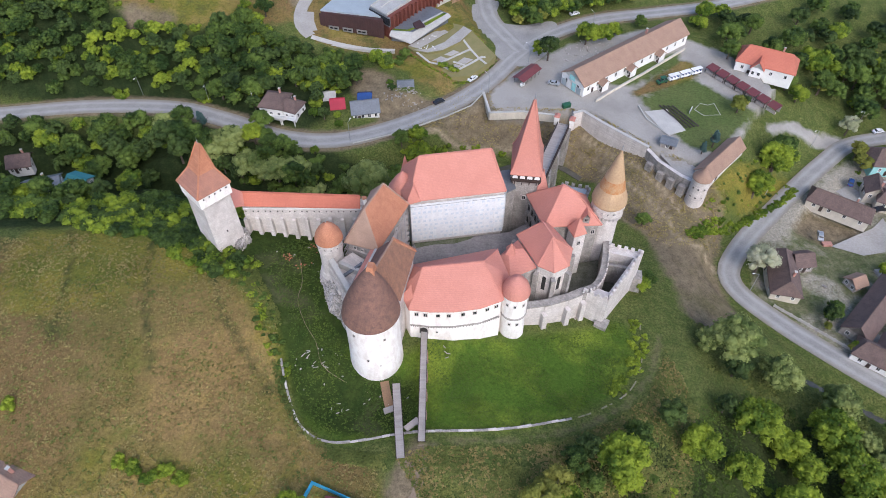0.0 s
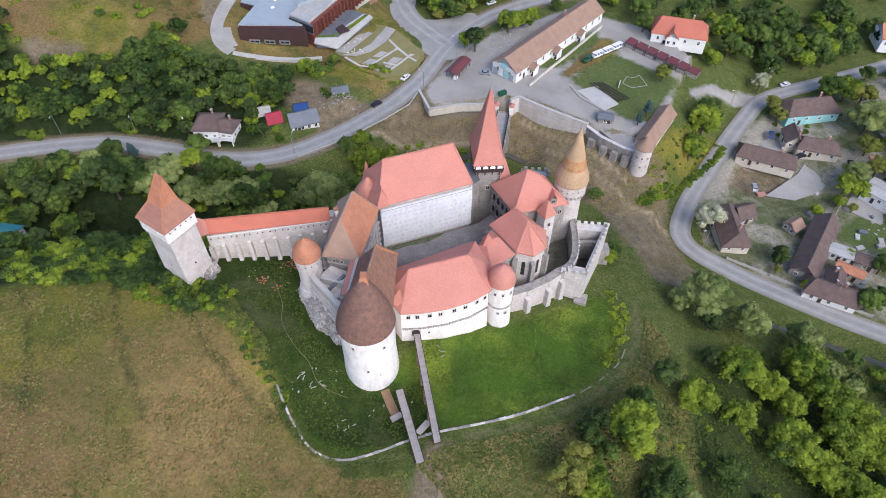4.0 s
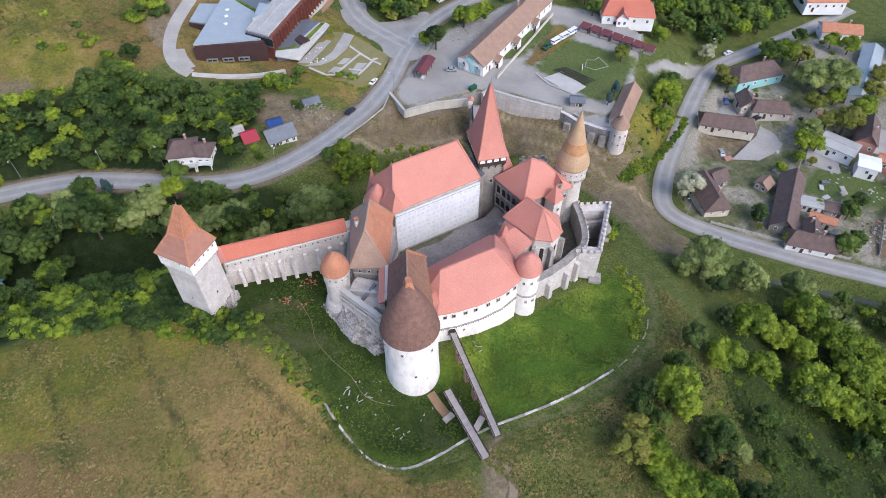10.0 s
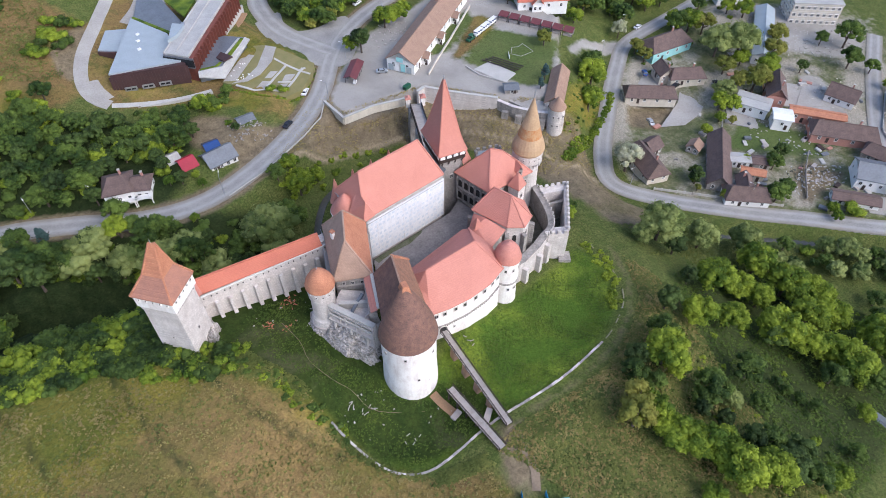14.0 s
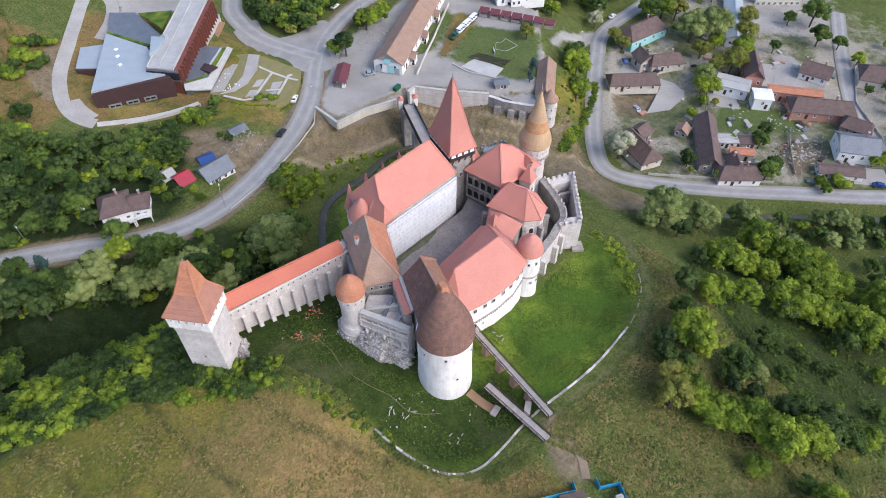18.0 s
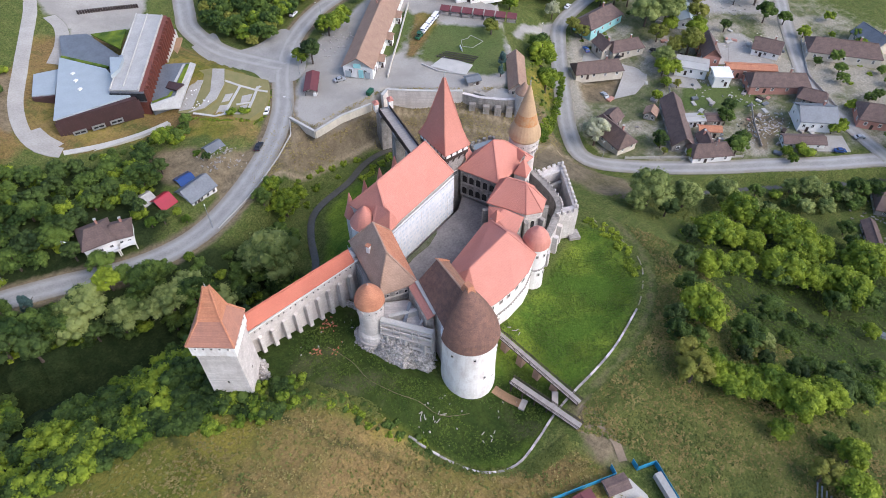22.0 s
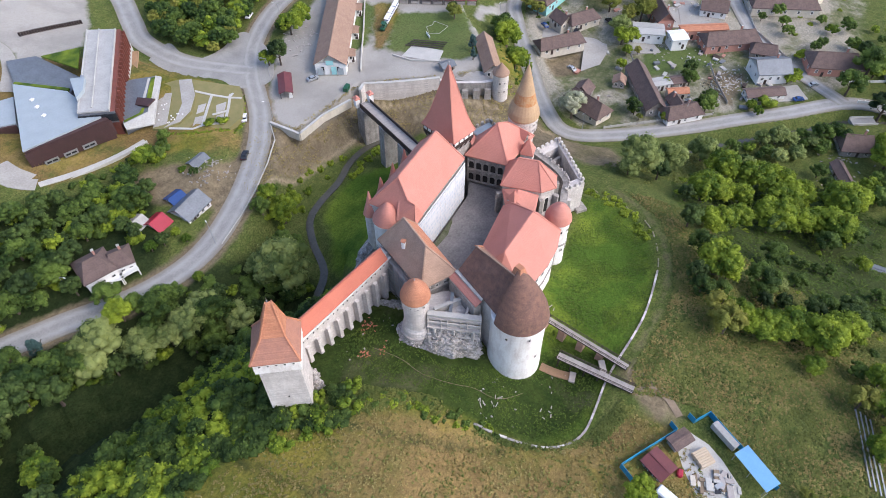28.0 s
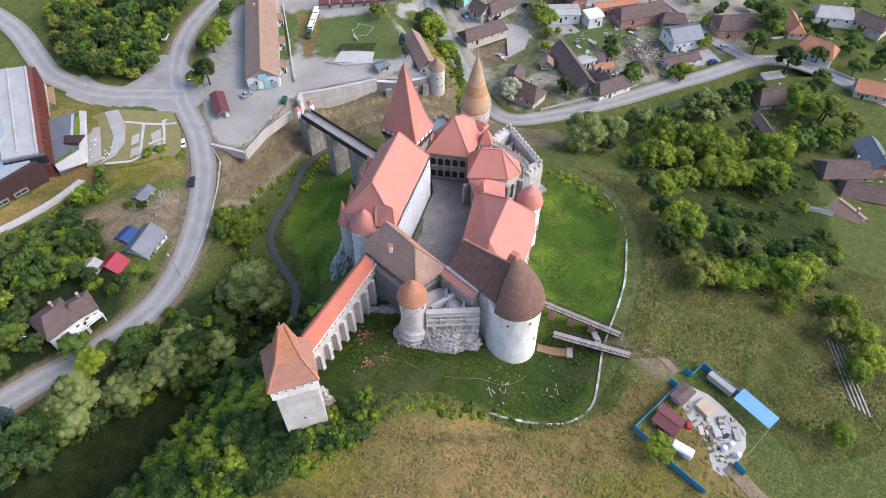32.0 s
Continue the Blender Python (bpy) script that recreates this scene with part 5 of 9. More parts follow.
bmesh.ops.remove_doubles(bm, verts=bm.verts, dist=0.01)
part("roof", bm, TILE_BROWN, drum)
part("gable_wall", prism([(-29.2, -16.5), (-20.0, -18.5), (-16.9, -5.2), (-24.6, -4.4)], -6, 15.8), STONE, drum)
ga0, ga1, ga2, ga3, gr0, gr1 = (-29.6, -17.0, 16.2), (-25.0, -3.9, 16.4), (-16.2, -4.0, 16.0), (-19.2, -18.0, 15.4), (-21.0, -5.6, 21.8), (-24.6, -17.6, 24.6)
part("gable_roof", slab([ga0, ga1, gr0, gr1], [(0, 1, 2, 3)], 0.3), TILE_BROWN, drum)
# sunlit side of the same roof: the light is painted as orange-brown
part("gable_roof", slab([ga2, ga3, gr1, gr0], [(0, 1, 2, 3)], 0.3), TILE_BROWN_LIT, drum, "brown tiled slope with sunlight painted into its colour")
part("gable", slab([(ga1[0] + 0.5, ga1[1] - 0.5, 16.2), (gr0[0], gr0[1] - 0.4, 21.4), (ga2[0] - 0.6, ga2[1] - 0.5, 15.8), (-16.9, -5.1, 8), (-24.6, -4.3, 8)], [(0, 1, 2, 3, 4)], 0.3), STONE, drum)
part("ridge_tiles", ridge_line(gr0, gr1), TILE_MIX, drum)
part("verge_tiles", beam(ga2, gr0, 0.9, 0.25), TILE_ORANGE, drum, "fresh orange verge tiles")
part("dormer_tip", prism([(-25.3, -19.0), (-24.1, -19.2), (-23.9, -17.7), (-25.1, -17.5)], 26.2, 28.2, 1.6), TILE_ORANGE, drum, "fresh orange tiles at the roof's tip")
for a, z in ((-125, 12.6), (-60, 11.6), (-172, 12.4), (-100, 4.2), (-75, 2.0)):
    window(drum, (DX + 5.96 * math.cos(radians(a)), DY + 5.96 * math.sin(radians(a)), z), a, 0.55 if z > 3 else 0.4, 0.8 if z > 3 else 0.4, STONE, bars=False)

# west wing
wwing = thing("west_wing", "castle west wing with a large mottled brown roof", "castle wing")
wp = [(-32.2, 0.6), (-25.0, -2.6), (-19.0, 12.6), (-27.6, 16.2)]
part("wall", prism(wp, -12, 14.2), STONE_GREY, wwing)
v = [(-33.2, 0.0, 14.4), (-24.9, -3.5, 15.2), (-18.4, 13.2, 13.8), (-28.2, 17.0, 14.4), (-24.2, 12.0, 21.9), (-28.0, 2.7, 22.6)]
part("roof", slab(v, [(0, 1, 5), (3, 0, 5, 4), (2, 3, 4)], 0.3), TILE_WING, wwing)
# the east slope's sunlight is put into its lighter tile colour
part("roof_east", slab([v[1], v[2], v[4], v[5]], [(0, 1, 2, 3)], 0.3), TILE_ORANGE, wwing, "tiled slope with its sunlight painted as lighter orange")
for a, b in ((0, 5), (1, 5), (4, 5), (4, 3), (4, 2)):
    part("ridge_tiles", ridge_line(v[a], v[b]), TILE_WING, wwing)
part("chimney", box((-28.6, 8.6, 19.2), (0.8, 0.8, 2.2), 20, None, 0.05), PLASTER, wwing)
part("chimney_cap", box((-28.6, 8.6, 20.4), (1.05, 1.05, 0.2), 20), TILE_ORANGE, wwing)
for z in (4.0, 6.6, 9.2, 11.6, 13.4):
    for a, b in ((wp[0], wp[1]), (wp[3], wp[0])):
        o = Vector((math.cos(radians(facing(a, b))), math.sin(radians(facing(a, b))))) * 0.15
        part("timber", beam((a[0] + o.x, a[1] + o.y, z), (b[0] + o.x, b[1] + o.y, z), 0.28), WOOD, wwing)
wall_windows(wwing, wp[0], wp[1], 12.4, (0.2, 0.45, 0.72), 0.7, 0.9)
wall_windows(wwing, wp[3], wp[0], 12.4, (0.3, 0.6, 0.85), 0.8, 1.2)
wall_windows(wwing, wp[1], wp[2], 11.4, (0.3, 0.6), 0.8, 1.2)
scaffold("scaffolding", "tube scaffolding with weathered boards against the west wing", (-27.6, 16.6), (-32.8, 1.2), -4, 13.4)
scaffold("scaffolding", "tube scaffolding against the hall's courtyard corner", (-18.6, 11.4), (-23.6, -1.0), -0.8, 13, 1.0)
# parapet wall with the narrow red roof between west wing and drum
pw = thing("parapet_wall", "stone parapet wall with a narrow red tiled coping roof", "castle wall")
part("wall", prism([(-27.2, -3.0), (-25.6, -3.4), (-28.6, -12.5), (-30.2, -11.8)], -6, 14.4), STONE_GREY, pw)
part("roof", slab([(-26.9, -2.6, 14.6), (-25.4, -3.0, 15.4), (-28.4, -12.6, 15.6), (-29.9, -12.0, 14.8)], [(0, 1, 2, 3)], 0.25), TILE_RED, pw)
part("coping", beam((-25.2, -3.4, 15.7), (-28.2, -12.6, 15.9), 0.8, 0.4), CONCRETE, pw)
# west terrace, shored with boards, on its rock
ter = thing("west_terrace", "boarded stone terrace between turret and drum tower", "castle terrace")
tq4 = [(-36.4, -4.0), (-30.6, -14.2), (-28.0, -12.4), (-27.4, -3.0), (-31.6, 0.2)]
part("wall", prism(tq4, -6, 10.4), STONE, ter)
a, b = Vector(tq4[0]), Vector(tq4[1])
way = facing(a, b); o = Vector((math.cos(radians(way)), math.sin(radians(way))))
for k in range(8):
    z = 4.9 + k * 0.92
    out_ = 0.45 if k in (1, 4, 6) else 0.12
    part("board", beam((*(a + o * out_), z), (*(b + o * out_), z), 0.34 + 0.5 * (k in (1, 4)), 0.34), WOOD_PALE, ter)
    if k < 7:
        part("plank", beam((*(a + o * 0.05), z + 0.46), (*(b + o * 0.05), z + 0.46), 0.1, 0.3), WOOD_PALE, ter)
for k in range(9):
    p = a + (b - a) * ((k + 0.1) / 8.2) + o * (0.42 + 0.3 * (k % 3 == 1))
    part("post", beam((p.x, p.y, 4.2 if k % 3 == 1 else 5.4), (p.x, p.y, 8.4 if k % 3 == 1 else 11.4), 0.55 if k % 3 == 1 else 0.26), WOOD_PALE, ter)
for k in (1, 3, 5):
    p, q = a + (b - a) * (k / 8) + o * 0.5, a + (b - a) * ((k + 1.6) / 8) + o * 0.5
    part("brace", beam((p.x, p.y, 5.0), (q.x, q.y, 8.0), 0.2), WOOD_PALE, ter)
part("front_wall", prism([a, b, b - o * 0.8, a - o * 0.8], 4, 12.2), STONE, ter)
part("parapet", prism([a + o * 0.3, b + o * 0.3, b - o * 1.0, a - o * 1.0], 12.2, 12.7), CONCRETE, ter)
part("wall_walk", prism([(-34.4, -4.6), (-28.6, -7.6), (-28.2, -6.8), (-34.0, -3.8)], 10.4, 12.2), CONCRETE, ter)
part("beam", beam((-33.0, -7.6, 11.0), (-28.6, -5.0, 12.6), 0.7, 0.5), ROOF_GREY, ter)
part("beam", beam((-31.8, -10.6, 11.0), (-28.6, -9.6, 12.2), 0.5, 0.5), WOOD_PALE, ter)


def rock(name, label, at, size, rz, seed):
    bm = bmesh.new()
    bmesh.ops.create_icosphere(bm, subdivisions=5, radius=1)
    for w in bm.verts:
        k = 1 + 0.30 * noise.noise(w.co * 1.6 + Vector((seed, 0, 0))) + 0.22 * abs(noise.noise(w.co * 4 + Vector((0, seed, 0)))) - 0.17 * abs(noise.noise(Vector((w.co.x * 7, w.co.y * 7, w.co.z * 3)))) ** 0.8 + 0.08 * noise.noise(w.co * 18)
        w.co = Vector((w.co.x * size[0] * k, w.co.y * size[1] * k, w.co.z * size[2] * k))
    ob = part(name, bm, ROCK)
    ob.matrix_world = pose(*at, 0, 0, rz)
    return tagged(ob, label, "rock")


rock("rock_outcrop", "pale limestone crag under the west terrace", (-34.0, -8.6, 1.6), (6.8, 3.2, 5.2), -60, 1)
rock("rock_outcrop", "pale broken limestone ledge below the terrace", (-36.4, -6.6, 0.4), (4.4, 2.2, 4.6), -62, 8)
rock("rock_outcrop", "pale limestone crag under the west turret", (-37.0, -1.0, 0.8), (4.1, 4.1, 4.2), 0, 2)
rock("rock_outcrop", "grey limestone crag under the west wing", (-33.0, 6.5, -3.5), (3.2, 8.0, 5.0), 20, 3)
rock("rock_outcrop", "dark limestone crag below the hall's river front", (-12, 33, -19), (16, 4.5, 8), 14, 4)
rock("rock_outcrop", "dark limestone crag below the gate tower", (12, 35, -20), (8, 5, 8), 10, 5)
rock("rock_outcrop", "pale limestone crag at the square tower's foot", (-61.6, 8.6, 2.0), (3.6, 4.2, 6.2), 0, 6)

# west turret
tur = thing("west_turret", "round stone turret with a smooth orange cone roof", "castle tower")
UX, UY = -36.4, -0.9
part("wall", lathe([(3.8, -4), (3.5, 3), (3.25, 6.2), (2.8, 7.2), (2.75, 12.8), (2.95, 13.5), (2.95, 17.2)], (UX, UY)), STONE, tur)
part("cone_roof", lathe([(3.3, 16.9), (3.25, 17.4), (2.85, 18.7), (2.0, 20.2), (1.0, 21.4), (0.25, 21.9), (0.05, 22.1)], (UX, UY)), TILE_ORANGE, tur)
finial(tur, (UX, UY, 21.9), 1.2, 0.12)
part("timber_ring", lathe([(3.2, 3.8), (3.65, 4.0), (3.65, 4.6), (3.1, 5.0)], (UX, UY)), WOOD, tur)
for i in range(9):
    a = -20 - i * 28
    window(tur, (UX + 2.97 * math.cos(radians(a)), UY + 2.97 * math.sin(radians(a)), 15.6), a, 0.42, 0.5, STONE, bars=False)

# gallery to the outlying tower
gal = thing("covered_gallery", "long arcaded stone gallery with a narrow red roof", "gallery")
ga, gb = Vector((-60.2, 13.6)), Vector((-29.0, 13.4))
gd = (gb - ga).normalized(); gang = math.degrees(math.atan2(gd.y, gd.x)); gm = (ga + gb) / 2
gl = (gb - ga).length
part("wall", prism(rect(gm.x, gm.y + 0.85, gl, 2.3, gang), -8, 13.4), STONE, gal)
part("roof", slab([(ga.x, ga.y - 1.5, 14.2), (gb.x - 1.5, gb.y - 1.3, 13.3), (gb.x - 1.5, gb.y + 0.6, 15.8), (ga.x, ga.y + 0.6, 17.0), (ga.x, ga.y + 2.6, 14.4), (gb.x - 1.5, gb.y + 2.6, 13.4)], [(0, 1, 2, 3), (3, 2, 5, 4)], 0.25), TILE_DEEP, gal)
part("ridge_tiles", ridge_line((ga.x, ga.y + 0.6, 17.0), (gb.x - 1.5, gb.y + 0.6, 15.8)), TILE_DEEP, gal)


def spandrel(w, z0, z1, r, spring, y0, y1):
    """The wall over one bay of an arcade, with a round arch cut out of it."""
    bm = bmesh.new()
    low = [(-w / 2, z0), (-r, z0), (-r, spring)] + [(-r * math.cos(math.pi * k / 10), spring + r * math.sin(math.pi * k / 10)) for k in range(1, 10)] + [(r, spring), (r, z0), (w / 2, z0)]
    rows = [[bm.verts.new((x, y, z)) for x, z in low] for y in (y0, y1)]
    tops = [[bm.verts.new((max(-w / 2, min(w / 2, x)), y, z1)) for x, z in low] for y in (y0, y1)]
    for k in range(len(low) - 1):
        a, b = low[k], low[k + 1]
        if abs(a[0] - b[0]) > 1e-6:
            bm.faces.new((rows[0][k], rows[0][k + 1], tops[0][k + 1], tops[0][k]))
            bm.faces.new((rows[1][k + 1], rows[1][k], tops[1][k], tops[1][k + 1]))
            bm.faces.new((tops[0][k], tops[0][k + 1], tops[1][k + 1], tops[1][k]))
        bm.faces.new((rows[0][k + 1], rows[0][k], rows[1][k], rows[1][k + 1]))
    bmesh.ops.remove_doubles(bm, verts=bm.verts, dist=0.001)
    return bm


BAYS = 10
bay_w = (gl - 0.6) / BAYS
first = None
for i in range(BAYS):
    p = ga + gd * (0.3 + bay_w * (i + 0.5))
    m = pose(p.x, p.y, 0, 0, 0, gang)
    if first is None:
        first = part("arcade_bay", spandrel(bay_w, -6, 12.9, bay_w / 2 - 0.5, 8.4, -1.05, -0.25), STONE, gal)
        first.matrix_basis = m
    else:
        again("arcade_bay", first, m, gal)
    for k in (-0.9, 0.9):
        # dark boxes on the wall face paint the shade of small holes
        part("putlog_hole", box((p.x + k, p.y - 1.16, 11.9), (0.3, 0.08, 0.35), gang), DARK, gal)
for i in range(BAYS + 1):
    p = ga + gd * (0.3 + bay_w * i)
    part("pier", prism(rect(p.x, p.y - 1.35, 0.9, 0.9, gang), -6, 9.4 + 0.3 * (i % 2), 1.1), STONE, gal)
part("eaves_board", prism(rect(gm.x, gm.y - 1.25, gl - 1.0, 0.35, gang), 12.9, 13.15), WHITE, gal)

# outlying square tower
neb = thing("square_tower", "tall square stone tower with a steep orange tiled roof", "castle tower")
NA = -45
nq = rect(-65.2, 8.5, 7.6, 7.2, NA)
part("wall", prism(nq, -4, 23.0, 1.08), STONE, neb)
nm = rect(-65.2, 8.5, 8.6, 8.2, NA)
bm = prism(nm, 22.4, 26.2)
part("head", bm, PLASTER, neb)
for i in range(4):
    a, b = nm[i], nm[(i + 1) % 4]
    wall_windows(neb, a, b, 24.9, (0.14, 0.32, 0.5, 0.68, 0.86), 0.5, 0.6, PLASTER, 0.04, False)
    for k in range(8):
        t = (k + 0.5) / 8
        a2, b2 = nq[i], nq[(i + 1) % 4]
        part("corbel", box((a2[0] + (b2[0] - a2[0]) * t, a2[1] + (b2[1] - a2[1]) * t, 22.1), (0.5, 1.0, 0.7), facing(a2, b2) + 90), STONE, neb)
    wall_windows(neb, nq[i], nq[(i + 1) % 4], 12, (0.5,), 0.5, 0.8, STONE, 0.1, False)
r0, r1, r2 = rect(-65.2, 8.5, 9.2, 8.7, NA), rect(-64.6, 8.7, 4.6, 4.2, NA), rect(-63.6, 9.0, 1.1, 0.25, NA + 15)
v = [(x, y, 25.9) for x, y in r0] + [(x, y, 30.0) for x, y in r1] + [(x, y, 36.8) for x, y in r2]
part("roof_skirt", slab(v[:8], [(i, (i + 1) % 4, 4 + (i + 1) % 4, 4 + i) for i in range(4)], 0.3), TILE_RUSSET_RED, neb, "weathered red-brown tiled skirt")
part("roof", slab(v[4:], [(i, (i + 1) % 4, 4 + (i + 1) % 4, 4 + i) for i in range(4)] + [(4, 5, 6, 7)], 0.3), TILE_ORANGE, neb)
for i in range(4):
    part("ridge_tiles", ridge_line(v[i], v[4 + i]), TILE_ORANGE, neb)
    part("ridge_tiles", ridge_line(v[4 + i], v[8 + i]), TILE_ORANGE, neb)
finial(neb, (-63.7, 9.2, 36.7), 1.4, 0.12)
part("link_roof", slab([(-62.2, 13.6, 19.4), (-59.4, 14.2, 17.0), (-59.0, 11.9, 14.6), (-61.4, 9.0, 16.6)], [(0, 1, 2, 3)], 0.3), TILE_RED, neb)
scaffold("scaffolding", "light scaffolding against the square tower", nq[0], nq[3], 1, 12)

tagged(part("courtyard", prism([(-17.5, 13), (8, 17), (12.6, 20), (15.5, 9), (9, 6.5), (3.4, 0.5), (-17, -5), (-23, -1)], -8, -0.8), COURT), "dark grey cobbled castle courtyard", "courtyard", kind="structure")

tagged(part("courtyard_grass", prism([hall_pt(-12.6, -7.7, 0)[:2], hall_pt(-12.2, -9.6, 0)[:2], hall_pt(-7, -9.0, 0)[:2], hall_pt(-1, -9.6, 0)[:2], hall_pt(4, -8.5, 0)[:2], hall_pt(5, -7.7, 0)[:2]], -1.5, -0.77), MOSS), "thin dark grass along the courtyard's sheeted wall", "grass", kind="structure")

# ---- bridges and moat wall ----
def footbridge(name, label, a, b, width, piers, rail=True, trestle=False):
    t = thing(name, label, "footbridge")
    a, b = Vector(a), Vector(b)
    d = b - a
    side = Vector((-d.y, d.x, 0)).normalized()
    n = int(Vector((d.x, d.y)).length / 0.42)
    first = None
    ang = math.degrees(math.atan2(d.y, d.x))
    tilt = -math.degrees(math.atan2(d.z, math.hypot(d.x, d.y)))
    for i in range(n):
        p = a + d * ((i + 0.5) / n)
        m = pose(p.x, p.y, p.z, 0, tilt, ang)
        if first is None:
            first = part("plank", box((0, 0, 0), (0.405, width, 0.08)), WOOD, t); first.matrix_basis = m
        else:
            again("plank", first, m, t)
    for s in (-0.4, 0.4):
        part("girder", beam(a + side * width * s - Vector((0, 0, 0.25)), b + side * width * s - Vector((0, 0, 0.25)), 0.3, 0.4), WOOD_DARK, t)
    if rail:
        for s in (-0.5, 0.5):
            o = side * width * s
            part("handrail", beam(a + o + Vector((0, 0, 1.05)), b + o + Vector((0, 0, 1.05)), 0.12), WOOD_DARK, t)
            part("handrail", beam(a + o + Vector((0, 0, 0.55)), b + o + Vector((0, 0, 0.55)), 0.09), WOOD_DARK, t)
            k = max(2, int(d.length / 2.2))
            for i in range(k + 1):
                p = a + d * (i / k) + o
                part("rail_post", beam(p, p + Vector((0, 0, 1.1)), 0.12), WOOD_DARK, t)
    for f in piers:
        p = a + d * f
        g = gz(p.x, p.y) - 0.6
        if trestle:
            for s in (-0.4, 0.4):
                q = p + side * width * s
                part("trestle_leg", beam((q.x, q.y, g), (q.x, q.y, p.z - 0.3), 0.25), WOOD_DARK, t)
            part("brace", beam((*(p - side * width * 0.4).xy, g + 0.4), (*(p + side * width * 0.4).xy, p.z - 0.4), 0.15), WOOD_DARK, t)
        else:
            part("pier", prism(rect(p.x, p.y, 1.5, width * 1.15, ang), g, p.z - 0.4, 1.15), PIER, t, "reddish brick pier")
    return t


PIER = courses(mat("reddish_brick_pier", (0.42, 0.25, 0.17), (0.33, 0.22, 0.16), 0.9, 0.8, 4.0, 0.3), 0.3, 0.5, 0.5, 0.75, 0.4)
footbridge("footbridge", "long narrow plank footbridge on brick piers over the moat", (-14.3, -15.6, 1.0), (-14.4, -43.2, 0.6), 1.5, (0.22, 0.4, 0.58, 0.76))
footbridge("footbridge", "short weathered plank footbridge on timber trestles", (-20.4, -29.0, -0.6), (-18.6, -46.8, 0.5), 1.75, (0.03, 0.2, 0.38, 0.56), True, True)
for x, y, l, rz in ((-21.8, -34.0, 2.6, 20), (-16.6, -38.5, 3.6, 40)):
    o = tagged(part("timber_balk", box((x, y, gz(x, y) + 0.25), (l, 1.4, 0.6), rz, None, 0.05), WOOD), "thick weathered timber balk lying in the moat", "timber")

WALL_MOSSY = mat("mossy_old_stone", (0.30, 0.265, 0.18), (0.15, 0.155, 0.075), 0.95, 0.6, 3.0, 0.5)
MOAT_WALL = [(-46.5, -24), (-45.4, -28), (-43.2, -34), (-40.6, -39), (-37, -42), (-32.5, -43), (-26.2, -42.1), (-19.5, -40.8), (-13.2, -40.4), (-5, -40.2), (3.2, -39.4), (13.8, -37), (23.2, -34), (33.6, -27.2), (39, -17), (41, -6)]
mw = tagged(thing("moat_wall", "low pale stone retaining wall round the moat", "wall"), kind="structure")
mline = spline(MOAT_WALL, 1.5)[:, :2]
zz = ground_z(mline[:, 0], mline[:, 1])
wrg = random.Random(8)
for i in range(len(mline) - 1):
    p, q = mline[i], mline[i + 1]
    d = (q - p) / np.linalg.norm(q - p)
    late = i > len(mline) * 0.64
    nrm = np.array([-d[1], d[0]]) * (0.16 if late else 0.24)
    if late and wrg.random() < 0.5:
        continue
    top = max(zz[i], zz[i + 1]) + 0.34 + wrg.uniform(-0.16, 0.16) - (0.26 if late else 0)
    g = 0.02
    bm = prism([tuple(p - nrm + d * g), tuple(q - nrm - d * g), tuple(q + nrm - d * g), tuple(p + nrm + d * g)], zz[i] - 3.5, top)
    part("stone_block", bm, (WALL_MOSSY if wrg.random() < 0.85 else STONE_GREY) if late else (STONE if wrg.random() < 0.35 else STONE_GREY), mw)

# main stone bridge from the plaza to the gate tower
mb = thing("main_bridge", "long timber bridge on tall stone piers leading to the gate", "bridge")
A, B = Vector((31.2, 77.0, -12.6)), Vector((15.2, 34.5, -5.5))
d = B - A
side = Vector((-d.y, d.x, 0)).normalized()
ang = math.degrees(math.atan2(d.y, d.x))
tilt = -math.degrees(math.atan2(d.z, math.hypot(d.x, d.y)))
n = 90
first = None
for i in range(n):
    p = A + d * ((i + 0.5) / n)
    m = pose(p.x, p.y, p.z, 0, tilt, ang)
    if first is None:
        first = part("plank", box((0, 0, 0), (0.48, 3.8, 0.12)), WOOD, mb); first.matrix_basis = m
    else:
        again("plank", first, m, mb)
for s in (-1.95, 1.95):
    part("girder", beam(A + side * s - Vector((0, 0, 0.4)), B + side * s - Vector((0, 0, 0.4)), 0.4, 0.6), WOOD_DARK, mb)
    part("handrail", beam(A + side * s + Vector((0, 0, 1.1)), B + side * s + Vector((0, 0, 1.1)), 0.2), WOOD_DARK, mb)
    part("rail_board", beam(A + side * s + Vector((0, 0, 0.5)), B + side * s + Vector((0, 0, 0.5)), 0.1, 0.9), WOOD_DARK, mb)
    for i in range(20):
        p = A + d * (i / 19) + side * s
        part("rail_post", beam(p, p + Vector((0, 0, 1.2)), 0.16), WOOD_DARK, mb)
for f in (0.02, 0.36, 0.64, 0.9):
    p = A + d * f
    part("pier", prism(rect(p.x, p.y, 3.4 if f > 0.05 else 5.0, 5.2, ang), gz(p.x, p.y) - 3, p.z - 0.6, 1.12), STONE_GREY, mb)
for s in (-2.6, 2.6):
    p = A + side * s - d.normalized() * 1.0
    gp = thing("gate_pillar", "white gate pillar with a small red cap roof", "pillar", (p.x, p.y, -13), ang, "bridge gate pillars")
    part("shaft", box((0, 0, 1.6), (1.9, 1.5, 3.6), 0, None, 0.05), PLASTER, gp)
    part("cap", hip_roof(0, 0, 1.9, 1.5, 0, 3.4, 4.1, 0.7, 0.7, 0.25, 0.12), TILE_RED, gp)

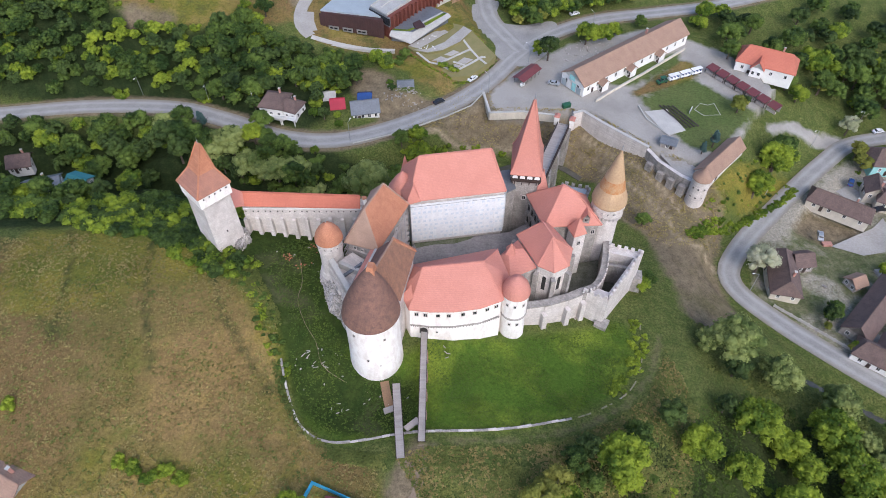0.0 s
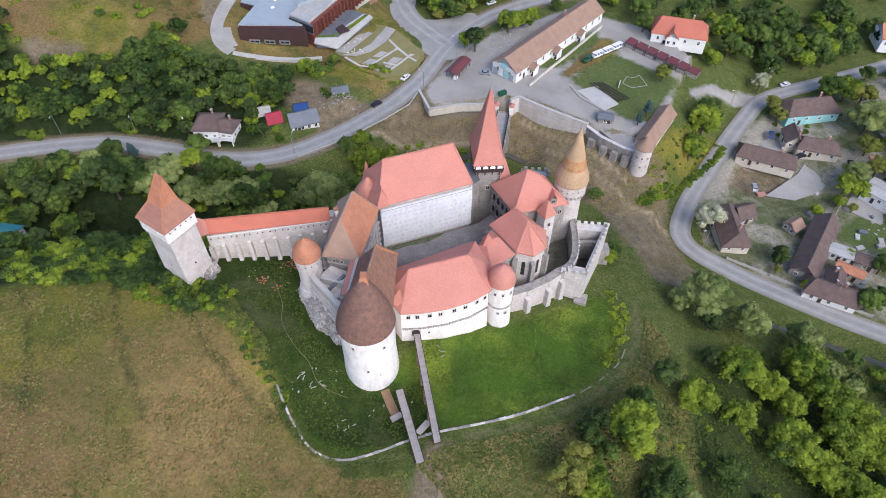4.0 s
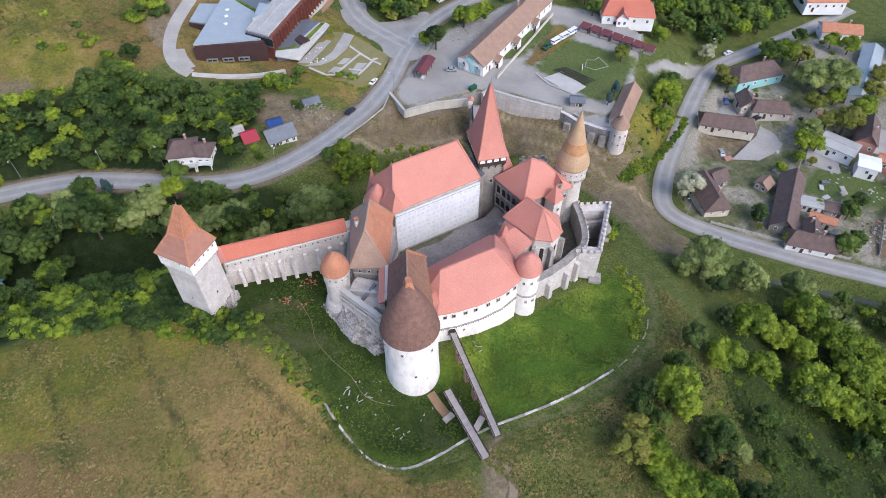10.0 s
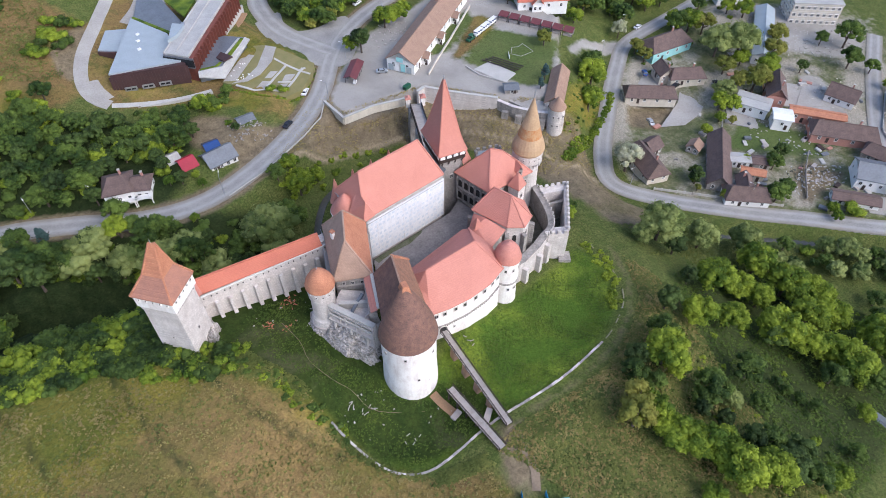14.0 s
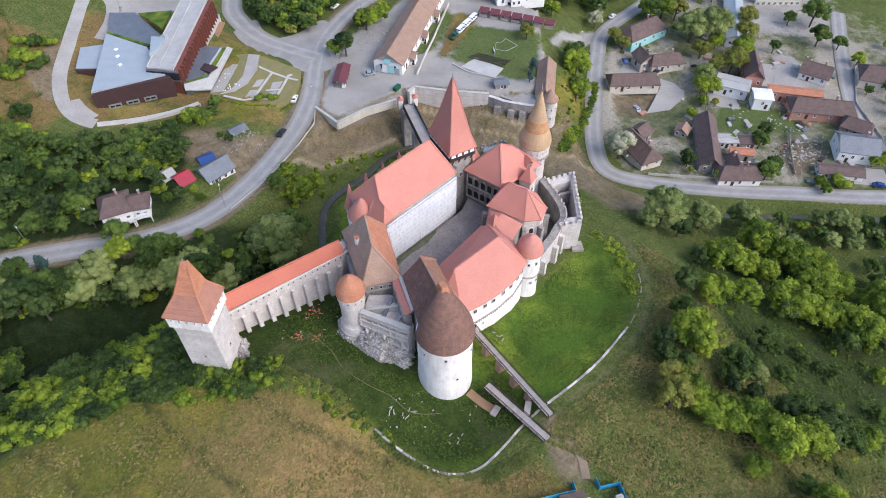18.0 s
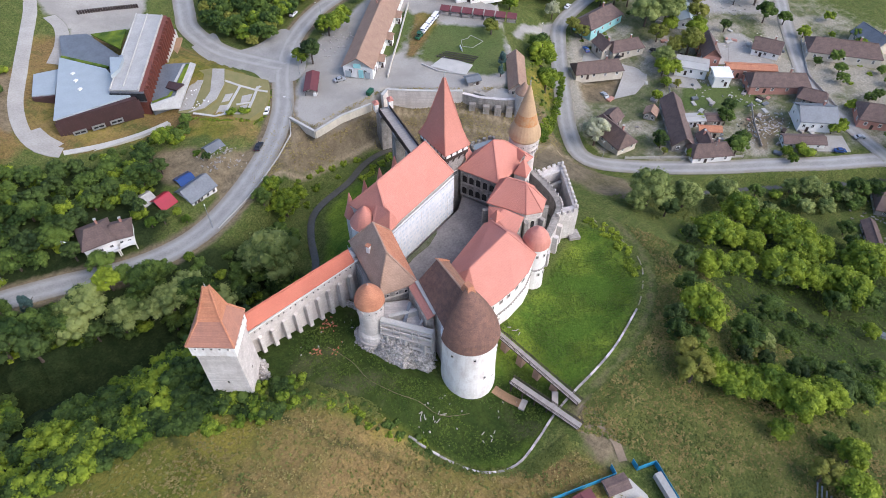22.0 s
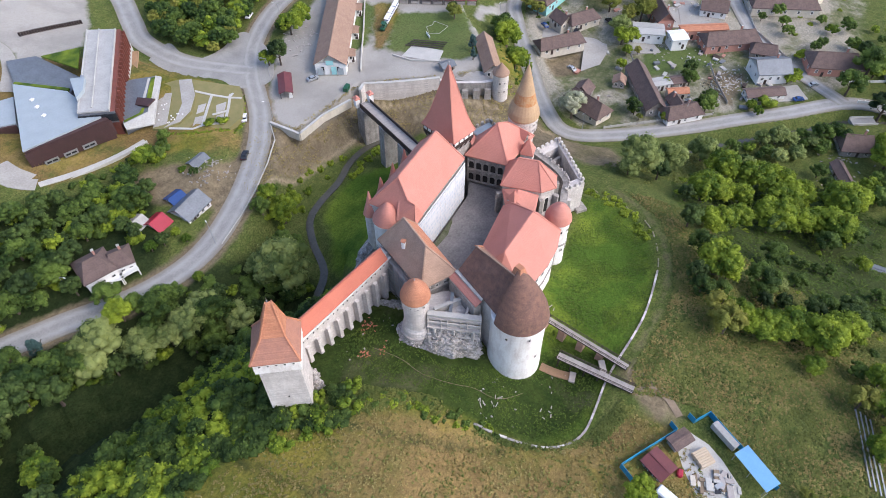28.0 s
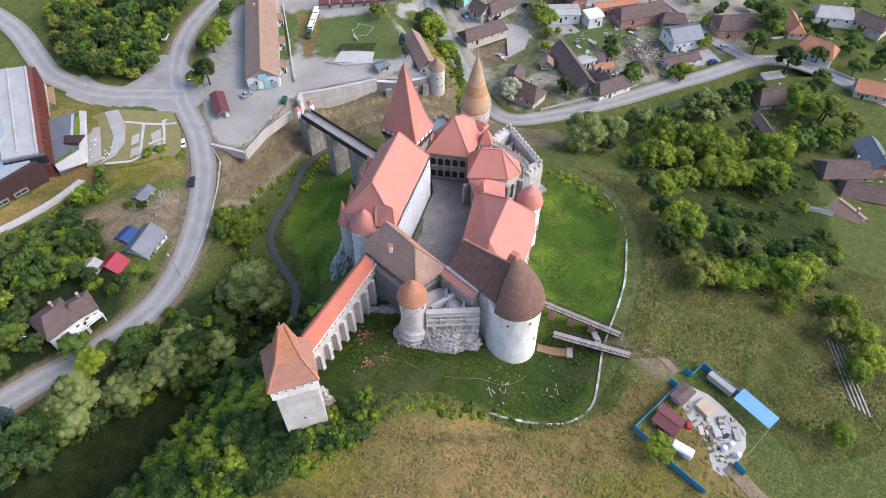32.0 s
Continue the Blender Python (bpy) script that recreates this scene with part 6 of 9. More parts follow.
# ---- plaza north of the castle ----
def low_wall(name, label, line, z, h, th, m, cap=None, foot=3.0, kind="structure"):
    t = thing(name, label, "wall", kind=kind)
    for a, b in zip(line[:-1], line[1:]):
        a, b = Vector(a), Vector(b)
        dd = (b - a).normalized()
        nn = Vector((-dd.y, dd.x)) * th / 2
        part("wall_section", prism([a - nn, b - nn, b + nn, a + nn], z - foot, z + h), m, t)
        if cap:
            n2 = nn * 1.25
            part("coping", prism([a - n2, b - n2, b + n2, a + n2], z + h, z + h + 0.14), cap, t)
    return t


low_wall("plaza_wall", "low pale parapet wall along the plaza edge", [(4.6, 95.6), (6.4, 83.6), (18, 84.2), (29.6, 82.2)], -13, 0.8, 0.7, CREAM, CONCRETE, 2.2)
low_wall("plaza_wall", "stone retaining wall with parapet below the plaza", [(35.4, 83.2), (39, 84.6), (44.6, 78.3), (51, 71.8), (58, 65.3)], -13, 0.9, 0.9, STONE, CONCRETE, 7)
low_wall("plaza_wall", "old stone retaining wall with buttresses", [(58, 65.3), (60.5, 59.5), (66, 52.5), (69.6, 49.6)], -14, 0.9, 1.0, STONE_GREY, STONE, 9)
for x, y in ((59.0, 61.5), (61.8, 57.2), (64.4, 54.0), (67.2, 51.0)):
    tagged(part("buttress", prism(rect(x - 0.8, y - 0.8, 1.3, 2.2, 40), -22, -15.2, 1.15), STONE_GREY), "stone buttress against the retaining wall", "buttress", "wall buttresses")
low_wall("road_kerb_wall", "low white roadside wall", [(4.4, 95.4), (0, 88.6), (-9, 82.4), (-20, 76.2), (-28, 72.4), (-40, 68.0)], -13, 0.3, 0.28, CONCRETE, None, 1.5)
low_wall("garden_wall", "pale wall along the long building's garden", [(44.6, 91.0), (52, 97.4), (64, 107), (84, 124)], -13, 0.8, 0.35, CREAM, CONCRETE, 0.6)
low_wall("field_kerb", "low pale kerb wall beside the playing field", [(59.2, 88.4), (60.6, 81), (66.6, 71.6)], -13, 0.45, 0.35, CONCRETE, None, 0.6)

# round corner tower of the outer yard and the long shed behind it
ot = thing("outer_round_tower", "small round stone tower with a brown cone roof", "tower")
part("wall", lathe([(3.1, -23), (2.9, -18), (2.75, -9.4)], (70.6, 47.8), 24), STONE, ot)
part("cone_roof", lathe([(3.1, -9.6), (3.0, -9.2), (1.2, -7.0), (0.1, -5.4), (0.03, -5.3)], (70.6, 47.8), 24), TILE_MIX, ot)
for a in (-150, -115, -75, -30):
    for z in (-12.4, -16):
        window(ot, (70.6 + 2.82 * math.cos(radians(a)), 47.8 + 2.82 * math.sin(radians(a)), z), a, 0.6, 0.8, STONE, bars=False)


def house(name, label, r0, r1, width, ground_level, eave, ridge, wall_m, roof_m, hip=0.0, windows=3, chimney=True, door=True, group="", frame_m=None, category="house", w_w=1.0, w_h=1.4):
    """A house over a ridge line r0-r1: walls, roof, windows with sills, door and chimney."""
    a, b = Vector(r0), Vector(r1)
    d = b - a
    L = d.length + (hip * 2)
    c = (a + b) / 2
    ang = math.degrees(math.atan2(d.y, d.x))
    t = thing(name, label, category, (c.x, c.y, ground_level), ang, group)
    e, r = eave - ground_level, ridge - ground_level
    part("wall", prism(rect(0, 0, L, width, 0), -1.5, e), wall_m, t)
    if not hip:
        for s in (-1, 1):
            part("gable", slab([(s * (L / 2 - 0.15), -width / 2, e - 0.02), (s * (L / 2 - 0.15), width / 2, e - 0.02), (s * (L / 2 - 0.15), 0, r - 0.3)], [(0, 1, 2)], 0.02), wall_m, t)
    part("roof", hip_roof(0, 0, L, width, 0, e, r, hip * 1.0, hip * 1.0, 0.5, 0.25), roof_m, t)
    hh = hip - 0.5 if hip else 0
    part("ridge_tiles", ridge_line((-L / 2 + hh, 0, r + 0.02), (L / 2 - hh, 0, r + 0.02), 0.14), roof_m, t)
    fm = frame_m or WHITE
    for s in (-1, 1):
        for k in range(windows):
            x = -L / 2 + L * (k + 0.5) / windows
            window(t, (x, s * (width / 2 + 0.03), e * 0.55), 90 * s, w_w, w_h, fm)
        if width > 4:
            for y in (-width / 4, width / 4):
                window(t, (s * (L / 2 + 0.03), y, e * 0.55), 0 if s > 0 else 180, w_w, w_h, fm)
    if door:
        x = -L / 2 + L * 0.5 / max(1, windows) + L / max(2, windows) / 2
        part("door", box((x, -width / 2 - 0.06, 1.0), (1.0, 0.12, 2.1), 0, None, 0.02), WOOD_DARK, t)
    if chimney:
        ch = part("chimney", box((L * 0.2, width * 0.16, r - 0.1), (0.6, 0.6, 2.0), 0, None, 0.03), PINK, t)
        part("chimney_cap", box((L * 0.2, width * 0.16, r + 1.0), (0.8, 0.8, 0.14)), CONCRETE, ch)
    return t


house("long_shed", "long low stone shed with an old brown roof", (73, 52.6), (87.6, 67.2), 6.0, -15.5, -12.2, -9.4, STONE, TILE_MIX, 0, 6, False)
house("terrace_hut", "small grey-roofed stone hut by the wall", (63.0, 68.5), (67.2, 66.6), 3.6, -13.5, -11.2, -10.4, STONE_GREY, ROOF_GREY, 0, 1, False)
tagged(part("terrace_floor", prism([(62, 64), (67.5, 66), (73, 56), (70, 51), (66, 54)], -18, -14.2), PAVING), "grey paved yard terrace behind the wall", "terrace", kind="structure")
lb = house("long_building", "long white museum building with old orange-brown roof", (36.8, 98.2), (82, 132.6), 11.0, -13, -8.4, -4.6, WHITE, TILE_MIX, 0, 12, True, w_w=1.1, w_h=1.8)
bm = bmesh.new()
mural = thing("painted_gable", "blue and white painted boards on the long building's gable", "mural", (36.4, 97.9, -13), math.degrees(math.atan2(34.4, 45.2)))
for k, (y, z, w, h, m) in enumerate(((-3.6, 1.6, 2.0, 2.6, ROOF_LIGHTBLUE), (-1.2, 2.0, 1.8, 3.2, TURQUOISE), (1.2, 2.0, 1.8, 3.2, WHITE), (3.6, 1.6, 2.0, 2.6, ROOF_LIGHTBLUE), (0, 5.2, 2.6, 1.8, TURQUOISE))):
    part("board", box((-0.08, y, z), (0.1, w, h)), m, mural)
for k, f in enumerate((0.16, 0.42, 0.7)):
    p = Vector((36.8, 98.2)) * (1 - f) + Vector((82, 132.6)) * f
    o = Vector((34.4, -45.2)).normalized() * 6.8
    house("porch", "small gabled white porch on the long building", (p.x + o.x * 0.8, p.y + o.y * 0.8), (p.x + o.x * 1.15, p.y + o.y * 1.15), 3.2, -13, -9.8, -8.4, WHITE, TILE_MIX, 0, 1, False, group="porches of the long building")
house("villa", "white villa with bright orange-red hipped roof", (104.5, 114.5), (117.5, 108), 10.5, -14, -9, -4.8, WHITE, TILE_DEEP, 3.0, 4)
house("villa_wing", "white villa wing with orange-red gabled roof", (107.8, 110.4), (105.6, 106.0), 4.2, -14, -9.4, -6.6, WHITE, TILE_DEEP, 0, 1, False)
# row of market stalls
for k in range(7):
    f = k / 6
    p = Vector((90.5, 108.5)) * (1 - f) + Vector((105.8, 85.8)) * f
    s = thing("market_stall", "wooden market stall with dark red sheet roof", "market stall", (p.x, p.y, -13.1), -56, "row of market stalls")
    part("roof", slab([(-2.0, -1.9, 2.3), (2.0, -1.9, 2.3), (2.0, 1.6, 2.9), (-2.0, 1.6, 2.9)], [(0, 1, 2, 3)], 0.12), RED_SHEET, s)
    part("back_wall", box((0, 1.3, 1.3), (3.8, 0.12, 2.6)), WOOD, s)
    part("counter", box((0, -0.9, 0.5), (3.6, 0.7, 1.0)), WOOD, s)
    for x in (-1.85, 1.85):
        part("post", beam((x, -1.6, 0), (x, -1.6, 2.4), 0.12), WOOD_DARK, s)
sh = thing("stall_hut", "open market hut with dark red sheet roof and goods", "market stall", (21, 105, -13.1), 49)
part("roof", hip_roof(0, 0, 11, 4.4, 0, 2.6, 3.5, 0, 0, 0.3, 0.12), RED_SHEET, sh)
for x in (-5, -2.5, 0, 2.5, 5):
    for y in (-2, 2):
        part("post", beam((x, y, 0), (x, y, 2.7), 0.14), WOOD_DARK, sh)
part("counter", box((-4.6, -1.4, 0.5), (1.4, 1.2, 1.0)), WHITE, sh)
part("counter", box((1.0, 1.5, 0.5), (7, 0.7, 1.0)), WOOD, sh)

# playing field, sand court, benches
tagged(part("sand_court", prism([(60.8, 85.3), (68.8, 86.6), (72.8, 75.0), (66.1, 72.3)][::1], -13.3, -12.96), CONCRETE), "pale sand court with timber edging", "sports court", kind="structure")
for k in range(4):
    a, b = Vector((66.6 + k * 1.5, 88.6 - k * 0.1)), Vector((73.4 + k * 1.4, 75.8 + k * 0.3))
    bn = thing("bench", "long dark wooden bench beside the sand court", "bench", group="spectator benches")
    part("seat", beam((a.x, a.y, -12.62), (b.x, b.y, -12.62), 0.5, 0.08), WOOD_DARK, bn)
    for f in (0.04, 0.35, 0.65, 0.96):
        p = a + (b - a) * f
        part("leg", beam((p.x, p.y, -13.1), (p.x, p.y, -12.6), 0.16), WOOD_DARK, bn)
tagged(part("white_board", box((77.0, 85.6, -12.6), (0.2, 3.4, 1.0), -30), WHITE), "white advertising board on the grass", "board")
ln = [(78.6, 86.5), (81.5, 90), (84, 89.0), (86.5, 90), (87, 83.5), (81, 83.2)]
ch = tagged(thing("chalk_outline", "thin white chalk outline marked on the grass", "line marking"), kind="structure")
for a, b in zip(ln, ln[1:] + ln[:1]):
    part("line", beam((*a, -13.05), (*b, -13.05), 0.14, 0.08), CONCRETE, ch)

# tourist train
tr = Vector((17.2, 7.2)).normalized()
for k in range(4):
    p = Vector((70.5, 102.4)) + tr * (k * 5.0)
    w = thing("tourist_train_engine" if k == 0 else "tourist_train_wagon", "green tourist train engine" if k == 0 else "white open-sided tourist train wagon with canopy", "tourist train", (p.x, p.y, -13.05), math.degrees(math.atan2(tr.y, tr.x)), "parked tourist train")
    body = GREEN_PAINT if k == 0 else CAR_WHITE
    part("body", box((0, 0, 0.85), (4.4, 1.7, 0.9), 0, None, 0.12), body, w)
    part("canopy", box((0.2 if k == 0 else 0, 0, 2.35), (2.2 if k == 0 else 4.5, 1.8, 0.14), 0, None, 0.05), body if k == 0 else WHITE, w)
    for x in (-1.9, 0, 1.9):
        for y in (-0.8, 0.8):
            if k or x >= 0:
                part("pillar", beam((x, y, 1.2), (x, y, 2.3), 0.08), STEEL, w)
    for x in (-1.4, 1.4):
        for y in (-0.85, 0.85):
            wh = part("wheel", lathe([(0.35, -0.1), (0.38, 0), (0.35, 0.1)], (0, 0), 12), RUBBER, w)
            wh.matrix_basis = pose(x, y, 0.38, 90, 0, 0)
    for x in (-1.2, 0.2, 1.5):
        part("seat", box((x, 0, 1.2), (0.45, 1.5, 0.7), 0, None, 0.05), CAR_BLUE if k else RUBBER, w)

# bin container and street lamps
bn = thing("waste_container", "green steel waste container with flat lid", "waste container", (33.6, 87.8, -13.05), 20)
part("body", box((0, 0, 0.75), (3.0, 1.5, 1.4), 0, None, 0.06), GREEN_PAINT, bn)
part("lid", box((0, 0, 1.5), (3.1, 1.6, 0.12), 0, None, 0.03), GREEN_PAINT, bn)


def street_lamp(x, y, z, rz, h=7.5, label="tall grey street lamp with a curved arm"):
    t = thing("street_lamp", label, "street lamp", (x, y, z), rz, "street lamps")
    part("pole", lathe([(0.11, -0.3), (0.09, 2), (0.06, h)], (0, 0), 8), STEEL, t)
    part("arm", beam((0, 0, h - 0.1), (1.5, 0, h + 0.35), 0.09), STEEL, t)
    part("lamp_head", box((1.8, 0, h + 0.38), (0.8, 0.28, 0.14), 0, None, 0.04), WHITE, t)
    return t


for x, y, z, rz in ((6.5, 96.2, -13, 135), (22.5, 115, -13, 135), (50, 138, -13, 120), (-76, 86.5, -13, -70), (-118, 95, -13, -90), (-93, 90.5, -13, -80), (83.5, 19, -29, 180), (101, 60, -29, 150), (125, 84, -28, 200), (112, -8, -29, 120), (146, 95, -28, 200), (-41, 69.5, -13, 70)):
    street_lamp(x, y, z, rz)


def car(x, y, z, rz, paint, label):
    t = thing("car", label, "car", (x, y, z), rz, "parked cars")
    bm = bmesh.new()
    prof = [(-2.1, 0.35), (-2.15, 0.8), (-1.9, 0.95), (-1.45, 1.0), (-0.9, 1.42), (0.55, 1.45), (1.15, 1.0), (1.95, 0.88), (2.15, 0.65), (2.1, 0.35)]
    l = [bm.verts.new((px, -0.85 + 0.16 * (pz > 1.2), pz)) for px, pz in prof]
    r = [bm.verts.new((px, 0.85 - 0.16 * (pz > 1.2), pz)) for px, pz in prof]
    for i in range(len(prof) - 1):
        bm.faces.new((l[i], l[i + 1], r[i + 1], r[i]))
    bm.faces.new(l); bm.faces.new(r[::-1]); bm.faces.new((l[-1], l[0], r[0], r[-1]))
    part("body", bm, paint, t)
    part("windscreen", slab([(0.62, -0.66, 1.42), (0.62, 0.66, 1.42), (1.1, 0.74, 1.06), (1.1, -0.74, 1.06)], [(0, 1, 2, 3)], 0.03), GLASS, t)
    part("rear_window", slab([(-0.96, -0.66, 1.4), (-0.96, 0.66, 1.4), (-1.4, 0.74, 1.06), (-1.4, -0.74, 1.06)], [(0, 1, 2, 3)], 0.03), GLASS, t)
    for y0 in (-0.80, 0.80):
        part("side_window", box((-0.15, y0, 1.2), (1.6, 0.06, 0.3)), GLASS, t)
        for x0 in (-1.3, 1.35):
            w = part("wheel", lathe([(0.28, -0.1), (0.32, -0.06), (0.32, 0.06), (0.28, 0.1)], (0, 0), 12), RUBBER, t)
            w.matrix_basis = pose(x0, y0 * 1.02, 0.32, 90, 0, 0)
            part("rim", lathe([(0.2, -0.11), (0.18, 0.11)], (0, 0), 10), STEEL, w)
    for y0 in (-0.6, 0.6):
        part("headlight", box((2.12, y0, 0.68), (0.06, 0.3, 0.14)), WHITE, t)
        part("tail_light", box((-2.14, y0, 0.75), (0.06, 0.28, 0.14)), RED_BRIGHT, t)
    return t


car(1.0, 104.2, -12.95, 48, CAR_WHITE, "white hatchback parked on the road verge")
car(-11.4, 90.2, -12.95, 35, CAR_DARK, "black car standing on the asphalt road")
car(30.6, 101.4, -13.05, -20, CAR_SILVER, "silver car parked on the plaza")
car(132.5, 65.5, -29.0, 60, CAR_BLUE, "blue car parked in a paved yard")
car(137.0, 52.6, -29.0, 10, CAR_DARK, "dark car parked beside a brown house")
car(152.5, 45.0, -29.0, 75, CAR_DARK, "dark car parked on the grass")
car(148, -38.5, -28.95, -45, CAR_BLUE, "dark blue car parked beside the lane")
car(160.5, -40.0, -28.95, -35, CAR_SILVER, "silver van parked beside the junction")
car(112.5, 40.5, -29.0, 70, CAR_SILVER, "pale old car parked on dry ground")
car(44.5, 150.0, -12.95, 25, CAR_WHITE, "white car parked at the roadside")
car(154.0, 93.5, -28.95, 12, CAR_WHITE, "white car parked at the roadside")

# ---- town east of the castle ----
TG = -29.2
house("house", "turquoise house with brown hipped roof", (144.5, 75.0), (158.5, 74.2), 10, TG, -24.6, -21.0, TURQUOISE, TILE_DARK, 3.2, 4, group="village houses")
house("house", "cream cottage with dark brown gabled roof", (139.2, 64.5), (136.8, 57.4), 6, TG, -26, -23.2, CREAM, TILE_DARK, 0, 2, group="village houses")
house("house", "cream cottage with brown hipped roof", (139.5, 56.8), (148.5, 52.2), 7.5, TG, -26, -23.4, CREAM, TILE_DARK, 2.0, 3, group="village houses")
house("house", "long low cream house with brown roof", (116.2, 57.4), (129.8, 48.2), 7.5, TG, -26.2, -23.4, CREAM, TILE_DARK, 1.6, 4, group="village houses")
house("house", "brown-roofed house behind the blossoming chestnut", (95.2, 29.4), (92.6, 17.4), 8.5, TG, -26, -22.2, CREAM, TILE_DARK, 2.4, 3, group="village houses")
house("house_wing", "small grey house wing with brown roof", (98.6, 28.6), (104.2, 29.2), 6, TG, -26, -23.6, STONE_GREY, TILE_DARK, 0, 2, False, group="village houses")
house("shed", "small open shed with worn gabled roof", (113.6, 20.2), (117.6, 21.8), 4.4, TG, -27, -25.2, WOOD, TILE_MIX, 0, 1, False, group="village sheds")
house("barn", "long barn with dark weathered tile roof", (126.5, 19.8), (107.0, 1.2), 7.6, TG, -26.4, -22.8, STONE_GREY, TILE_DARK, 0, 4, False, False, category="barn")
house("house", "white house with dark brown roofs beside the lane", (107.4, -3.6), (115.4, -9.6), 7, TG, -26, -23.2, WHITE, TILE_DARK, 2.2, 3, group="village houses")
house("house_wing", "dark-roofed rear wing of the white house", (112.5, -5.5), (117, -0.4), 5, TG, -26, -23.4, WHITE, TILE_DARK, 0, 2, group="village houses")
house("shed", "small white flat-roofed shed", (120.8, 9.6), (126.2, 5.2), 4.2, TG, -26.2, -25.9, WHITE, ROOF_PALE, 0, 2, False, group="village sheds")
house("shed", "dark-roofed shed beside the white shed", (127, 4.4), (131.5, 0.6), 4.2, TG, -26.4, -25.6, STONE_GREY, TILE_DARK, 0, 1, False, group="village sheds")
house("shed", "low shed with orange roof", (119.2, 2.6), (124.4, -3.0), 3.2, TG, -26, -25, CREAM, TILE_ORANGE, 0, 1, False, group="village sheds")
house("house", "tall brick house with steep dark roof", (170.6, 32.4), (160.6, 23.2), 7, TG, -24.5, -20.6, PINK, TILE_DARK, 0, 3, group="village houses")
house("shed", "long white shed with pale flat roof", (149.6, 32.4), (155.6, 21.8), 8, TG, -25.4, -25.0, WHITE, ROOF_PALE, 0, 3, False, group="village sheds")
house("shed", "white block with bright flat roof", (152.0, 17.2), (156.6, 12.6), 6.5, TG, -24.6, -24.2, WHITE, WHITE, 0, 1, False, group="village sheds")
house("shed", "half-ruined long shed with orange roof edge", (160.4, 16.4), (173.4, 1.8), 4.2, TG, -25, -24.2, PINK, TILE_ORANGE, 0, 4, False, group="village sheds")
house("house", "long house with broad dark roof", (161.0, 4.4), (174.6, -9.2), 9, TG, -26, -22.8, PINK, TILE_DARK, 2, 4, group="village houses")
house("shed", "old sagging dark-roofed shed", (167.6, -13.4), (170.2, -20.2), 7, TG, -26.4, -23.8, STONE_GREY, TILE_DARK, 1.5, 2, False, group="village sheds")
house("house", "white two-storey house with grey roof", (152.2, -18.4), (160.6, -28.0), 11, TG, -24.4, -21.4, WHITE, ROOF_GREY, 0, 4, group="village houses")
house("shed", "low white shed with dark roof in the yard", (137.2, -21.4), (147.4, -32.0), 5, TG, -26.8, -25.6, WHITE, TILE_DARK, 0, 3, False, group="village sheds")
house("house", "house with dark roof and white gable", (184.6, 17.4), (188.6, 7.4), 8, TG, -25.8, -22.6, WHITE, TILE_DARK, 0, 3, group="village houses")
house("house", "large cream house with grey-brown roof", (200.5, -1.0), (213.5, -20.4), 11, TG, -25, -21.4, CREAM, TILE_DARK, 2.6, 5, group="village houses")
house("house", "brick-pink house with brown roof at the corner", (172.4, -36.0), (179.6, -48.0), 11, TG, -25, -21.4, PINK, TILE_DARK, 3, 4, group="village houses")
house("house", "grey-roofed house at the town's edge", (227, -9), (222, -22), 9, TG, -25.6, -22, CREAM, ROOF_GREY, 0, 3, group="village houses")
house("house", "white house with bright orange-red hipped roof", (173.2, -70.6), (171.4, -79.4), 9, TG, -25.4, -21.6, WHITE, TILE_ORANGE, 2.6, 3, group="village houses")
house("house", "yellow house with orange-red roof beside the lane", (154.2, -91.4), (155.4, -103.4), 7.5, TG, -26, -23, CREAM, TILE_ORANGE, 0, 4, group="village houses")
house("house", "old house with broad brown roof beside the canal", (130.6, -59.6), (134.8, -66.6), 9, TG, -26.4, -22.8, STONE_GREY, TILE_DARK, 1.6, 2, group="village houses")
house("shed", "long dark shed below the canal house", (119, -61), (108.2, -69.2), 4, TG, -27, -25.6, WOOD, TILE_DARK, 0, 3, False, group="village sheds")
house("house", "brown-roofed farmhouse beyond the orchard", (100.6, -86.4), (106.8, -98.4), 9, TG, -26.6, -23.4, CREAM, TILE_DARK, 2, 3, group="village houses")
house("house", "brown-roofed farm wing with white wall", (93.8, -93.4), (96.2, -106), 8, TG, -26.6, -23.4, WHITE, TILE_DARK, 1.2, 3, group="village houses")
house("house", "small farmhouse with worn brown roof", (80.4, -90.2), (75.0, -98.0), 7, -25.8, -22.8, -20.6, WHITE, TILE_MIX, 0, 2, group="village houses")
house("shed", "grey shed among the orchard trees", (72.2, -80), (74, -89.4), 4.4, -25, -22.6, -21.6, WOOD, ROOF_GREY, 0, 2, False, group="village sheds")
house("shed", "pale flat-roofed shed at the slope's foot", (57.6, -101.6), (56, -109), 6, -20.5, -17.8, -17.2, WHITE, ROOF_PALE, 0, 2, False, group="village sheds")
house("house", "long grey-roofed building behind the farm", (119.6, -97.6), (107, -103.6), 9, TG, -25.4, -22, PINK, ROOF_GREY, 0, 4, group="village houses")
house("house", "house with orange roof beyond the corner", (193, -60.6), (182.4, -65.4), 7, TG, -26, -23, CREAM, TILE_ORANGE, 1.5, 3, group="village houses")
house("house", "white-roofed house at the town's edge", (202.4, -72), (206, -84), 8, TG, -26, -23, WHITE, ROOF_PALE, 1.5, 3, group="village houses")
house("house", "dark-roofed house at the town's edge", (206, -88), (202, -98), 8, TG, -26, -23, CREAM, TILE_DARK, 1.5, 3, group="village houses")
house("house", "orange-roofed hall north of the street", (205, 112), (222, 106), 12, -26, -21, -17.4, WHITE, TILE_ORANGE, 0, 5, group="village houses")
house("house", "white workshop with orange roof", (200, 92), (214, 84), 8, TG, -24.6, -22.4, WHITE, TILE_ORANGE, 0, 4, group="village houses")
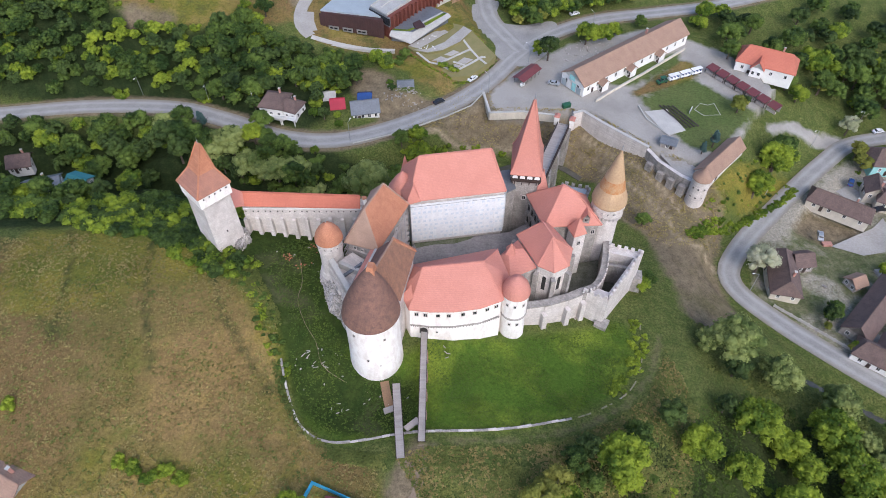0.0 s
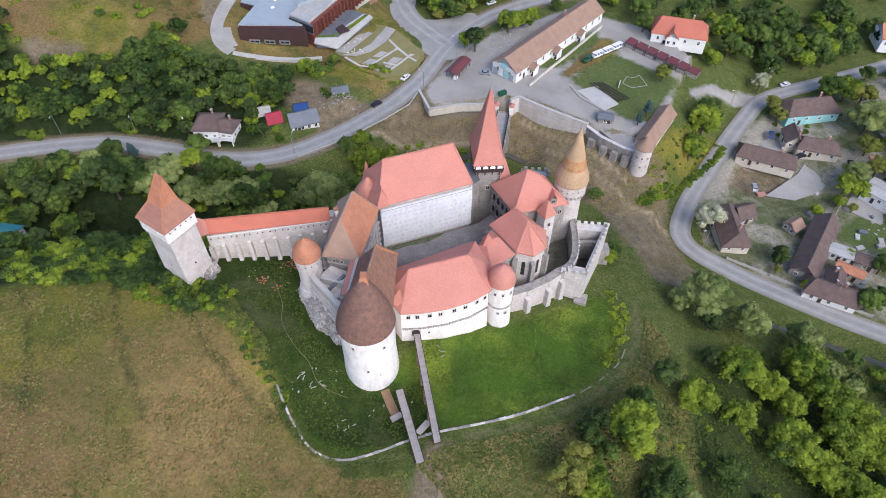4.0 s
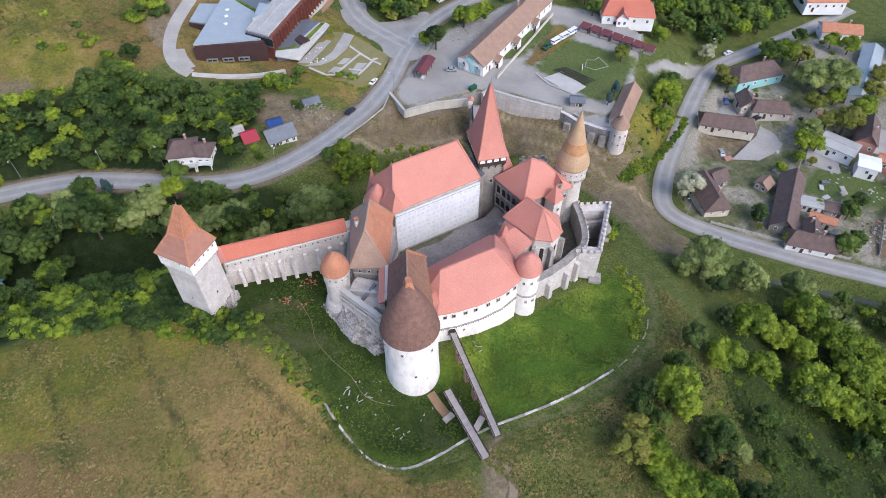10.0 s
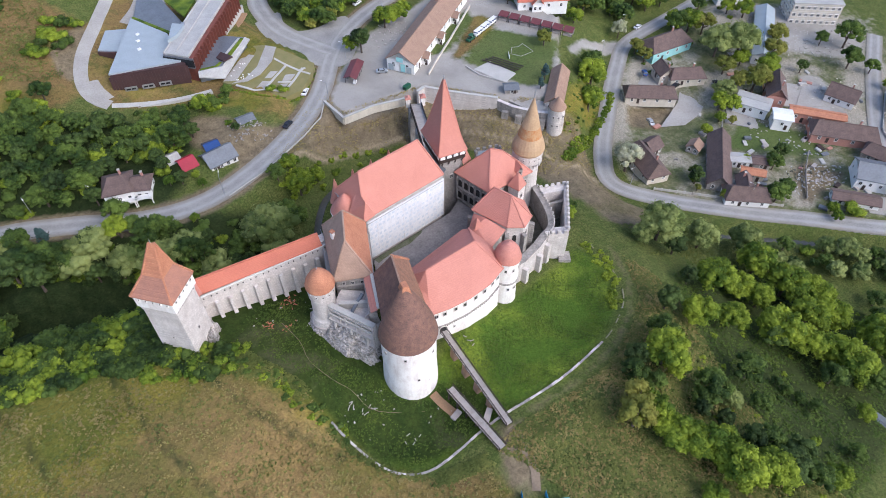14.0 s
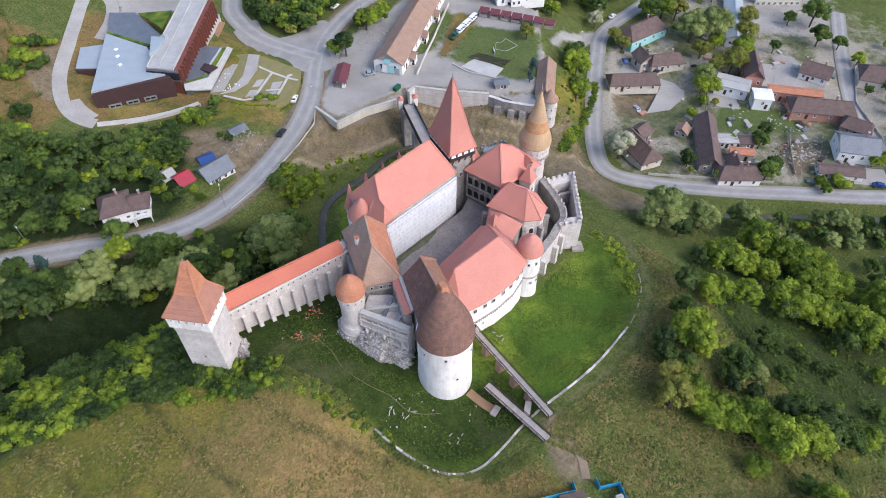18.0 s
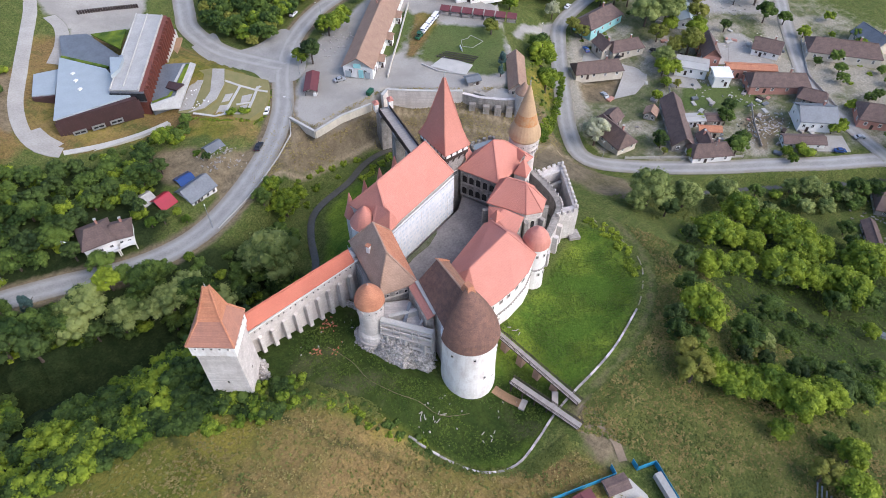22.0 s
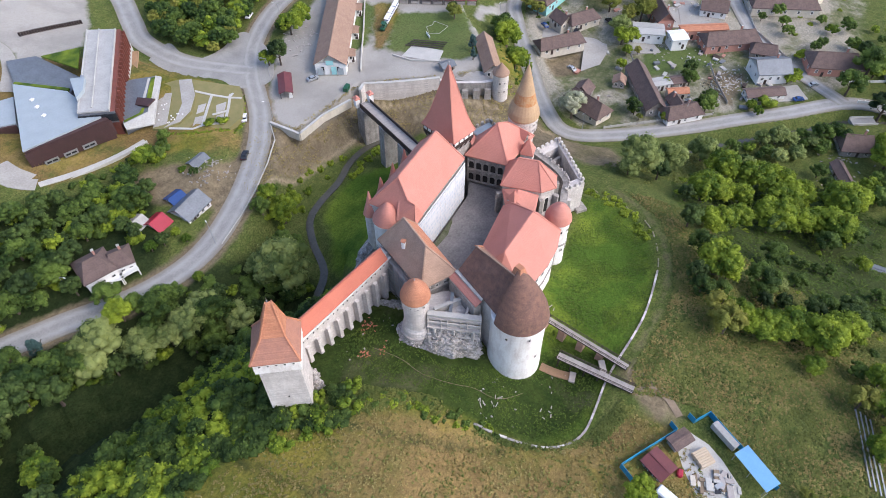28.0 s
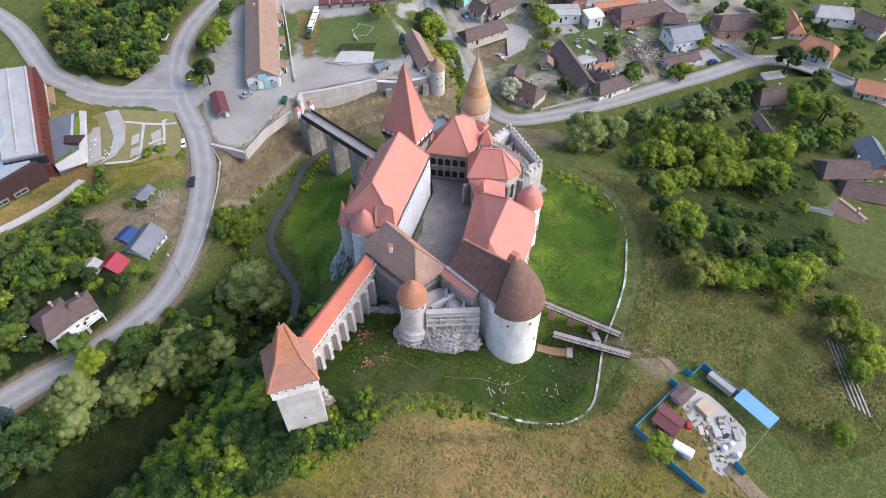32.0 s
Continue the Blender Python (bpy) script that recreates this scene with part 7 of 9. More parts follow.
house("workshop", "long workshop with pale blue-grey sheet roof", (209.4, 71.4), (177.6, 45.4), 7.4, TG, -24.6, -22.8, WHITE, ROOF_LIGHTBLUE, 0, 8, False, group="village houses", category="workshop")
blk = thing("concrete_block", "three-storey pale concrete building with rows of windows", "building", (226, 60.6, TG), -36)
part("wall", prism(rect(0, 0, 21, 14, 0), -1.5, 10.4), CREAM, blk)
part("roof", prism(rect(0, 0, 21.6, 14.6, 0), 10.4, 10.8), ROOF_PALE, blk)
for lev in range(3):
    part("string_course", prism(rect(0, 0, 21.3, 14.3, 0), 3.1 + lev * 3.3, 3.4 + lev * 3.3), CONCRETE, blk)
    for k in range(8):
        window(blk, (-9.2 + k * 2.62, -7.03, 1.9 + lev * 3.3), -90, 1.5, 1.5, WHITE)
    for k in range(5):
        window(blk, (-10.53, -5.6 + k * 2.8, 1.9 + lev * 3.3), 180, 1.5, 1.5, WHITE)
# west of the road
house("house", "white two-storey villa with worn brown hipped roof", (-69.2, 85.3), (-66.4, 84.7), 9, -13.4, -7.7, -4.9, WHITE, TILE_DARK, 2.7, 3, group="roadside houses")
house("house_wing", "white villa wing with brown hipped roof", (-63.2, 83.4), (-60.8, 82.4), 6.6, -13.4, -8.4, -6.2, WHITE, TILE_DARK, 1.9, 3, group="roadside houses")
for k, (x, y, z) in enumerate(((-67.4, 79.2, -10.6), (-62.6, 78.4, -10.6))):
    bal = thing("balcony", "white balcony with a railing on the villa's front", "balcony", (x, y, z), -11, "villa balconies")
    part("slab", box((0, 0, 0), (6.4 - k * 1.6, 2.0, 0.25)), WHITE, bal)
    part("rail", box((0, -0.95, 1.0), (6.4 - k * 1.6, 0.1, 0.12)), WHITE, bal)
    for q in range(9):
        part("baluster", box((-2.4 + q * 0.6, -0.95, 0.5), (0.12, 0.1, 1.0)), WHITE, bal)
    for q in (-2.2, 2.2):
        part("post", box((q, -0.8, -1.5), (0.3, 0.3, 3.0)), WHITE, bal)
house("house", "small cottage with bright crimson sheet roof", (-49.0, 86.5), (-44.6, 87.2), 6, -13.4, -10.6, -8.6, STONE_GREY, RED_BRIGHT, 0, 2, False, group="roadside houses")
house("house", "white cottage with blue-grey metal roof", (-41.6, 84.0), (-32.6, 85.6), 7.4, -13.4, -10.4, -7.8, WHITE, ROOF_GREY, 0, 4, False, group="roadside houses")
house("shed", "grey-roofed lean-to behind the crimson cottage", (-52.0, 91.2), (-48.4, 91.8), 5, -13, -10.6, -9.2, STONE_GREY, ROOF_PALE, 0, 1, False, group="roadside houses")
house("shed", "shed with dark blue roof behind the cottage", (-39.6, 90.4), (-35.4, 90.6), 4.5, -12.8, -10.2, -9, STONE_GREY, CAR_BLUE, 0, 1, False, group="roadside houses")
house("hut", "small white hut with dark grey roof on the slope", (-26.0, 97.3), (-20.8, 97.7), 4.6, -12.4, -9.9, -8.7, WHITE, ROOF_GREY, 0, 1, False, group="roadside houses")
house("house", "house with orange tiled roof at the meadow's edge", (-100, -50.6), (-90, -55.2), 9, 3.0, 5.0, 8.2, WHITE, TILE_MIX, 0, 3, group="roadside houses")

house("house", "valley house with worn brown gabled roof", (-157, 66), (-150, 67.6), 7, -22, -19.2, -16.8, WHITE, TILE_DARK, 0, 3, group="valley houses")
house("house", "valley house with dark grey sheet roof", (-142, 43.4), (-129, 47.6), 6.4, -13.5, -10.6, -8.6, STONE_GREY, ROOF_GREY, 0, 4, group="valley houses")
house("shed", "valley shed with teal sheet roof", (-128.6, 52), (-122.4, 49.8), 5.2, -16, -13.2, -12, WOOD, TEAL, 0, 2, False, group="valley houses")

# garden walls and fences of the village
def picket(line, z, label, m=CONCRETE, gap=2.4, h=1.3):
    f = thing("garden_fence", label, "fence", group="garden fences")
    for a, b in zip(line[:-1], line[1:]):
        a, b = Vector(a), Vector(b)
        n = max(1, int((b - a).length / gap))
        for i in range(n + 1):
            p = a + (b - a) * (i / n)
            part("post", box((p.x, p.y, z + h / 2), (0.3, 0.3, h)), m, f)
        part("panel", beam((a.x, a.y, z + h * 0.45), (b.x, b.y, z + h * 0.45), 0.1, h * 0.8), m, f)


picket([(88.5, 12.8), (98, 4.2), (111, -8.0), (120, -15.8)], TG, "pale concrete garden fence along the lane")
picket([(160.5, -57), (166.4, -68), (163.6, -86), (157, -104)], TG, "white concrete post fence along the side street", WHITE)
picket([(117.6, 8), (131, 22), (140, 30)], TG, "dark timber garden fence", WOOD)
picket([(130, -17.5), (141, -8), (150, -2)], TG, "grey plank fence between gardens", WOOD)
picket([(170.5, -50), (180, -62), (190, -66)], TG, "white concrete post fence at the corner", WHITE)
picket([(172, -26), (184, -8), (206, 6)], TG, "grey concrete wall along the side street")
# clutter of building material in the yards
crg = random.Random(21)
for k in range(70):
    x, y = crg.choice([(138, 12), (150, -10), (142, -24), (160, 0), (128, 30), (158, 40), (185, 30), (120, -4), (170, 50), (196, 16)])
    x, y = x + crg.gauss(0, 7), y + crg.gauss(0, 6)
    if line_distance(np.array([x]), np.array([y]), S_LANE)[0] < 5:
        continue
    s = crg.uniform(0.5, 1.8)
    h = crg.uniform(0.3, 1.0)
    tagged(part("crate", box((x, y, gz(x, y) + h / 2), (s * 1.8, s, h), crg.uniform(0, 180), None, 0.06), crg.choice([WOOD, CONCRETE, PINK, STONE_GREY, ROOF_GREY, WOOD_DARK])), "boxy load of building material in a yard", "crate", "yard clutter")
for x, y, w, l, rz in ((134, 62, 10, 9, 30), (116, 0, 4, 10, 45), (147, 26, 12, 12, 40), (176, 22, 16, 20, 45), (150, -34, 12, 9, -45)):
    tagged(part("paved_yard", prism(rect(x, y, w, l, rz), TG - 1.5, gz(x, y) + 0.1 + 0.004 * w), PAVING), "grey gravelled yard between houses", "yard", kind="structure")
for q in ([(141, 53), (148, 44), (135, 36), (125, 34), (116, 38), (133, 46)], [(186, 29), (195, 20), (182, 10), (169, 19)]):
    tagged(part("paved_yard", prism(q, TG - 1.5, gz(*q[2]) + 0.17), PAVING), "grey gravelled turning place between houses", "yard", kind="structure")
def rubble(label, cx, cy, rx, ry, n, material, seed, big=0.5):
    """Broken bits too many to count, strewn over a yard."""
    rg = random.Random(seed)
    bm = bmesh.new()
    for _ in range(n):
        x, y = cx + rg.gauss(0, rx), cy + rg.gauss(0, ry)
        a, b, c = rg.uniform(0.15, big * 2.4), rg.uniform(0.12, big), rg.uniform(0.1, big * 0.9)
        box((x, y, gz(x, y) + c * 0.4), (a, b, c), rg.uniform(0, 180), bm)
    tagged(part("rubble", bm, material), label, "rubble", kind="stuff")


for k, (x, y, rx, ry, n, m, text) in enumerate(((141, -12, 5, 3.5, 90, CONCRETE, "pale broken concrete and boards in the yard"), (146, -14, 4, 4, 60, WOOD, "grey boards and beams heaped in the yard"), (140, -8, 4, 3, 40, ROCK_DARK, "dark scrap in the yard"),
        (164, 8, 4, 4, 60, CREAM, "pale rubble beside the ruined walls"), (150, 20, 4, 3, 45, WOOD, "loose boards behind the pale shed"), (151, 4, 4, 4, 30, CONCRETE, "pale rubble on the village green"),
        (206, 48, 8, 7, 90, CONCRETE, "pale rubble across the large yard"), (222, 36, 9, 6, 70, STONE_GREY, "grey rubble across the large yard"), (188, 18, 5, 5, 40, CREAM, "building material on the paved court"), (162, -22, 3, 5, 50, CONCRETE, "pale rubble beside the junction"),
        (128, -60, 5, 4, 60, STONE_GREY, "scrap round the canal house"), (113, -66, 5, 4, 50, WOOD, "scrap and boards beside the shed"), (46, 122, 6, 3, 60, WOOD, "boards and scrap behind the long building"), (-24, 91, 4, 2.6, 60, STONE_GREY, "grey slabs and boards beside the cottage yard"))):
    rubble(text, x, y, rx, ry, n, m, 60 + k)
# little bridge over the canal
cb = thing("canal_bridge", "short concrete road bridge with side walls over the canal", "bridge")
part("deck", prism(rect(150, -62, 4, 9, 40), -30.2, -28.85), ASPHALT, cb)
for s in (-2.0, 2.0):
    p = Vector((150, -62)) + Vector((math.cos(radians(40)), math.sin(radians(40)))) * s
    part("parapet", prism(rect(p.x, p.y, 0.25, 9, 40), -29, -28.1), CONCRETE, cb)
strip("water", CANAL, 1.1, None, WATER, "narrow dark canal beside the lane", "water", rise=-0.1)

# ---- modern visitor building on the hill ----
MG = -7.4
vb = thing("visitor_building", "modern building with rust-red facade panels and pale roofs", "building")
low = [(-56.7, 131.0), (-32.6, 124.6), (-32.1, 146.3), (-41.3, 163.5)]
part("wall", prism(low, MG - 3, -1.0), CLAD_DARK, vb)
part("low_roof", prism([(-56.9, 131.4), (-33.6, 126.6), (-32.6, 146.3), (-41.3, 163.7)], -1.0, -0.45), ROOF_LIGHTBLUE, vb)
part("block_wall", prism([(-9.4, 169.4), (-37.6, 132.0), (-30.0, 124.2), (-1.6, 161.0)], MG - 3, 0.6), CLADDING, vb)
part("block_roof", prism([(-9.6, 169.4), (-37.8, 132.0), (-31.0, 125.0), (-2.8, 161.6)], 0.6, 1.1), ROOF_PALE, vb)
part("glazed_corner", prism([(-38.0, 131.6), (-30.2, 123.8), (-28.8, 126.0), (-36.4, 133.8)], -3.4, 0.5), ROOF_GREY, vb)
part("glazing", prism([(-38.3, 131.5), (-30.2, 123.4), (-29.9, 123.9), (-37.8, 132.0)], -2.6, 0.0), GLASS, vb)
part("side_wing", prism([(-51.3, 163.1), (-43.9, 160.1), (-50.6, 147.1), (-56.6, 151.2)][::-1], MG - 2, -2.2), ROOF_LIGHTBLUE, vb)
part("side_wing_wall", prism([(-51.0, 162.6), (-44.6, 159.8), (-51.0, 146.6), (-56.9, 150.6)][::-1], MG - 2, -2.6), CLAD_DARK, vb)
part("dark_deck", prism([(-35.4, 178.5), (-41.5, 161.3), (-32.3, 145.5), (-25.4, 150.9), (-27.6, 173.0)], MG - 2, -1.2), ROOF_GREY, vb)
part("green_roof", prism([(-41.2, 163.6), (-32.2, 146.6), (-31.2, 147.2), (-40.2, 164.4)], -1.2, -0.5), LEAF_BRIGHT, vb)
part("grass_roof", slab([(-27.0, 170.5, -0.5), (-16.8, 162.4, 0.8), (-24.2, 152.3, 0.8)], [(0, 1, 2)], 0.5), LEAF_BRIGHT, vb, "planted green roof")
part("terrace_roof", prism([(-29.6, 123.2), (-21.3, 122.0), (-8.0, 135.5), (-14.6, 140.7), (-17.5, 140.5)], MG - 2, -4.2), ROOF_GREY, vb)
part("terrace_edge", slab([(-8.0, 135.5, -4.0), (-6.8, 134.0, -4.5), (-22.2, 119.2, -7.2), (-21.3, 122.0, -4.2), (-29.6, 123.2, -4.2), (-30.2, 121.4, -5.2)], [(0, 3, 2, 1), (3, 4, 5, 2)], 0.4), ROOF_PALE, vb, "sloping pale concrete edge")
part("green_roof", prism([(-17.2, 128.0), (-16.6, 126.4), (-8.6, 134.9), (-9.6, 135.6)], -4.2, -4.0), LEAF_BRIGHT, vb)
part("green_roof", prism([(-29.0, 123.4), (-22.6, 122.6), (-20.7, 124.4), (-21.4, 124.8), (-23.4, 123.4), (-28.6, 124.2)], -4.2, -4.0), LEAF_BRIGHT, vb)
part("roof_line", prism([(-18.4, 128.6), (-17.6, 128.2), (-9.9, 135.9), (-10.4, 136.4)], -4.2, -4.08), CONCRETE, vb)
part("skylight", slab([(-21.6, 128.0, -4.0), (-18.9, 130.6, -4.0), (-16.6, 123.6, -2.7), (-20.2, 122.8, -2.9)], [(3, 2, 1, 0)], 0.5), CLAD_DARK, vb)
part("plant_room", prism([(-34.4, 136.6), (-30.6, 138.6), (-26.4, 144.0), (-29.8, 147.0)], 0.9, 2.4), ROOF_LIGHTBLUE, vb)
for a, b in (((-6.6, 166.0), (-33.6, 130.4)), ((-9.4, 169.0), (-37.4, 132.0)), ((-3.1, 161.6), (-31.0, 125.4))):
    part("parapet", beam((*a, 1.25), (*b, 1.25), 0.35, 0.35), CONCRETE, vb)
part("street_planter", prism([(-13.6, 147.4), (-12.6, 146.4), (-0.4, 162.3), (-1.2, 163.6)], MG - 3, -6.6), LEAF_BRIGHT, vb, "planted green strip along the facade")
part("street_planter_wall", prism([(-12.5, 146.3), (-12.0, 145.9), (0.2, 161.9), (-0.3, 162.3)], MG - 4, -6.2), CONCRETE, vb)
f0 = None
for k in range(26):                                   # upright facade panels
    f = (k + 0.5) / 26
    x, y = -57.4 + 25.2 * f, 130.4 - 6.6 * f
    m = pose(x, y, -4.0, 0, 0, -14.7)
    if f0 is None:
        f0 = part("facade_panel", box((0, 0, 0), (0.86, 0.14, 5.6)), CLAD_DARK, vb); f0.matrix_basis = m
    else:
        again("facade_panel", f0, m, vb)
f1 = None
for k in range(20):                                   # brise-soleil on the street side
    f = (k + 0.5) / 20
    x, y = -30.0 + 28.4 * f + 0.3, 124.2 + 36.8 * f - 0.3
    m = pose(x, y, -3.0, 0, 0, 52.4)
    if f1 is None:
        f1 = part("fin", box((0, -0.3, 0), (0.35, 1.0, 7.0)), CLADDING, vb); f1.matrix_basis = m
    else:
        again("fin", f1, m, vb)
for x, y in ((-44, 141), (-43, 146.5), (-42, 151)):
    part("roof_light", box((x, y, -0.3), (1.3, 1.0, 0.5), 20, None, 0.06), WHITE, vb)
for k in range(5):
    part("roof_unit", box((-31.8 + k * 1.3, 139.0 + k * 1.6, 1.6), (1.6, 1.2, 1.1), 54, None, 0.05), STEEL, vb)
for x, y in ((-52, 128.6), (-46.5, 127.2), (-41, 125.8)):
    window(vb, (x, y - 0.3, -6.3), -105, 3.6, 1.2, STEEL)
# forecourt, paths and parking
strip("road", [(-28, 226), (-35.1, 203.7), (-42.4, 188.8), (-52.8, 169.6), (-61.9, 151.8), (-65.6, 137.5), (-64.6, 128.4), (-60.4, 123.4)], 2.2, None, PAVING, "pale concrete service road round the modern building", "road", rise=0.06)
strip("road", [(-63, 137), (-62.2, 131), (-60.4, 126)], 2.4, None, PAVING, "pale concrete apron at the service road's end", "road", rise=0.1)
strip("road", [(-32.7, 194), (-32.1, 188.9), (-33.2, 182.8), (-37.4, 174.4), (-43.6, 166.6)], 2.2, None, PAVING, "curved pale concrete ramp behind the modern building", "road", rise=0.12)
strip("road", [(-60.0, 123.0), (-50, 120.2), (-37.5, 117.6), (-28.1, 116.8)], 1.0, None, CONCRETE, "pale footpath below the modern building", "path", rise=0.08)
tagged(part("forecourt_bed", prism([(-23.4, 119.0), (-21, 116), (-15.7, 114.6), (-9.9, 116.3), (-3.4, 122.2), (1.6, 130.2), (-1.8, 133.6), (-8, 136.5), (-10.6, 132.6)], -12, -8.44), DRYLAWN), "dry yellowed grass between the forecourt's paved strips", "lawn", kind="structure")
tagged(part("forecourt", prism([(-22.9, 119.4), (-19.0, 117.4), (-7.8, 129.1), (-10.6, 132.0)], -12, -8.3), PAVING), "pale paved strip beside the modern building", "forecourt", kind="structure")
tagged(part("forecourt", prism([(-9.4, 121.8), (-15.9, 117.0), (-20.8, 116.6), (-15.7, 115.0), (-10.1, 116.6), (-3.6, 122.2), (1.2, 130.0), (-1.8, 133.0)], -12, -8.3), PAVING), "curved paved walk beside the garden", "forecourt", kind="structure")
rack = thing("planter_row", "row of dark upright slats along the car park", "fence")
for k in range(24):
    x, y = -23 + k * 0.95, 192.7 - k * 0.02
    part("slat", box((x, y, gz(x, y) + 0.7), (0.5, 0.8, 1.5), 15), WOOD_DARK, rack)
park = tagged(thing("garden_terrace", "sloping garden with pale paths, gravel slabs and dry lawn", "garden"), kind="structure")


def garden_z(x, y, up=0.0):
    return (x, y, up - 8.65 - 0.06 * (x + 20) + 0.08 * (y - 115.8))


PK = [(-3.0, 123.6), (-9.4, 118.0), (-15.2, 116.0), (-20.1, 115.9), (-15.4, 109.1), (-6.8, 102.2), (-0.1, 103.6), (6.7, 110.6), (10.2, 116.1), (7.6, 120.0), (1.5, 130.3)]
part("lawn_bed", slab([garden_z(x, y) for x, y in PK], [tuple(range(len(PK)))], 3.0), DRYLAWN, park)
for line in ([(-2.2, 124.8), (0.5, 119.0), (3.4, 114.1), (6.0, 114.8)], [(0.5, 119.0), (-5.1, 114.6), (-12.0, 109.0)], [(5.1, 115.1), (0.2, 110.4), (-5.9, 105.2)], [(-6.1, 111.0), (-1.7, 109.2)], [(-19.8, 115.4), (-14.9, 109.9), (-11.5, 109.0), (-5.9, 105.2)], [(3.4, 114.1), (6.2, 110.8)]):
    for a, b in zip(line[:-1], line[1:]):
        part("garden_path", beam(garden_z(*a, 0.04), garden_z(*b, 0.04), 0.85, 0.24), CONCRETE, park)
for q in ([(-9.5, 114.9), (-6.9, 114.3), (-3.6, 116.9), (-6.0, 117.9)], [(-14.4, 110.8), (-12.0, 109.8), (-8.1, 112.6), (-10.7, 113.8)], [(-4.7, 110.8), (-1.6, 110.1), (1.5, 112.9), (-2.0, 113.9)], [(-8.5, 106.9), (-6.1, 105.9), (-2.9, 109.0), (-5.5, 109.7)]):
    part("gravel_bed", slab([garden_z(x, y, 0.05) for x, y in q], [(0, 1, 2, 3)], 0.3), PAVING, park)
prg = random.Random(4)
for k in range(16):
    x, y = prg.uniform(-20, -12), 116 + prg.uniform(0, 12)
    tagged(part("ground_light", box((x, y, -8.15), (0.35, 0.35, 0.3)), WHITE), "small white bollard light on the forecourt", "bollard", "forecourt bollards")
low_wall("hill_wall", "long pale retaining wall below the modern building", [(-59.5, 121.4), (-49.8, 118.8), (-37.5, 116.2), (-28.1, 115.4)], -8.6, 0.5, 0.5, CONCRETE, None, 3)
tagged(part("orange_box", box((-5, 155, gz(-5, 155) - 0.1), (4, 13, 0.8), -38, None, 0.1), EARTH_ORANGE), "ochre earth bed beside the road", "earth bed", kind="structure")

# ---- fenced yard south of the castle ----
def blue_fence(line, z, label):
    f = thing("sheet_fence", label, "fence", group="blue sheet fences")
    for a, b in zip(line[:-1], line[1:]):
        a, b = Vector(a), Vector(b)
        n = max(1, round((b - a).length / 1.9))
        ang = math.degrees(math.atan2((b - a).y, (b - a).x))
        for i in range(n):
            p = a + (b - a) * ((i + 0.5) / n)
            zz_ = gz(p.x, p.y)
            part("panel", box((p.x, p.y, zz_ + 1.0), ((b - a).length / n - 0.05, 0.08, 2.0), ang), BLUE_SHEET, f)
            part("post", beam((*(a + (b - a) * (i / n)), zz_ - 0.2), (*(a + (b - a) * (i / n)), zz_ + 2.1), 0.09), STEEL, f)


blue_fence([(-16.5, -58.7), (-17.1, -60.4), (-13.3, -62.1), (-16.9, -71.1), (-20.4, -79.4)], -1, "bright blue corrugated sheet fence")
blue_fence([(-20.8, -56.4), (-21.6, -58.2)], -1, "bright blue corrugated sheet fence by the gate")
blue_fence([(-21.6, -58.2), (-28.6, -55.3), (-35.8, -52.4), (-37.1, -55.6)], -1, "bright blue corrugated sheet fence")
blue_fence([(-39.9, -61.0), (-42.4, -68.6)], -1, "bright blue corrugated sheet fence")
blue_fence([(-33.3, -72.9), (-34.6, -75.2)], -1, "bright blue corrugated sheet fence at the track")
tagged(part("yard_floor", prism([(-19.7, -60.4), (-19.9, -64.9), (-21.4, -68.4), (-24.6, -73.6), (-28.4, -74.6), (-33.4, -73.4), (-36.4, -76), (-39.4, -70), (-37.6, -65.4), (-35.4, -59.4), (-33, -55.4), (-24.3, -58.4)], -4, gz(-27, -66) + 0.16), CONCRETE), "pale concrete yard with scattered materials", "yard", kind="structure")
YZ = gz(-27, -66) + 0.16
house("site_office", "low site hut with dark red roof and white stripe", (-30.5, -56.2), (-31.8, -60.6), 4.0, YZ, YZ + 2.5, YZ + 3.0, WHITE, RED_SHEET, 0, 2, False)
house("site_shed", "brown-roofed tool shed beside the fence", (-21.6, -60.4), (-25.4, -58.8), 2.4, YZ, YZ + 2.2, YZ + 2.5, WOOD, TILE_DARK, 0, 1, False)
bs = thing("open_shelter", "open shelter with a long pale blue sheet roof", "shelter", (-20.3, -74.2, YZ), -115)
part("roof", slab([(-4.4, -1.7, 2.5), (4.4, -1.7, 2.5), (4.4, 1.7, 3.0), (-4.4, 1.7, 3.0)], [(0, 1, 2, 3)], 0.1), BLUE_PALE, bs)
for x in (-4.1, 0, 4.1):
    for y in (-1.5, 1.5):
        part("post", beam((x, y, -0.2), (x, y, 2.6), 0.14), STEEL, bs)
ct = thing("stacked_pipes_container", "long grey container along the blue fence", "container", (-16.6, -66.6, YZ), -112)
part("body", box((0, 0, 0.9), (6.2, 1.5, 1.8), 0, None, 0.06), ROOF_PALE, ct)
for k in range(6):
    part("rib", box((-2.6 + k * 1.05, 0, 0.95), (0.1, 1.6, 1.7)), STEEL, ct)
cv = thing("caravan", "white caravan with rounded edges", "caravan", (-35.6, -62.6, YZ), -98)
part("body", box((0, 0, 1.2), (4.6, 2.1, 2.0), 0, None, 0.25), CAR_WHITE, cv)
window(cv, (0, -1.06, 1.5), -90, 1.2, 0.6, STEEL)
for x in (-0.5, 0.5):
    w = part("wheel", lathe([(0.3, -0.1), (0.32, 0.1)], (0, 0), 10), RUBBER, cv); w.matrix_basis = pose(x, -1.0, 0.3, 90, 0, 0)
yrg = random.Random(31)
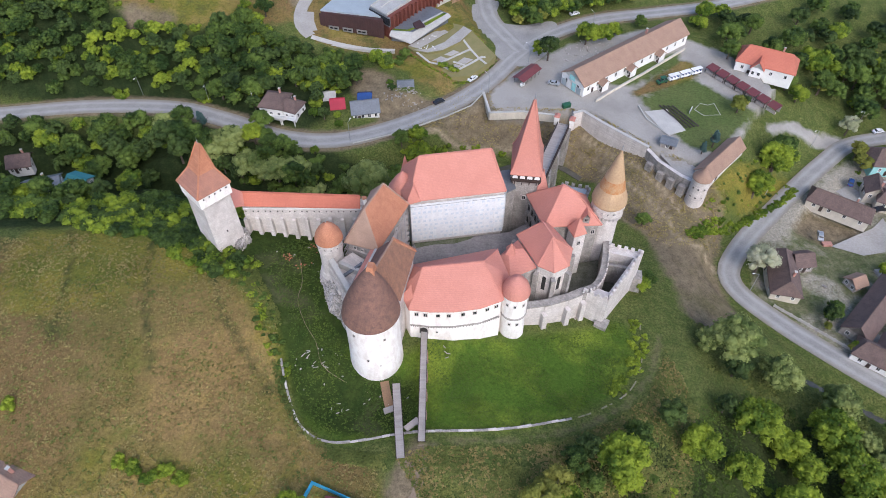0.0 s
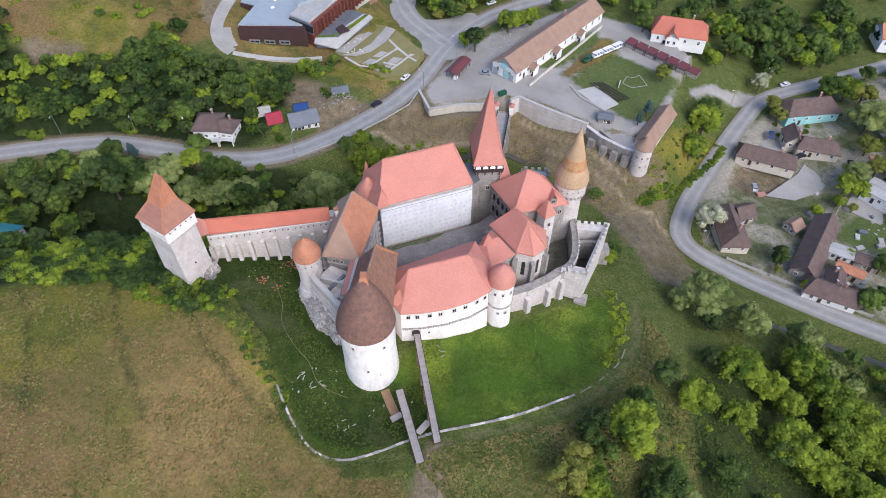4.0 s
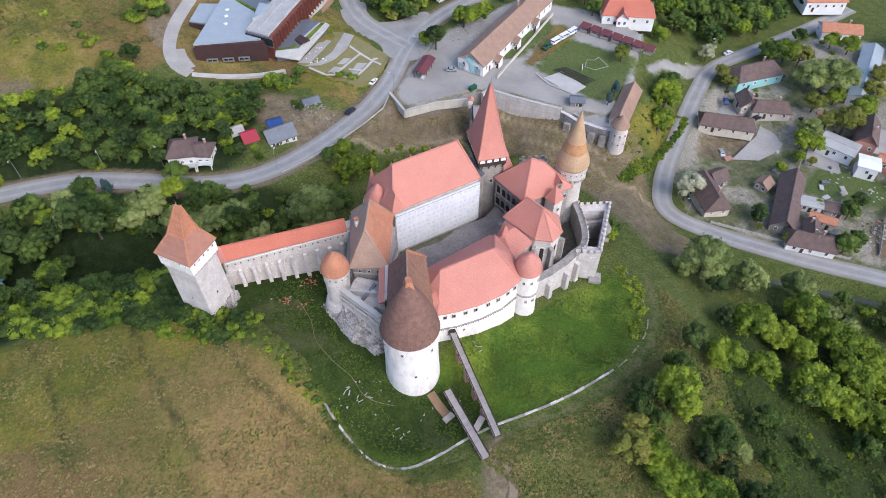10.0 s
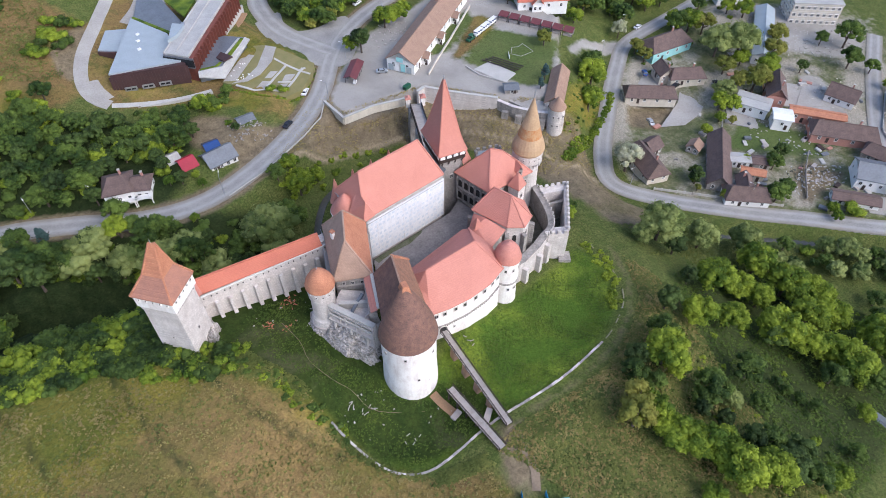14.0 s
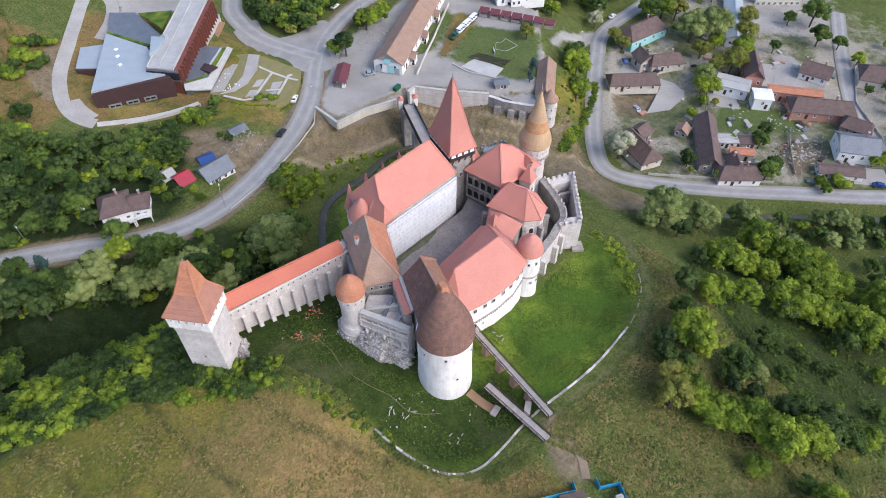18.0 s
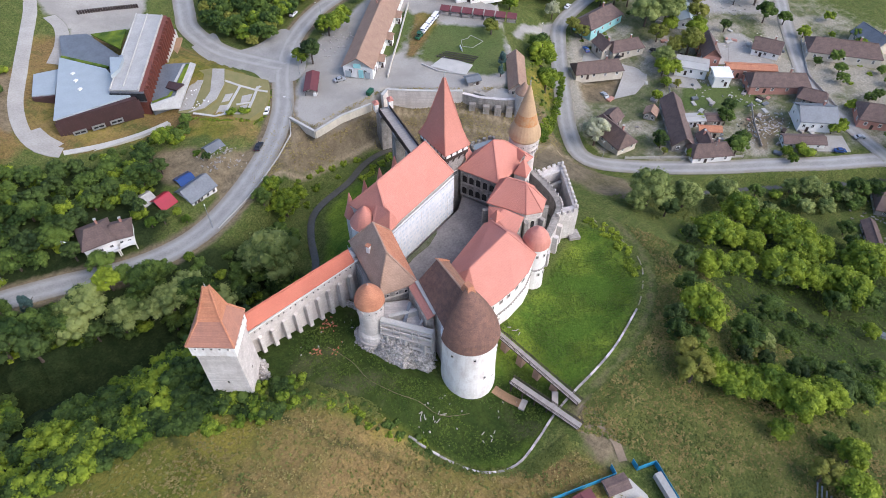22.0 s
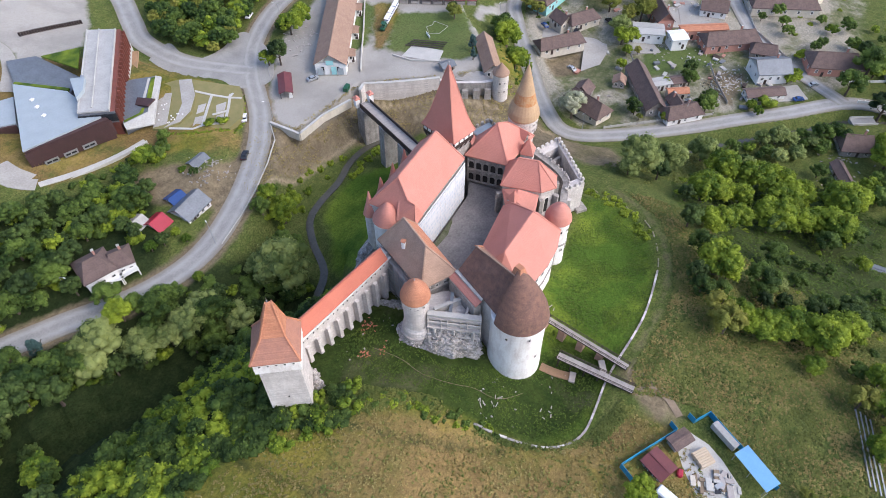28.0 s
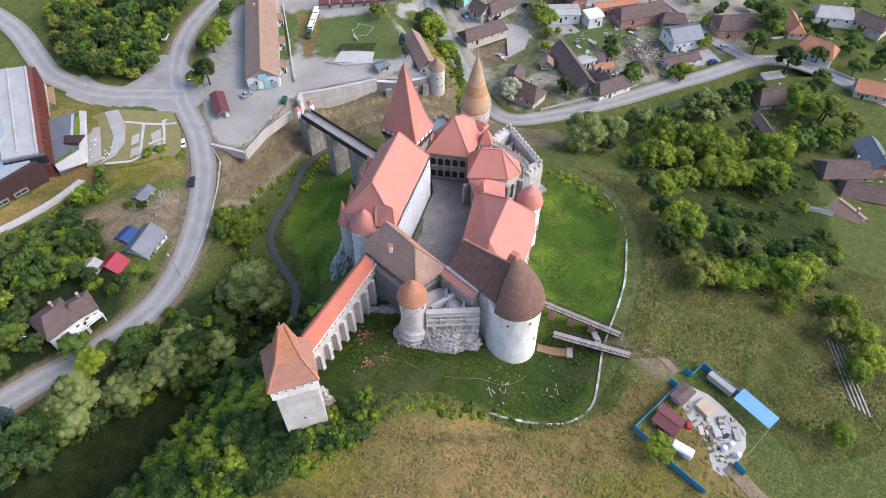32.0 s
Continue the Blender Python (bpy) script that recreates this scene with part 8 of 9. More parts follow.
for k in range(34):
    x, y = yrg.choice([(-26, -68.4), (-27, -70.4), (-28.6, -68.6), (-25.6, -70.6), (-28, -66)])
    x, y = x + yrg.gauss(0, 1.1), y + yrg.gauss(0, 1.0)
    s, h = yrg.uniform(0.4, 1.3), yrg.uniform(0.2, 0.8)
    tagged(part("crate", box((x, y, YZ + h / 2), (s * 2, s, h), yrg.choice([-60, 30, yrg.uniform(0, 180)]), None, 0.05), yrg.choice([WOOD, WOOD, CREAM, CONCRETE, STEEL, CAR_DARK, EARTH])), "boxy load of boards and goods in the yard", "crate", "yard goods")
for x, y in ((-29.5, -71.6), (-31.1, -70.4), (-31.3, -73.3)):
    tagged(part("white_tank", lathe([(0.55, 0), (0.65, 0.2), (0.65, 1.0), (0.5, 1.4), (0.05, 1.45)], (0, 0), 14), CAR_WHITE), "round white plastic water tank", "water tank", "water tanks").matrix_world = pose(x, y, YZ)
tagged(part("red_machine", box((-29.4, -62.6, YZ + 0.6), (1.6, 1.1, 1.2), 20, None, 0.2), RED_BRIGHT), "small red cement mixer with dented sides", "cement mixer")
stk = thing("timber_stack", "neat stack of fresh cream-coloured planks", "timber stack", (-23.6, -65.0, YZ), -28)
for lay in range(5):
    for k in range(7):
        part("plank", box((0.06 * (lay % 2), -1.5 + k * 0.5, 0.14 + lay * 0.2), (3.4 - 0.3 * (lay > 3), 0.44, 0.16)), FRESH_WOOD, stk)
pip = thing("pipe_stack", "grey pipes and long boards lying side by side", "pipe stack", (-25.8, -71.2, YZ), 20)
for k in range(6):
    q = part("pipe", lathe([(0.16, -2.1), (0.16, 2.1)], (0, 0), 8), STEEL if k % 2 else CREAM, pip)
    q.matrix_basis = pose(0.1 * (k % 3), -1.0 + k * 0.4, 0.17, 0, 90, 0)
wf = thing("wire_fence", "low wire fence with thin steel posts beside the yard", "fence")
for k in range(6):
    q = Vector((-22.9, -77.9)).lerp(Vector((-30.8, -74.8)), k / 5)
    part("post", beam((q.x, q.y, YZ - 0.2), (q.x, q.y, YZ + 1.2), 0.07), STEEL, wf)
part("rail", beam((-22.9, -77.9, YZ + 1.1), (-30.8, -74.8, YZ + 1.1), 0.05), STEEL, wf)
strip("road", [(-34, -72), (-37.5, -78), (-43, -88), (-52, -104)], 1.6, None, EARTH, "dusty track leading out of the yard", "path", rise=0.0)
# worn footpath from the bridges
strip("path", [(-14.4, -43.6), (-14.2, -48), (-15.4, -54), (-17.6, -57.4)], 0.9, None, EARTH, "worn earth footpath across the grass", "path", rise=-0.03)
strip("path", [(-18.6, -47), (-16.4, -49.4), (-15, -52)], 0.9, None, EARTH, "worn earth footpath across the grass", "path", rise=-0.03)
# rows of rails lying in the grass
for k in range(4):
    a, b = Vector((8.6 - k * 0.3, -87 - k * 1.1)), Vector((-8.0 - k * 0.3, -94.2 - k * 1.1))
    tagged(part("steel_rail", beam((a.x, a.y, gz(*a) + 0.25), (b.x, b.y, gz(*b) + 0.25), 0.3, 0.35), STEEL), "long grey steel rail lying in the grass", "rail", "stacked rails")

# ---- trees ----
def leaves(rg, centres, radii, per, size, squash=0.8, up=0.35):
    """Small leaf sprays on the shells of clumps: vertices and faces."""
    k = len(centres) * per
    c = np.repeat(centres, per, 0)
    r = np.repeat(radii, per)
    d = rg.normal(size=(k, 3)); d /= np.linalg.norm(d, axis=1)[:, None]
    d[:, 2] = np.where(d[:, 2] < -0.35, -d[:, 2], d[:, 2])
    p = c + d * (r * rg.uniform(0.62, 1.08, k))[:, None] * (1, 1, squash)
    nrm = d + rg.normal(size=(k, 3)) * 0.42 + (0, 0, up)
    nrm /= np.linalg.norm(nrm, axis=1)[:, None]
    u = np.cross(nrm, rg.normal(size=(k, 3))); u /= np.linalg.norm(u, axis=1)[:, None]
    w = np.cross(nrm, u)
    s = (size * rg.uniform(0.6, 1.35, k))[:, None]
    v = np.stack([p - u * s, p + u * s * 0.6 - w * s * 0.75, p + u * s * 0.6 + w * s * 0.75 + nrm * s * 0.25], 1).reshape(-1, 3)
    f = np.arange(3 * k).reshape(-1, 3)
    return v, f


def lobes(rg, centres, radii, squash=0.8):
    """The dense leafy hearts of the clumps, uneven and rounded."""
    g = (1 + 5 ** 0.5) / 2
    ico = np.array([(-1, g, 0), (1, g, 0), (-1, -g, 0), (1, -g, 0), (0, -1, g), (0, 1, g), (0, -1, -g), (0, 1, -g), (g, 0, -1), (g, 0, 1), (-g, 0, -1), (-g, 0, 1)]) / math.hypot(1, g)
    tri = np.array([(0, 11, 5), (0, 5, 1), (0, 1, 7), (0, 7, 10), (0, 10, 11), (1, 5, 9), (5, 11, 4), (11, 10, 2), (10, 7, 6), (7, 1, 8), (3, 9, 4), (3, 4, 2), (3, 2, 6), (3, 6, 8), (3, 8, 9), (4, 9, 5), (2, 4, 11), (6, 2, 10), (8, 6, 7), (9, 8, 1)])
    n = len(centres)
    v = centres[:, None] + ico[None] * (radii[:, None] * rg.uniform(0.62, 0.98, (n, 12)))[:, :, None] * (1, 1, squash)
    return v.reshape(-1, 3), (tri[None] + 12 * np.arange(n)[:, None, None]).reshape(-1, 3)


def crown_arrays(seed, h, rad, clumps, per, size, kind="round"):
    rg = np.random.default_rng(seed)
    cs, rs = [], []
    for _ in range(clumps):
        if kind == "round":
            d = rg.normal(size=3); d /= np.linalg.norm(d); d[2] = abs(d[2]) * 1.1 - 0.35
            q = rg.uniform(0.40, 0.86)
            cs.append((d[0] * rad * q, d[1] * rad * q, h * 0.58 + d[2] * h * 0.42 * q)); rs.append(rad * rg.uniform(0.20, 0.36))
        elif kind == "tall":
            t = rg.uniform(0.1, 0.98); q = rad * (1 - t) ** 0.6 * 0.75; a = rg.uniform(0, 6.28)
            cs.append((math.cos(a) * q * rg.uniform(.3, 1), math.sin(a) * q * rg.uniform(.3, 1), h * (0.18 + 0.8 * t))); rs.append(rad * (0.18 + 0.30 * (1 - t)))
        else:
            a = rg.uniform(0, 6.28); q = rad * math.sqrt(rg.uniform(0, 1)) * 0.8
            cs.append((math.cos(a) * q, math.sin(a) * q, h * rg.uniform(0.3, 0.62))); rs.append(h * rg.uniform(0.28, 0.45))
    lv, lf = leaves(rg, np.array(cs), np.array(rs), per, size)
    cv, cf = lobes(rg, np.array(cs), np.array(rs))
    return np.concatenate([lv, cv]), np.concatenate([lf, cf + len(lv)])


def mesh_of(name, v, f, material):
    me = bpy.data.meshes.new(name)
    me.from_pydata(v.tolist(), [], f.tolist())
    me.polygons.foreach_set("use_smooth", [True] * len(me.polygons))
    me.materials.append(material)
    return me


def trunk_bm(seed, h, r):
    rg = random.Random(seed)
    bm = bmesh.new()
    lathe([(r * 1.5, -0.6), (r * 1.05, 0.5), (r * 0.8, h * 0.3), (r * 0.45, h * 0.62), (r * 0.15, h * 0.85)], (0, 0), 8, bm, wobble=0.2)
    for i in range(6):
        a, z = i * 1.05 + rg.uniform(-.3, .3), h * rg.uniform(0.25, 0.45)
        e = (math.cos(a) * h * 0.28, math.sin(a) * h * 0.28, z + h * 0.25)
        beam((0, 0, z), e, r * 0.45, None, bm)
    return bm


PROTO, LITE = {}, {}


def tree_kind(key, label, category, h, rad, clumps, per, size, material, shape="round"):
    t = thing(category.replace(" ", "_"), label, category, (0, 0, -400))
    part("trunk", trunk_bm(len(PROTO), h, 0.028 * h + 0.05), BARK, t)
    v, f = crown_arrays(40 + len(PROTO), h, rad, clumps, per, size, shape)
    c = new("crown", mesh_of("crown", v, f, material)); c.parent = t
    PROTO[key] = (t, h, rad)
    LITE[key] = crown_arrays(40 + len(PROTO), h, rad, clumps, int(per * 0.42), size * 1.2, shape) + (material,)


tree_kind("a", "broad green leafy tree", "tree", 10, 4.6, 46, 52, 0.29, LEAF)
tree_kind("b", "rounded bright green leafy tree", "tree", 9, 4.4, 44, 52, 0.29, LEAF_BRIGHT)
tree_kind("w", "spreading grey-green willow tree", "tree", 12, 6.2, 62, 52, 0.32, LEAF_WILLOW)
tree_kind("d", "dense dark green tree", "tree", 11, 4.2, 42, 52, 0.29, LEAF_DARK)
tree_kind("y", "young yellow-green leafy tree", "tree", 8, 3.6, 38, 52, 0.26, LEAF_YELLOW)
tree_kind("s", "slim blue-green garden spruce", "conifer", 9, 2.4, 30, 100, 0.22, LEAF_SPRUCE, "tall")
tree_kind("f", "tall chestnut tree with pale cream blossom", "tree", 13, 5.4, 56, 62, 0.28, BLOSSOM)
tree_kind("u", "low rounded green bush", "bush", 2.6, 1.9, 12, 64, 0.19, LEAF_BRIGHT, "bush")
tree_kind("v", "low dense dark green bush", "bush", 2.8, 2.0, 12, 64, 0.19, LEAF_THICKET, "bush")
tree_rng = random.Random(11)
used = set()


def plant(key, x, y, scale=1.0):
    t, h, rad = PROTO[key]
    s = scale * tree_rng.uniform(0.92, 1.08)
    m = pose(x, y, gz(x, y) - 0.1, 0, 0, tree_rng.uniform(0, 360))
    c = copy_thing(t, m)
    c.scale = (s, s, s * tree_rng.uniform(0.92, 1.08))
    used.add(key)
    return c


def wood(name, label, poly, spacing, kinds, lo, hi, keep=lambda x, y: True, seed=1, dens=0.9):
    """A wood too thick to count: many crowns and trunks in one mesh."""
    rg = random.Random(seed)
    xs, ys = [p[0] for p in poly], [p[1] for p in poly]
    pts = []
    y = min(ys)
    while y < max(ys):
        x = min(xs)
        while x < max(xs):
            px, py = x + rg.uniform(-.45, .45) * spacing, y + rg.uniform(-.45, .45) * spacing
            if rg.random() < dens and inside(np.array([px]), np.array([py]), poly)[0] and keep(px, py):
                pts.append((px, py))
            x += spacing
        y += spacing
    if not pts:
        return
    zs = ground_z(np.array([p[0] for p in pts]), np.array([p[1] for p in pts]))
    groups = {}
    for (px, py), z in zip(pts, zs):
        groups.setdefault(rg.choice(kinds), []).append((px, py, z, rg.uniform(0, 6.28), rg.uniform(lo, hi)))
    for k, lst in groups.items():
        bv, bf, leaf = LITE[k]
        n = len(bv)
        vs, fs = [], []
        for i, (px, py, z, a, s) in enumerate(lst):
            c, sn = math.cos(a), math.sin(a)
            vs.append(np.stack([(bv[:, 0] * c - bv[:, 1] * sn) * s + px, (bv[:, 0] * sn + bv[:, 1] * c) * s + py, bv[:, 2] * s + z - 0.8 * s], 1))
            fs.append(bf + i * n)
        ob = new(name, mesh_of(name, np.concatenate(vs), np.concatenate(fs), leaf))
        tagged(ob, label, "woodland", kind="stuff")

# ---- plants ----
# single trees: kind, x, y, size
# trees along the valley road
for k, x, y, s in (("w", -34.1, 50.9, 1.45), ("w", -37.3, 56.7, 0.77), ("b", -18.2, 67.6, 1.24), ("a", -23.9, 69.4, 0.67), ("b", -72.5, 68.2, 0.98), ("a", -65.5, 62.3, 1.08), ("w", -79.9, 66.8, 0.95), ("w", -73.9, 59.5, 0.97), ("w", -63.1, 54.8, 0.9), ("a", -57.5, 53.3, 1.07), ("w", -68.4, 55.8, 0.64), ("a", -59.2, 50.7, 1.08), ("w", -83.9, 68.4, 0.64), ("s", -91.4, 75.4, 0.92), ("a", -97.6, 76.1, 1.04), ("a", -97.7, 68.7, 1.17), ("a", -92.6, 69.4, 0.94), ("d", -95.6, 61.4, 1), ("d", -101, 67.2, 1.19), ("a", -88.1, 64.7, 0.93), ("a", -53.7, 52.5, 0.78), ("a", -68.1, 67.6, 0.7), ("a", -64.8, 53.8, 0.78), ("b", -52.1, 63.1, 0.41), ("a", -60, 63.4, 0.7), ("a", -56.8, 38.4, 0.8)):
    plant(k, x, y, s)
for k, x, y, s in (("d", -82.3, 60.3, 0.76), ("d", -75.9, 57.4, 0.77)):
    plant(k, x, y, s)
# trees of the plaza
for k, x, y, s in (("b", 46, 128, 1.15), ("d", 30, 117, 0.95), ("b", 27, 120, 0.8), ("y", 93, 85, 1.0), ("b", 94, 56, 1.35), ("b", 102, 66, 1.3), ("a", 106, 70, 1.1),
                   ("s", 79.5, 66.5, 0.8), ("s", 75, 63, 0.6), ("f", 86.5, 25.5, 1.05), ("f", 141, 92, 0.75), ("y", 139.5, 73.5, 1.05), ("a", 99, 118, 1.0), ("a", 101, 128, 1.0),
                   ("b", 122, 101, 0.9), ("d", 96, 88, 0.5)):
    plant(k, x, y, s)
for k, x, y, s in (("a", 165, 119, 1.2), ("a", 178, 114, 1.1), ("b", 186, 119, 1.1), ("a", 148, 118, 1.1), ("a", 152, 108, 0.9), ("a", 135, 110, 1.0), ("d", 158, 126, 1.1), ("b", 140, 124, 1.1), ("a", 170, 128, 1.1), ("a", 128, 120, 0.9), ("d", 192, 128, 1.1), ("a", 118, 124, 1.0)):
    plant(k, x, y, s)
for k, x, y, s in (("a", 132, -1, 0.7), ("d", 103, 8, 0.6), ("y", 105, -3.5, 0.5), ("a", 124, -12, 0.75), ("b", 155.5, -31.5, 0.6), ("b", 130, -29, 0.5),
                   ("a", 168, 87, 0.8), ("a", 187, 90, 0.8)):
    plant(k, x, y, s)
for k, x, y, s in (("b", 180, -57, 1.0), ("a", 167, -76, 0.8), ("a", 164, -90, 0.9), ("b", 136, -72, 1.0), ("a", 131, -82, 1.2), ("y", 128, -92, 1.2), ("a", 145, -78, 0.8), ("a", 133, -54, 0.5), ("a", 186, -74, 0.9), ("a", 182, -88, 0.9), ("d", 192, -50, 0.8), ("a", 176, -100, 1.0),
                   ("b", -38.9, -57.9, 0.75), ("b", -18.3, -90.9, 0.78), ("b", -0.6, -93, 0.8), ("y", -18.6, -84.3, 0.5)):
    plant(k, x, y, s)
for k, x, y, s in (("d", -56, 98, 0.7), ("d", -41, 98, 0.7), ("u", -29, 97.5, 0.6), ("a", -78, 103, 0.8), ("b", -46, 79.5, 0.35), ("a", -30, 107, 0.6), ("b", -54, 80, 0.45), ("a", -75, 90, 0.7), ("a", -28, 93, 0.35),
                   ("u", -6, 106, 1.0), ("u", -10, 108, 0.9), ("a", -24, 112, 0.5), ("u", -31, 111, 1.2), ("b", 26, 33, 0.8), ("b", 30, 31, 0.7), ("y", 39, 14, 0.65), ("y", 42, 10, 0.6)):
    plant(k, x, y, s)
for x, y in ((-70, -51), (-67, -52.5), (-64, -51.5), (-73, -50), (-61, -53), (-98, -39)):
    plant("u", x, y, 0.8)

for k, x, y, s in (("b", 103, 66, 1.35), ("y", 139, 79, 1.00), ("f", 150, 100, 0.70), ("b", 166, 84, 1.10), ("a", 160, 113, 1.10), ("a", 152, 116, 1.10), ("b", 171, 114, 1.00), ("a", 174, 110, 1.10), ("b", 181, 108, 1.00), ("b", 166, 102, 0.90), ("a", 151, 121, 1.00), ("a", 119, 106, 0.80), ("y", 134, 109, 0.80), ("a", 162, 107, 1.00), ("a", 175, 102, 0.90), ("a", 192, 111, 0.90), ("b", 147, 105, 0.50), ("b", 126, 6, 0.50), ("a", 135, 2, 0.50), ("b", 103, 9, 0.50), ("b", 109, 71, 1.00), ("a", 105, 132, 1.00), ("a", 115, 140, 1.00), ("b", 152, 142, 1.00), ("d", 153, 130, 1.00), ("b", 97, 147, 1.00), ("d", 136, 146, 1.00), ("b", 162, 128, 1.00), ("a", 53, 40, 0.60), ("a", 47, 11, 0.60)):
    plant(k, x, y, s)

for k, x, y, s in (("b", 37, 21, 0.6), ("b", 44.5, 8, 0.55), ("b", 33, 30, 0.7), ("a", 120, -9, 0.45), ("b", 127, 26, 0.50), ("y", 140, 25, 0.50), ("a", 194, -16, 0.60), ("b", 215, -14, 0.80), ("a", 193, -7, 0.50), ("a", 212, 18, 0.80), ("b", 209, 7, 0.70), ("y", 101, 5, 0.40)):
    plant(k, x, y, s)

# trees round the roadside villa
for k, x, y, s in (("a", -70.9, 75.3, 0.88), ("d", -75.1, 84.5, 0.77), ("a", -77.6, 91.9, 0.92), ("d", -83.1, 91.1, 1), ("a", -87.9, 91.1, 0.92), ("d", -72.4, 92, 0.83), ("a", -47.8, 96.1, 1.04), ("b", -53, 94.9, 0.72), ("d", -50.6, 79.1, 0.54), ("b", -45.4, 76.6, 0.39), ("a", -62.9, 97.3, 0.78)):
    plant(k, x, y, s)
# trees beside the lane and its side street
for k, x, y, s in (("a", 104.4, 9.6, 0.64), ("b", 106.1, -3.2, 0.5), ("a", 119.3, -12.8, 0.88), ("d", 138.5, 1.7, 0.71), ("b", 158.5, -33, 0.71), ("b", 132.1, -25.7, 0.48), ("u", 138, -30.1, 1.5), ("a", 177.2, -54.6, 1.5), ("a", 162, -51.9, 1.23), ("d", 157.7, -65.9, 1.34), ("b", 126.9, -74.6, 1.5), ("y", 130.1, -83.1, 1.45), ("a", 150.4, -78.7, 0.84)):
    plant(k, x, y, s)
# garden trees of the village
for k, x, y, s in (("w", 165.9, 59.6, 1.28), ("w", 173.2, 54.4, 1.29), ("y", 193.2, 52.5, 1.5), ("y", 185.1, 45.9, 1.46), ("y", 159.9, 49.1, 1.31), ("b", 170.5, 49.7, 0.91), ("b", 174.6, 39.4, 1.16), ("y", 161.5, 34.7, 1.5), ("y", 156.7, 38.5, 1.35), ("w", 148.7, 38.2, 0.86), ("b", 142.4, 33.8, 1), ("b", 146.3, 30.8, 0.77), ("b", 136.8, 28.5, 0.58), ("b", 170.6, 79.8, 1.35), ("a", 165.8, 81.4, 1.16), ("y", 174, 74.9, 1.49), ("a", 217.6, 35.2, 1.49), ("a", 210.7, 41.9, 0.74), ("a", 206.9, 25, 1.11), ("d", 187.6, 33, 0.69), ("d", 231.9, 56.4, 0.87), ("b", 199.3, 74.6, 1), ("b", 196.1, 81, 0.86)):
    plant(k, x, y, s)

# woods and thickets
far_road = lambda x, y: line_distance(np.array([x]), np.array([y]), S_MAIN)[0] > 6.2 and line_distance(np.array([x]), np.array([y]), S_RIVER)[0] > 3.0
VALLEY = [(-182, 74), (-182, 30), (-112, 34), (-106, 44), (-104, 62), (-106, 82)]
clear = lambda x, y: far_road(x, y) and line_distance(np.array([x]), np.array([y]), [(-162, 62), (-148, 62)])[0] > 8 and line_distance(np.array([x]), np.array([y]), [(-146, 42), (-122, 47)])[0] > 9
wood("woodland", "thick leafy woodland in the river valley", VALLEY, 5.2, "adadab", 0.6, 1.15, clear, 2)
wood("woodland", "dark leafy trees behind the gallery", [(-60, 28), (-36, 27), (-34, 42), (-44, 50), (-62, 48), (-68, 40)], 5.2, "adad", 0.5, 0.85, far_road, 29)
wood("woodland", "leafy trees between the road and the valley floor", [(-104, 82), (-90, 77), (-74, 69), (-60, 63), (-48, 60), (-48, 50), (-62, 50), (-74, 57), (-86, 63), (-104, 68)], 6.2, "awda", 0.55, 0.95, far_road, 37, 0.7)
wood("thicket", "bushy undergrowth below the valley trees", [(-104, 80), (-88, 76), (-70, 68), (-48, 62), (-36, 62), (-36, 46), (-56, 47), (-70, 54), (-84, 60), (-104, 66)], 3.6, "vvu", 0.7, 1.4, far_road, 30, 0.7)
BANKSIDE = [(-176, 32), (-176, 18), (-112, 18), (-100, 13), (-90, 12), (-82, 8), (-74, 12), (-72, 18), (-60, 22), (-38, 20), (-32, 26), (-34, 34), (-52, 36), (-66, 42), (-80, 44), (-92, 40), (-108, 36)]
wood("thicket", "bushy green growth on the valley's steep bank", BANKSIDE, 3.1, "vvuu", 0.8, 1.8, far_road, 34, 0.9)
wood("thicket", "young trees standing over the bank's bushes", BANKSIDE, 6.4, "aadb", 0.3, 0.55, far_road, 35, 0.6)
BANK = [(-112, 20), (-104, 13.5), (-98, 12), (-92, 10.5), (-82, 8), (-73, -1), (-67, -3), (-60, -5), (-55, -4), (-56, 0), (-62, 4), (-72, 14), (-84, 15), (-98, 17)]
wood("thicket", "bushy green thicket along the meadow's edge", BANK, 2.5, "vvu", 0.7, 1.5, lambda x, y: True, 6, 0.9)
wood("thicket", "bright green weeds and bushes along the moat's upper edge", [(-60, -3), (-53, -4), (-50, -12), (-46, -22), (-43, -31), (-46, -29), (-52, -19), (-56, -9), (-60, -6)], 1.5, "uvv", 0.25, 0.55, lambda x, y: True, 26, 0.85)
wood("thicket", "rank bushes on the stream's steep bank", [(-30, 72), (-4, 77), (7, 77), (20, 76.5), (34, 73), (30, 68), (10, 66), (-8, 70), (-20, 66)], 2.6, "u", 0.45, 0.9, far_road, 27, 0.75)
wood("thicket", "bushy green thicket below the square tower", [(-74, 16), (-60, 22), (-40, 20), (-34, 26), (-56, 30), (-80, 24)], 3.2, "vu", 1.0, 1.8, lambda x, y: True, 7)
HILLSIDE = [(-182, 91), (-137, 95), (-106, 93), (-86, 87), (-76, 81.5), (-75, 93), (-58, 94), (-54, 86), (-51, 92), (-46, 92), (-43, 98), (-41, 104), (-32, 107.6), (-27, 108), (-28, 110.6), (-40, 109.5), (-50, 112.6), (-59, 115), (-66, 120), (-77, 126), (-92, 123), (-108, 118), (-130, 117), (-136, 140), (-182, 146)]
wood("woodland", "thick leafy woodland on the hillside", HILLSIDE, 4.3, "adadab", 0.4, 0.85, far_road, 3)
wood("thicket", "bushy undergrowth on the wooded hillside", HILLSIDE, 4.4, "vu", 0.9, 1.7, far_road, 31, 0.4)
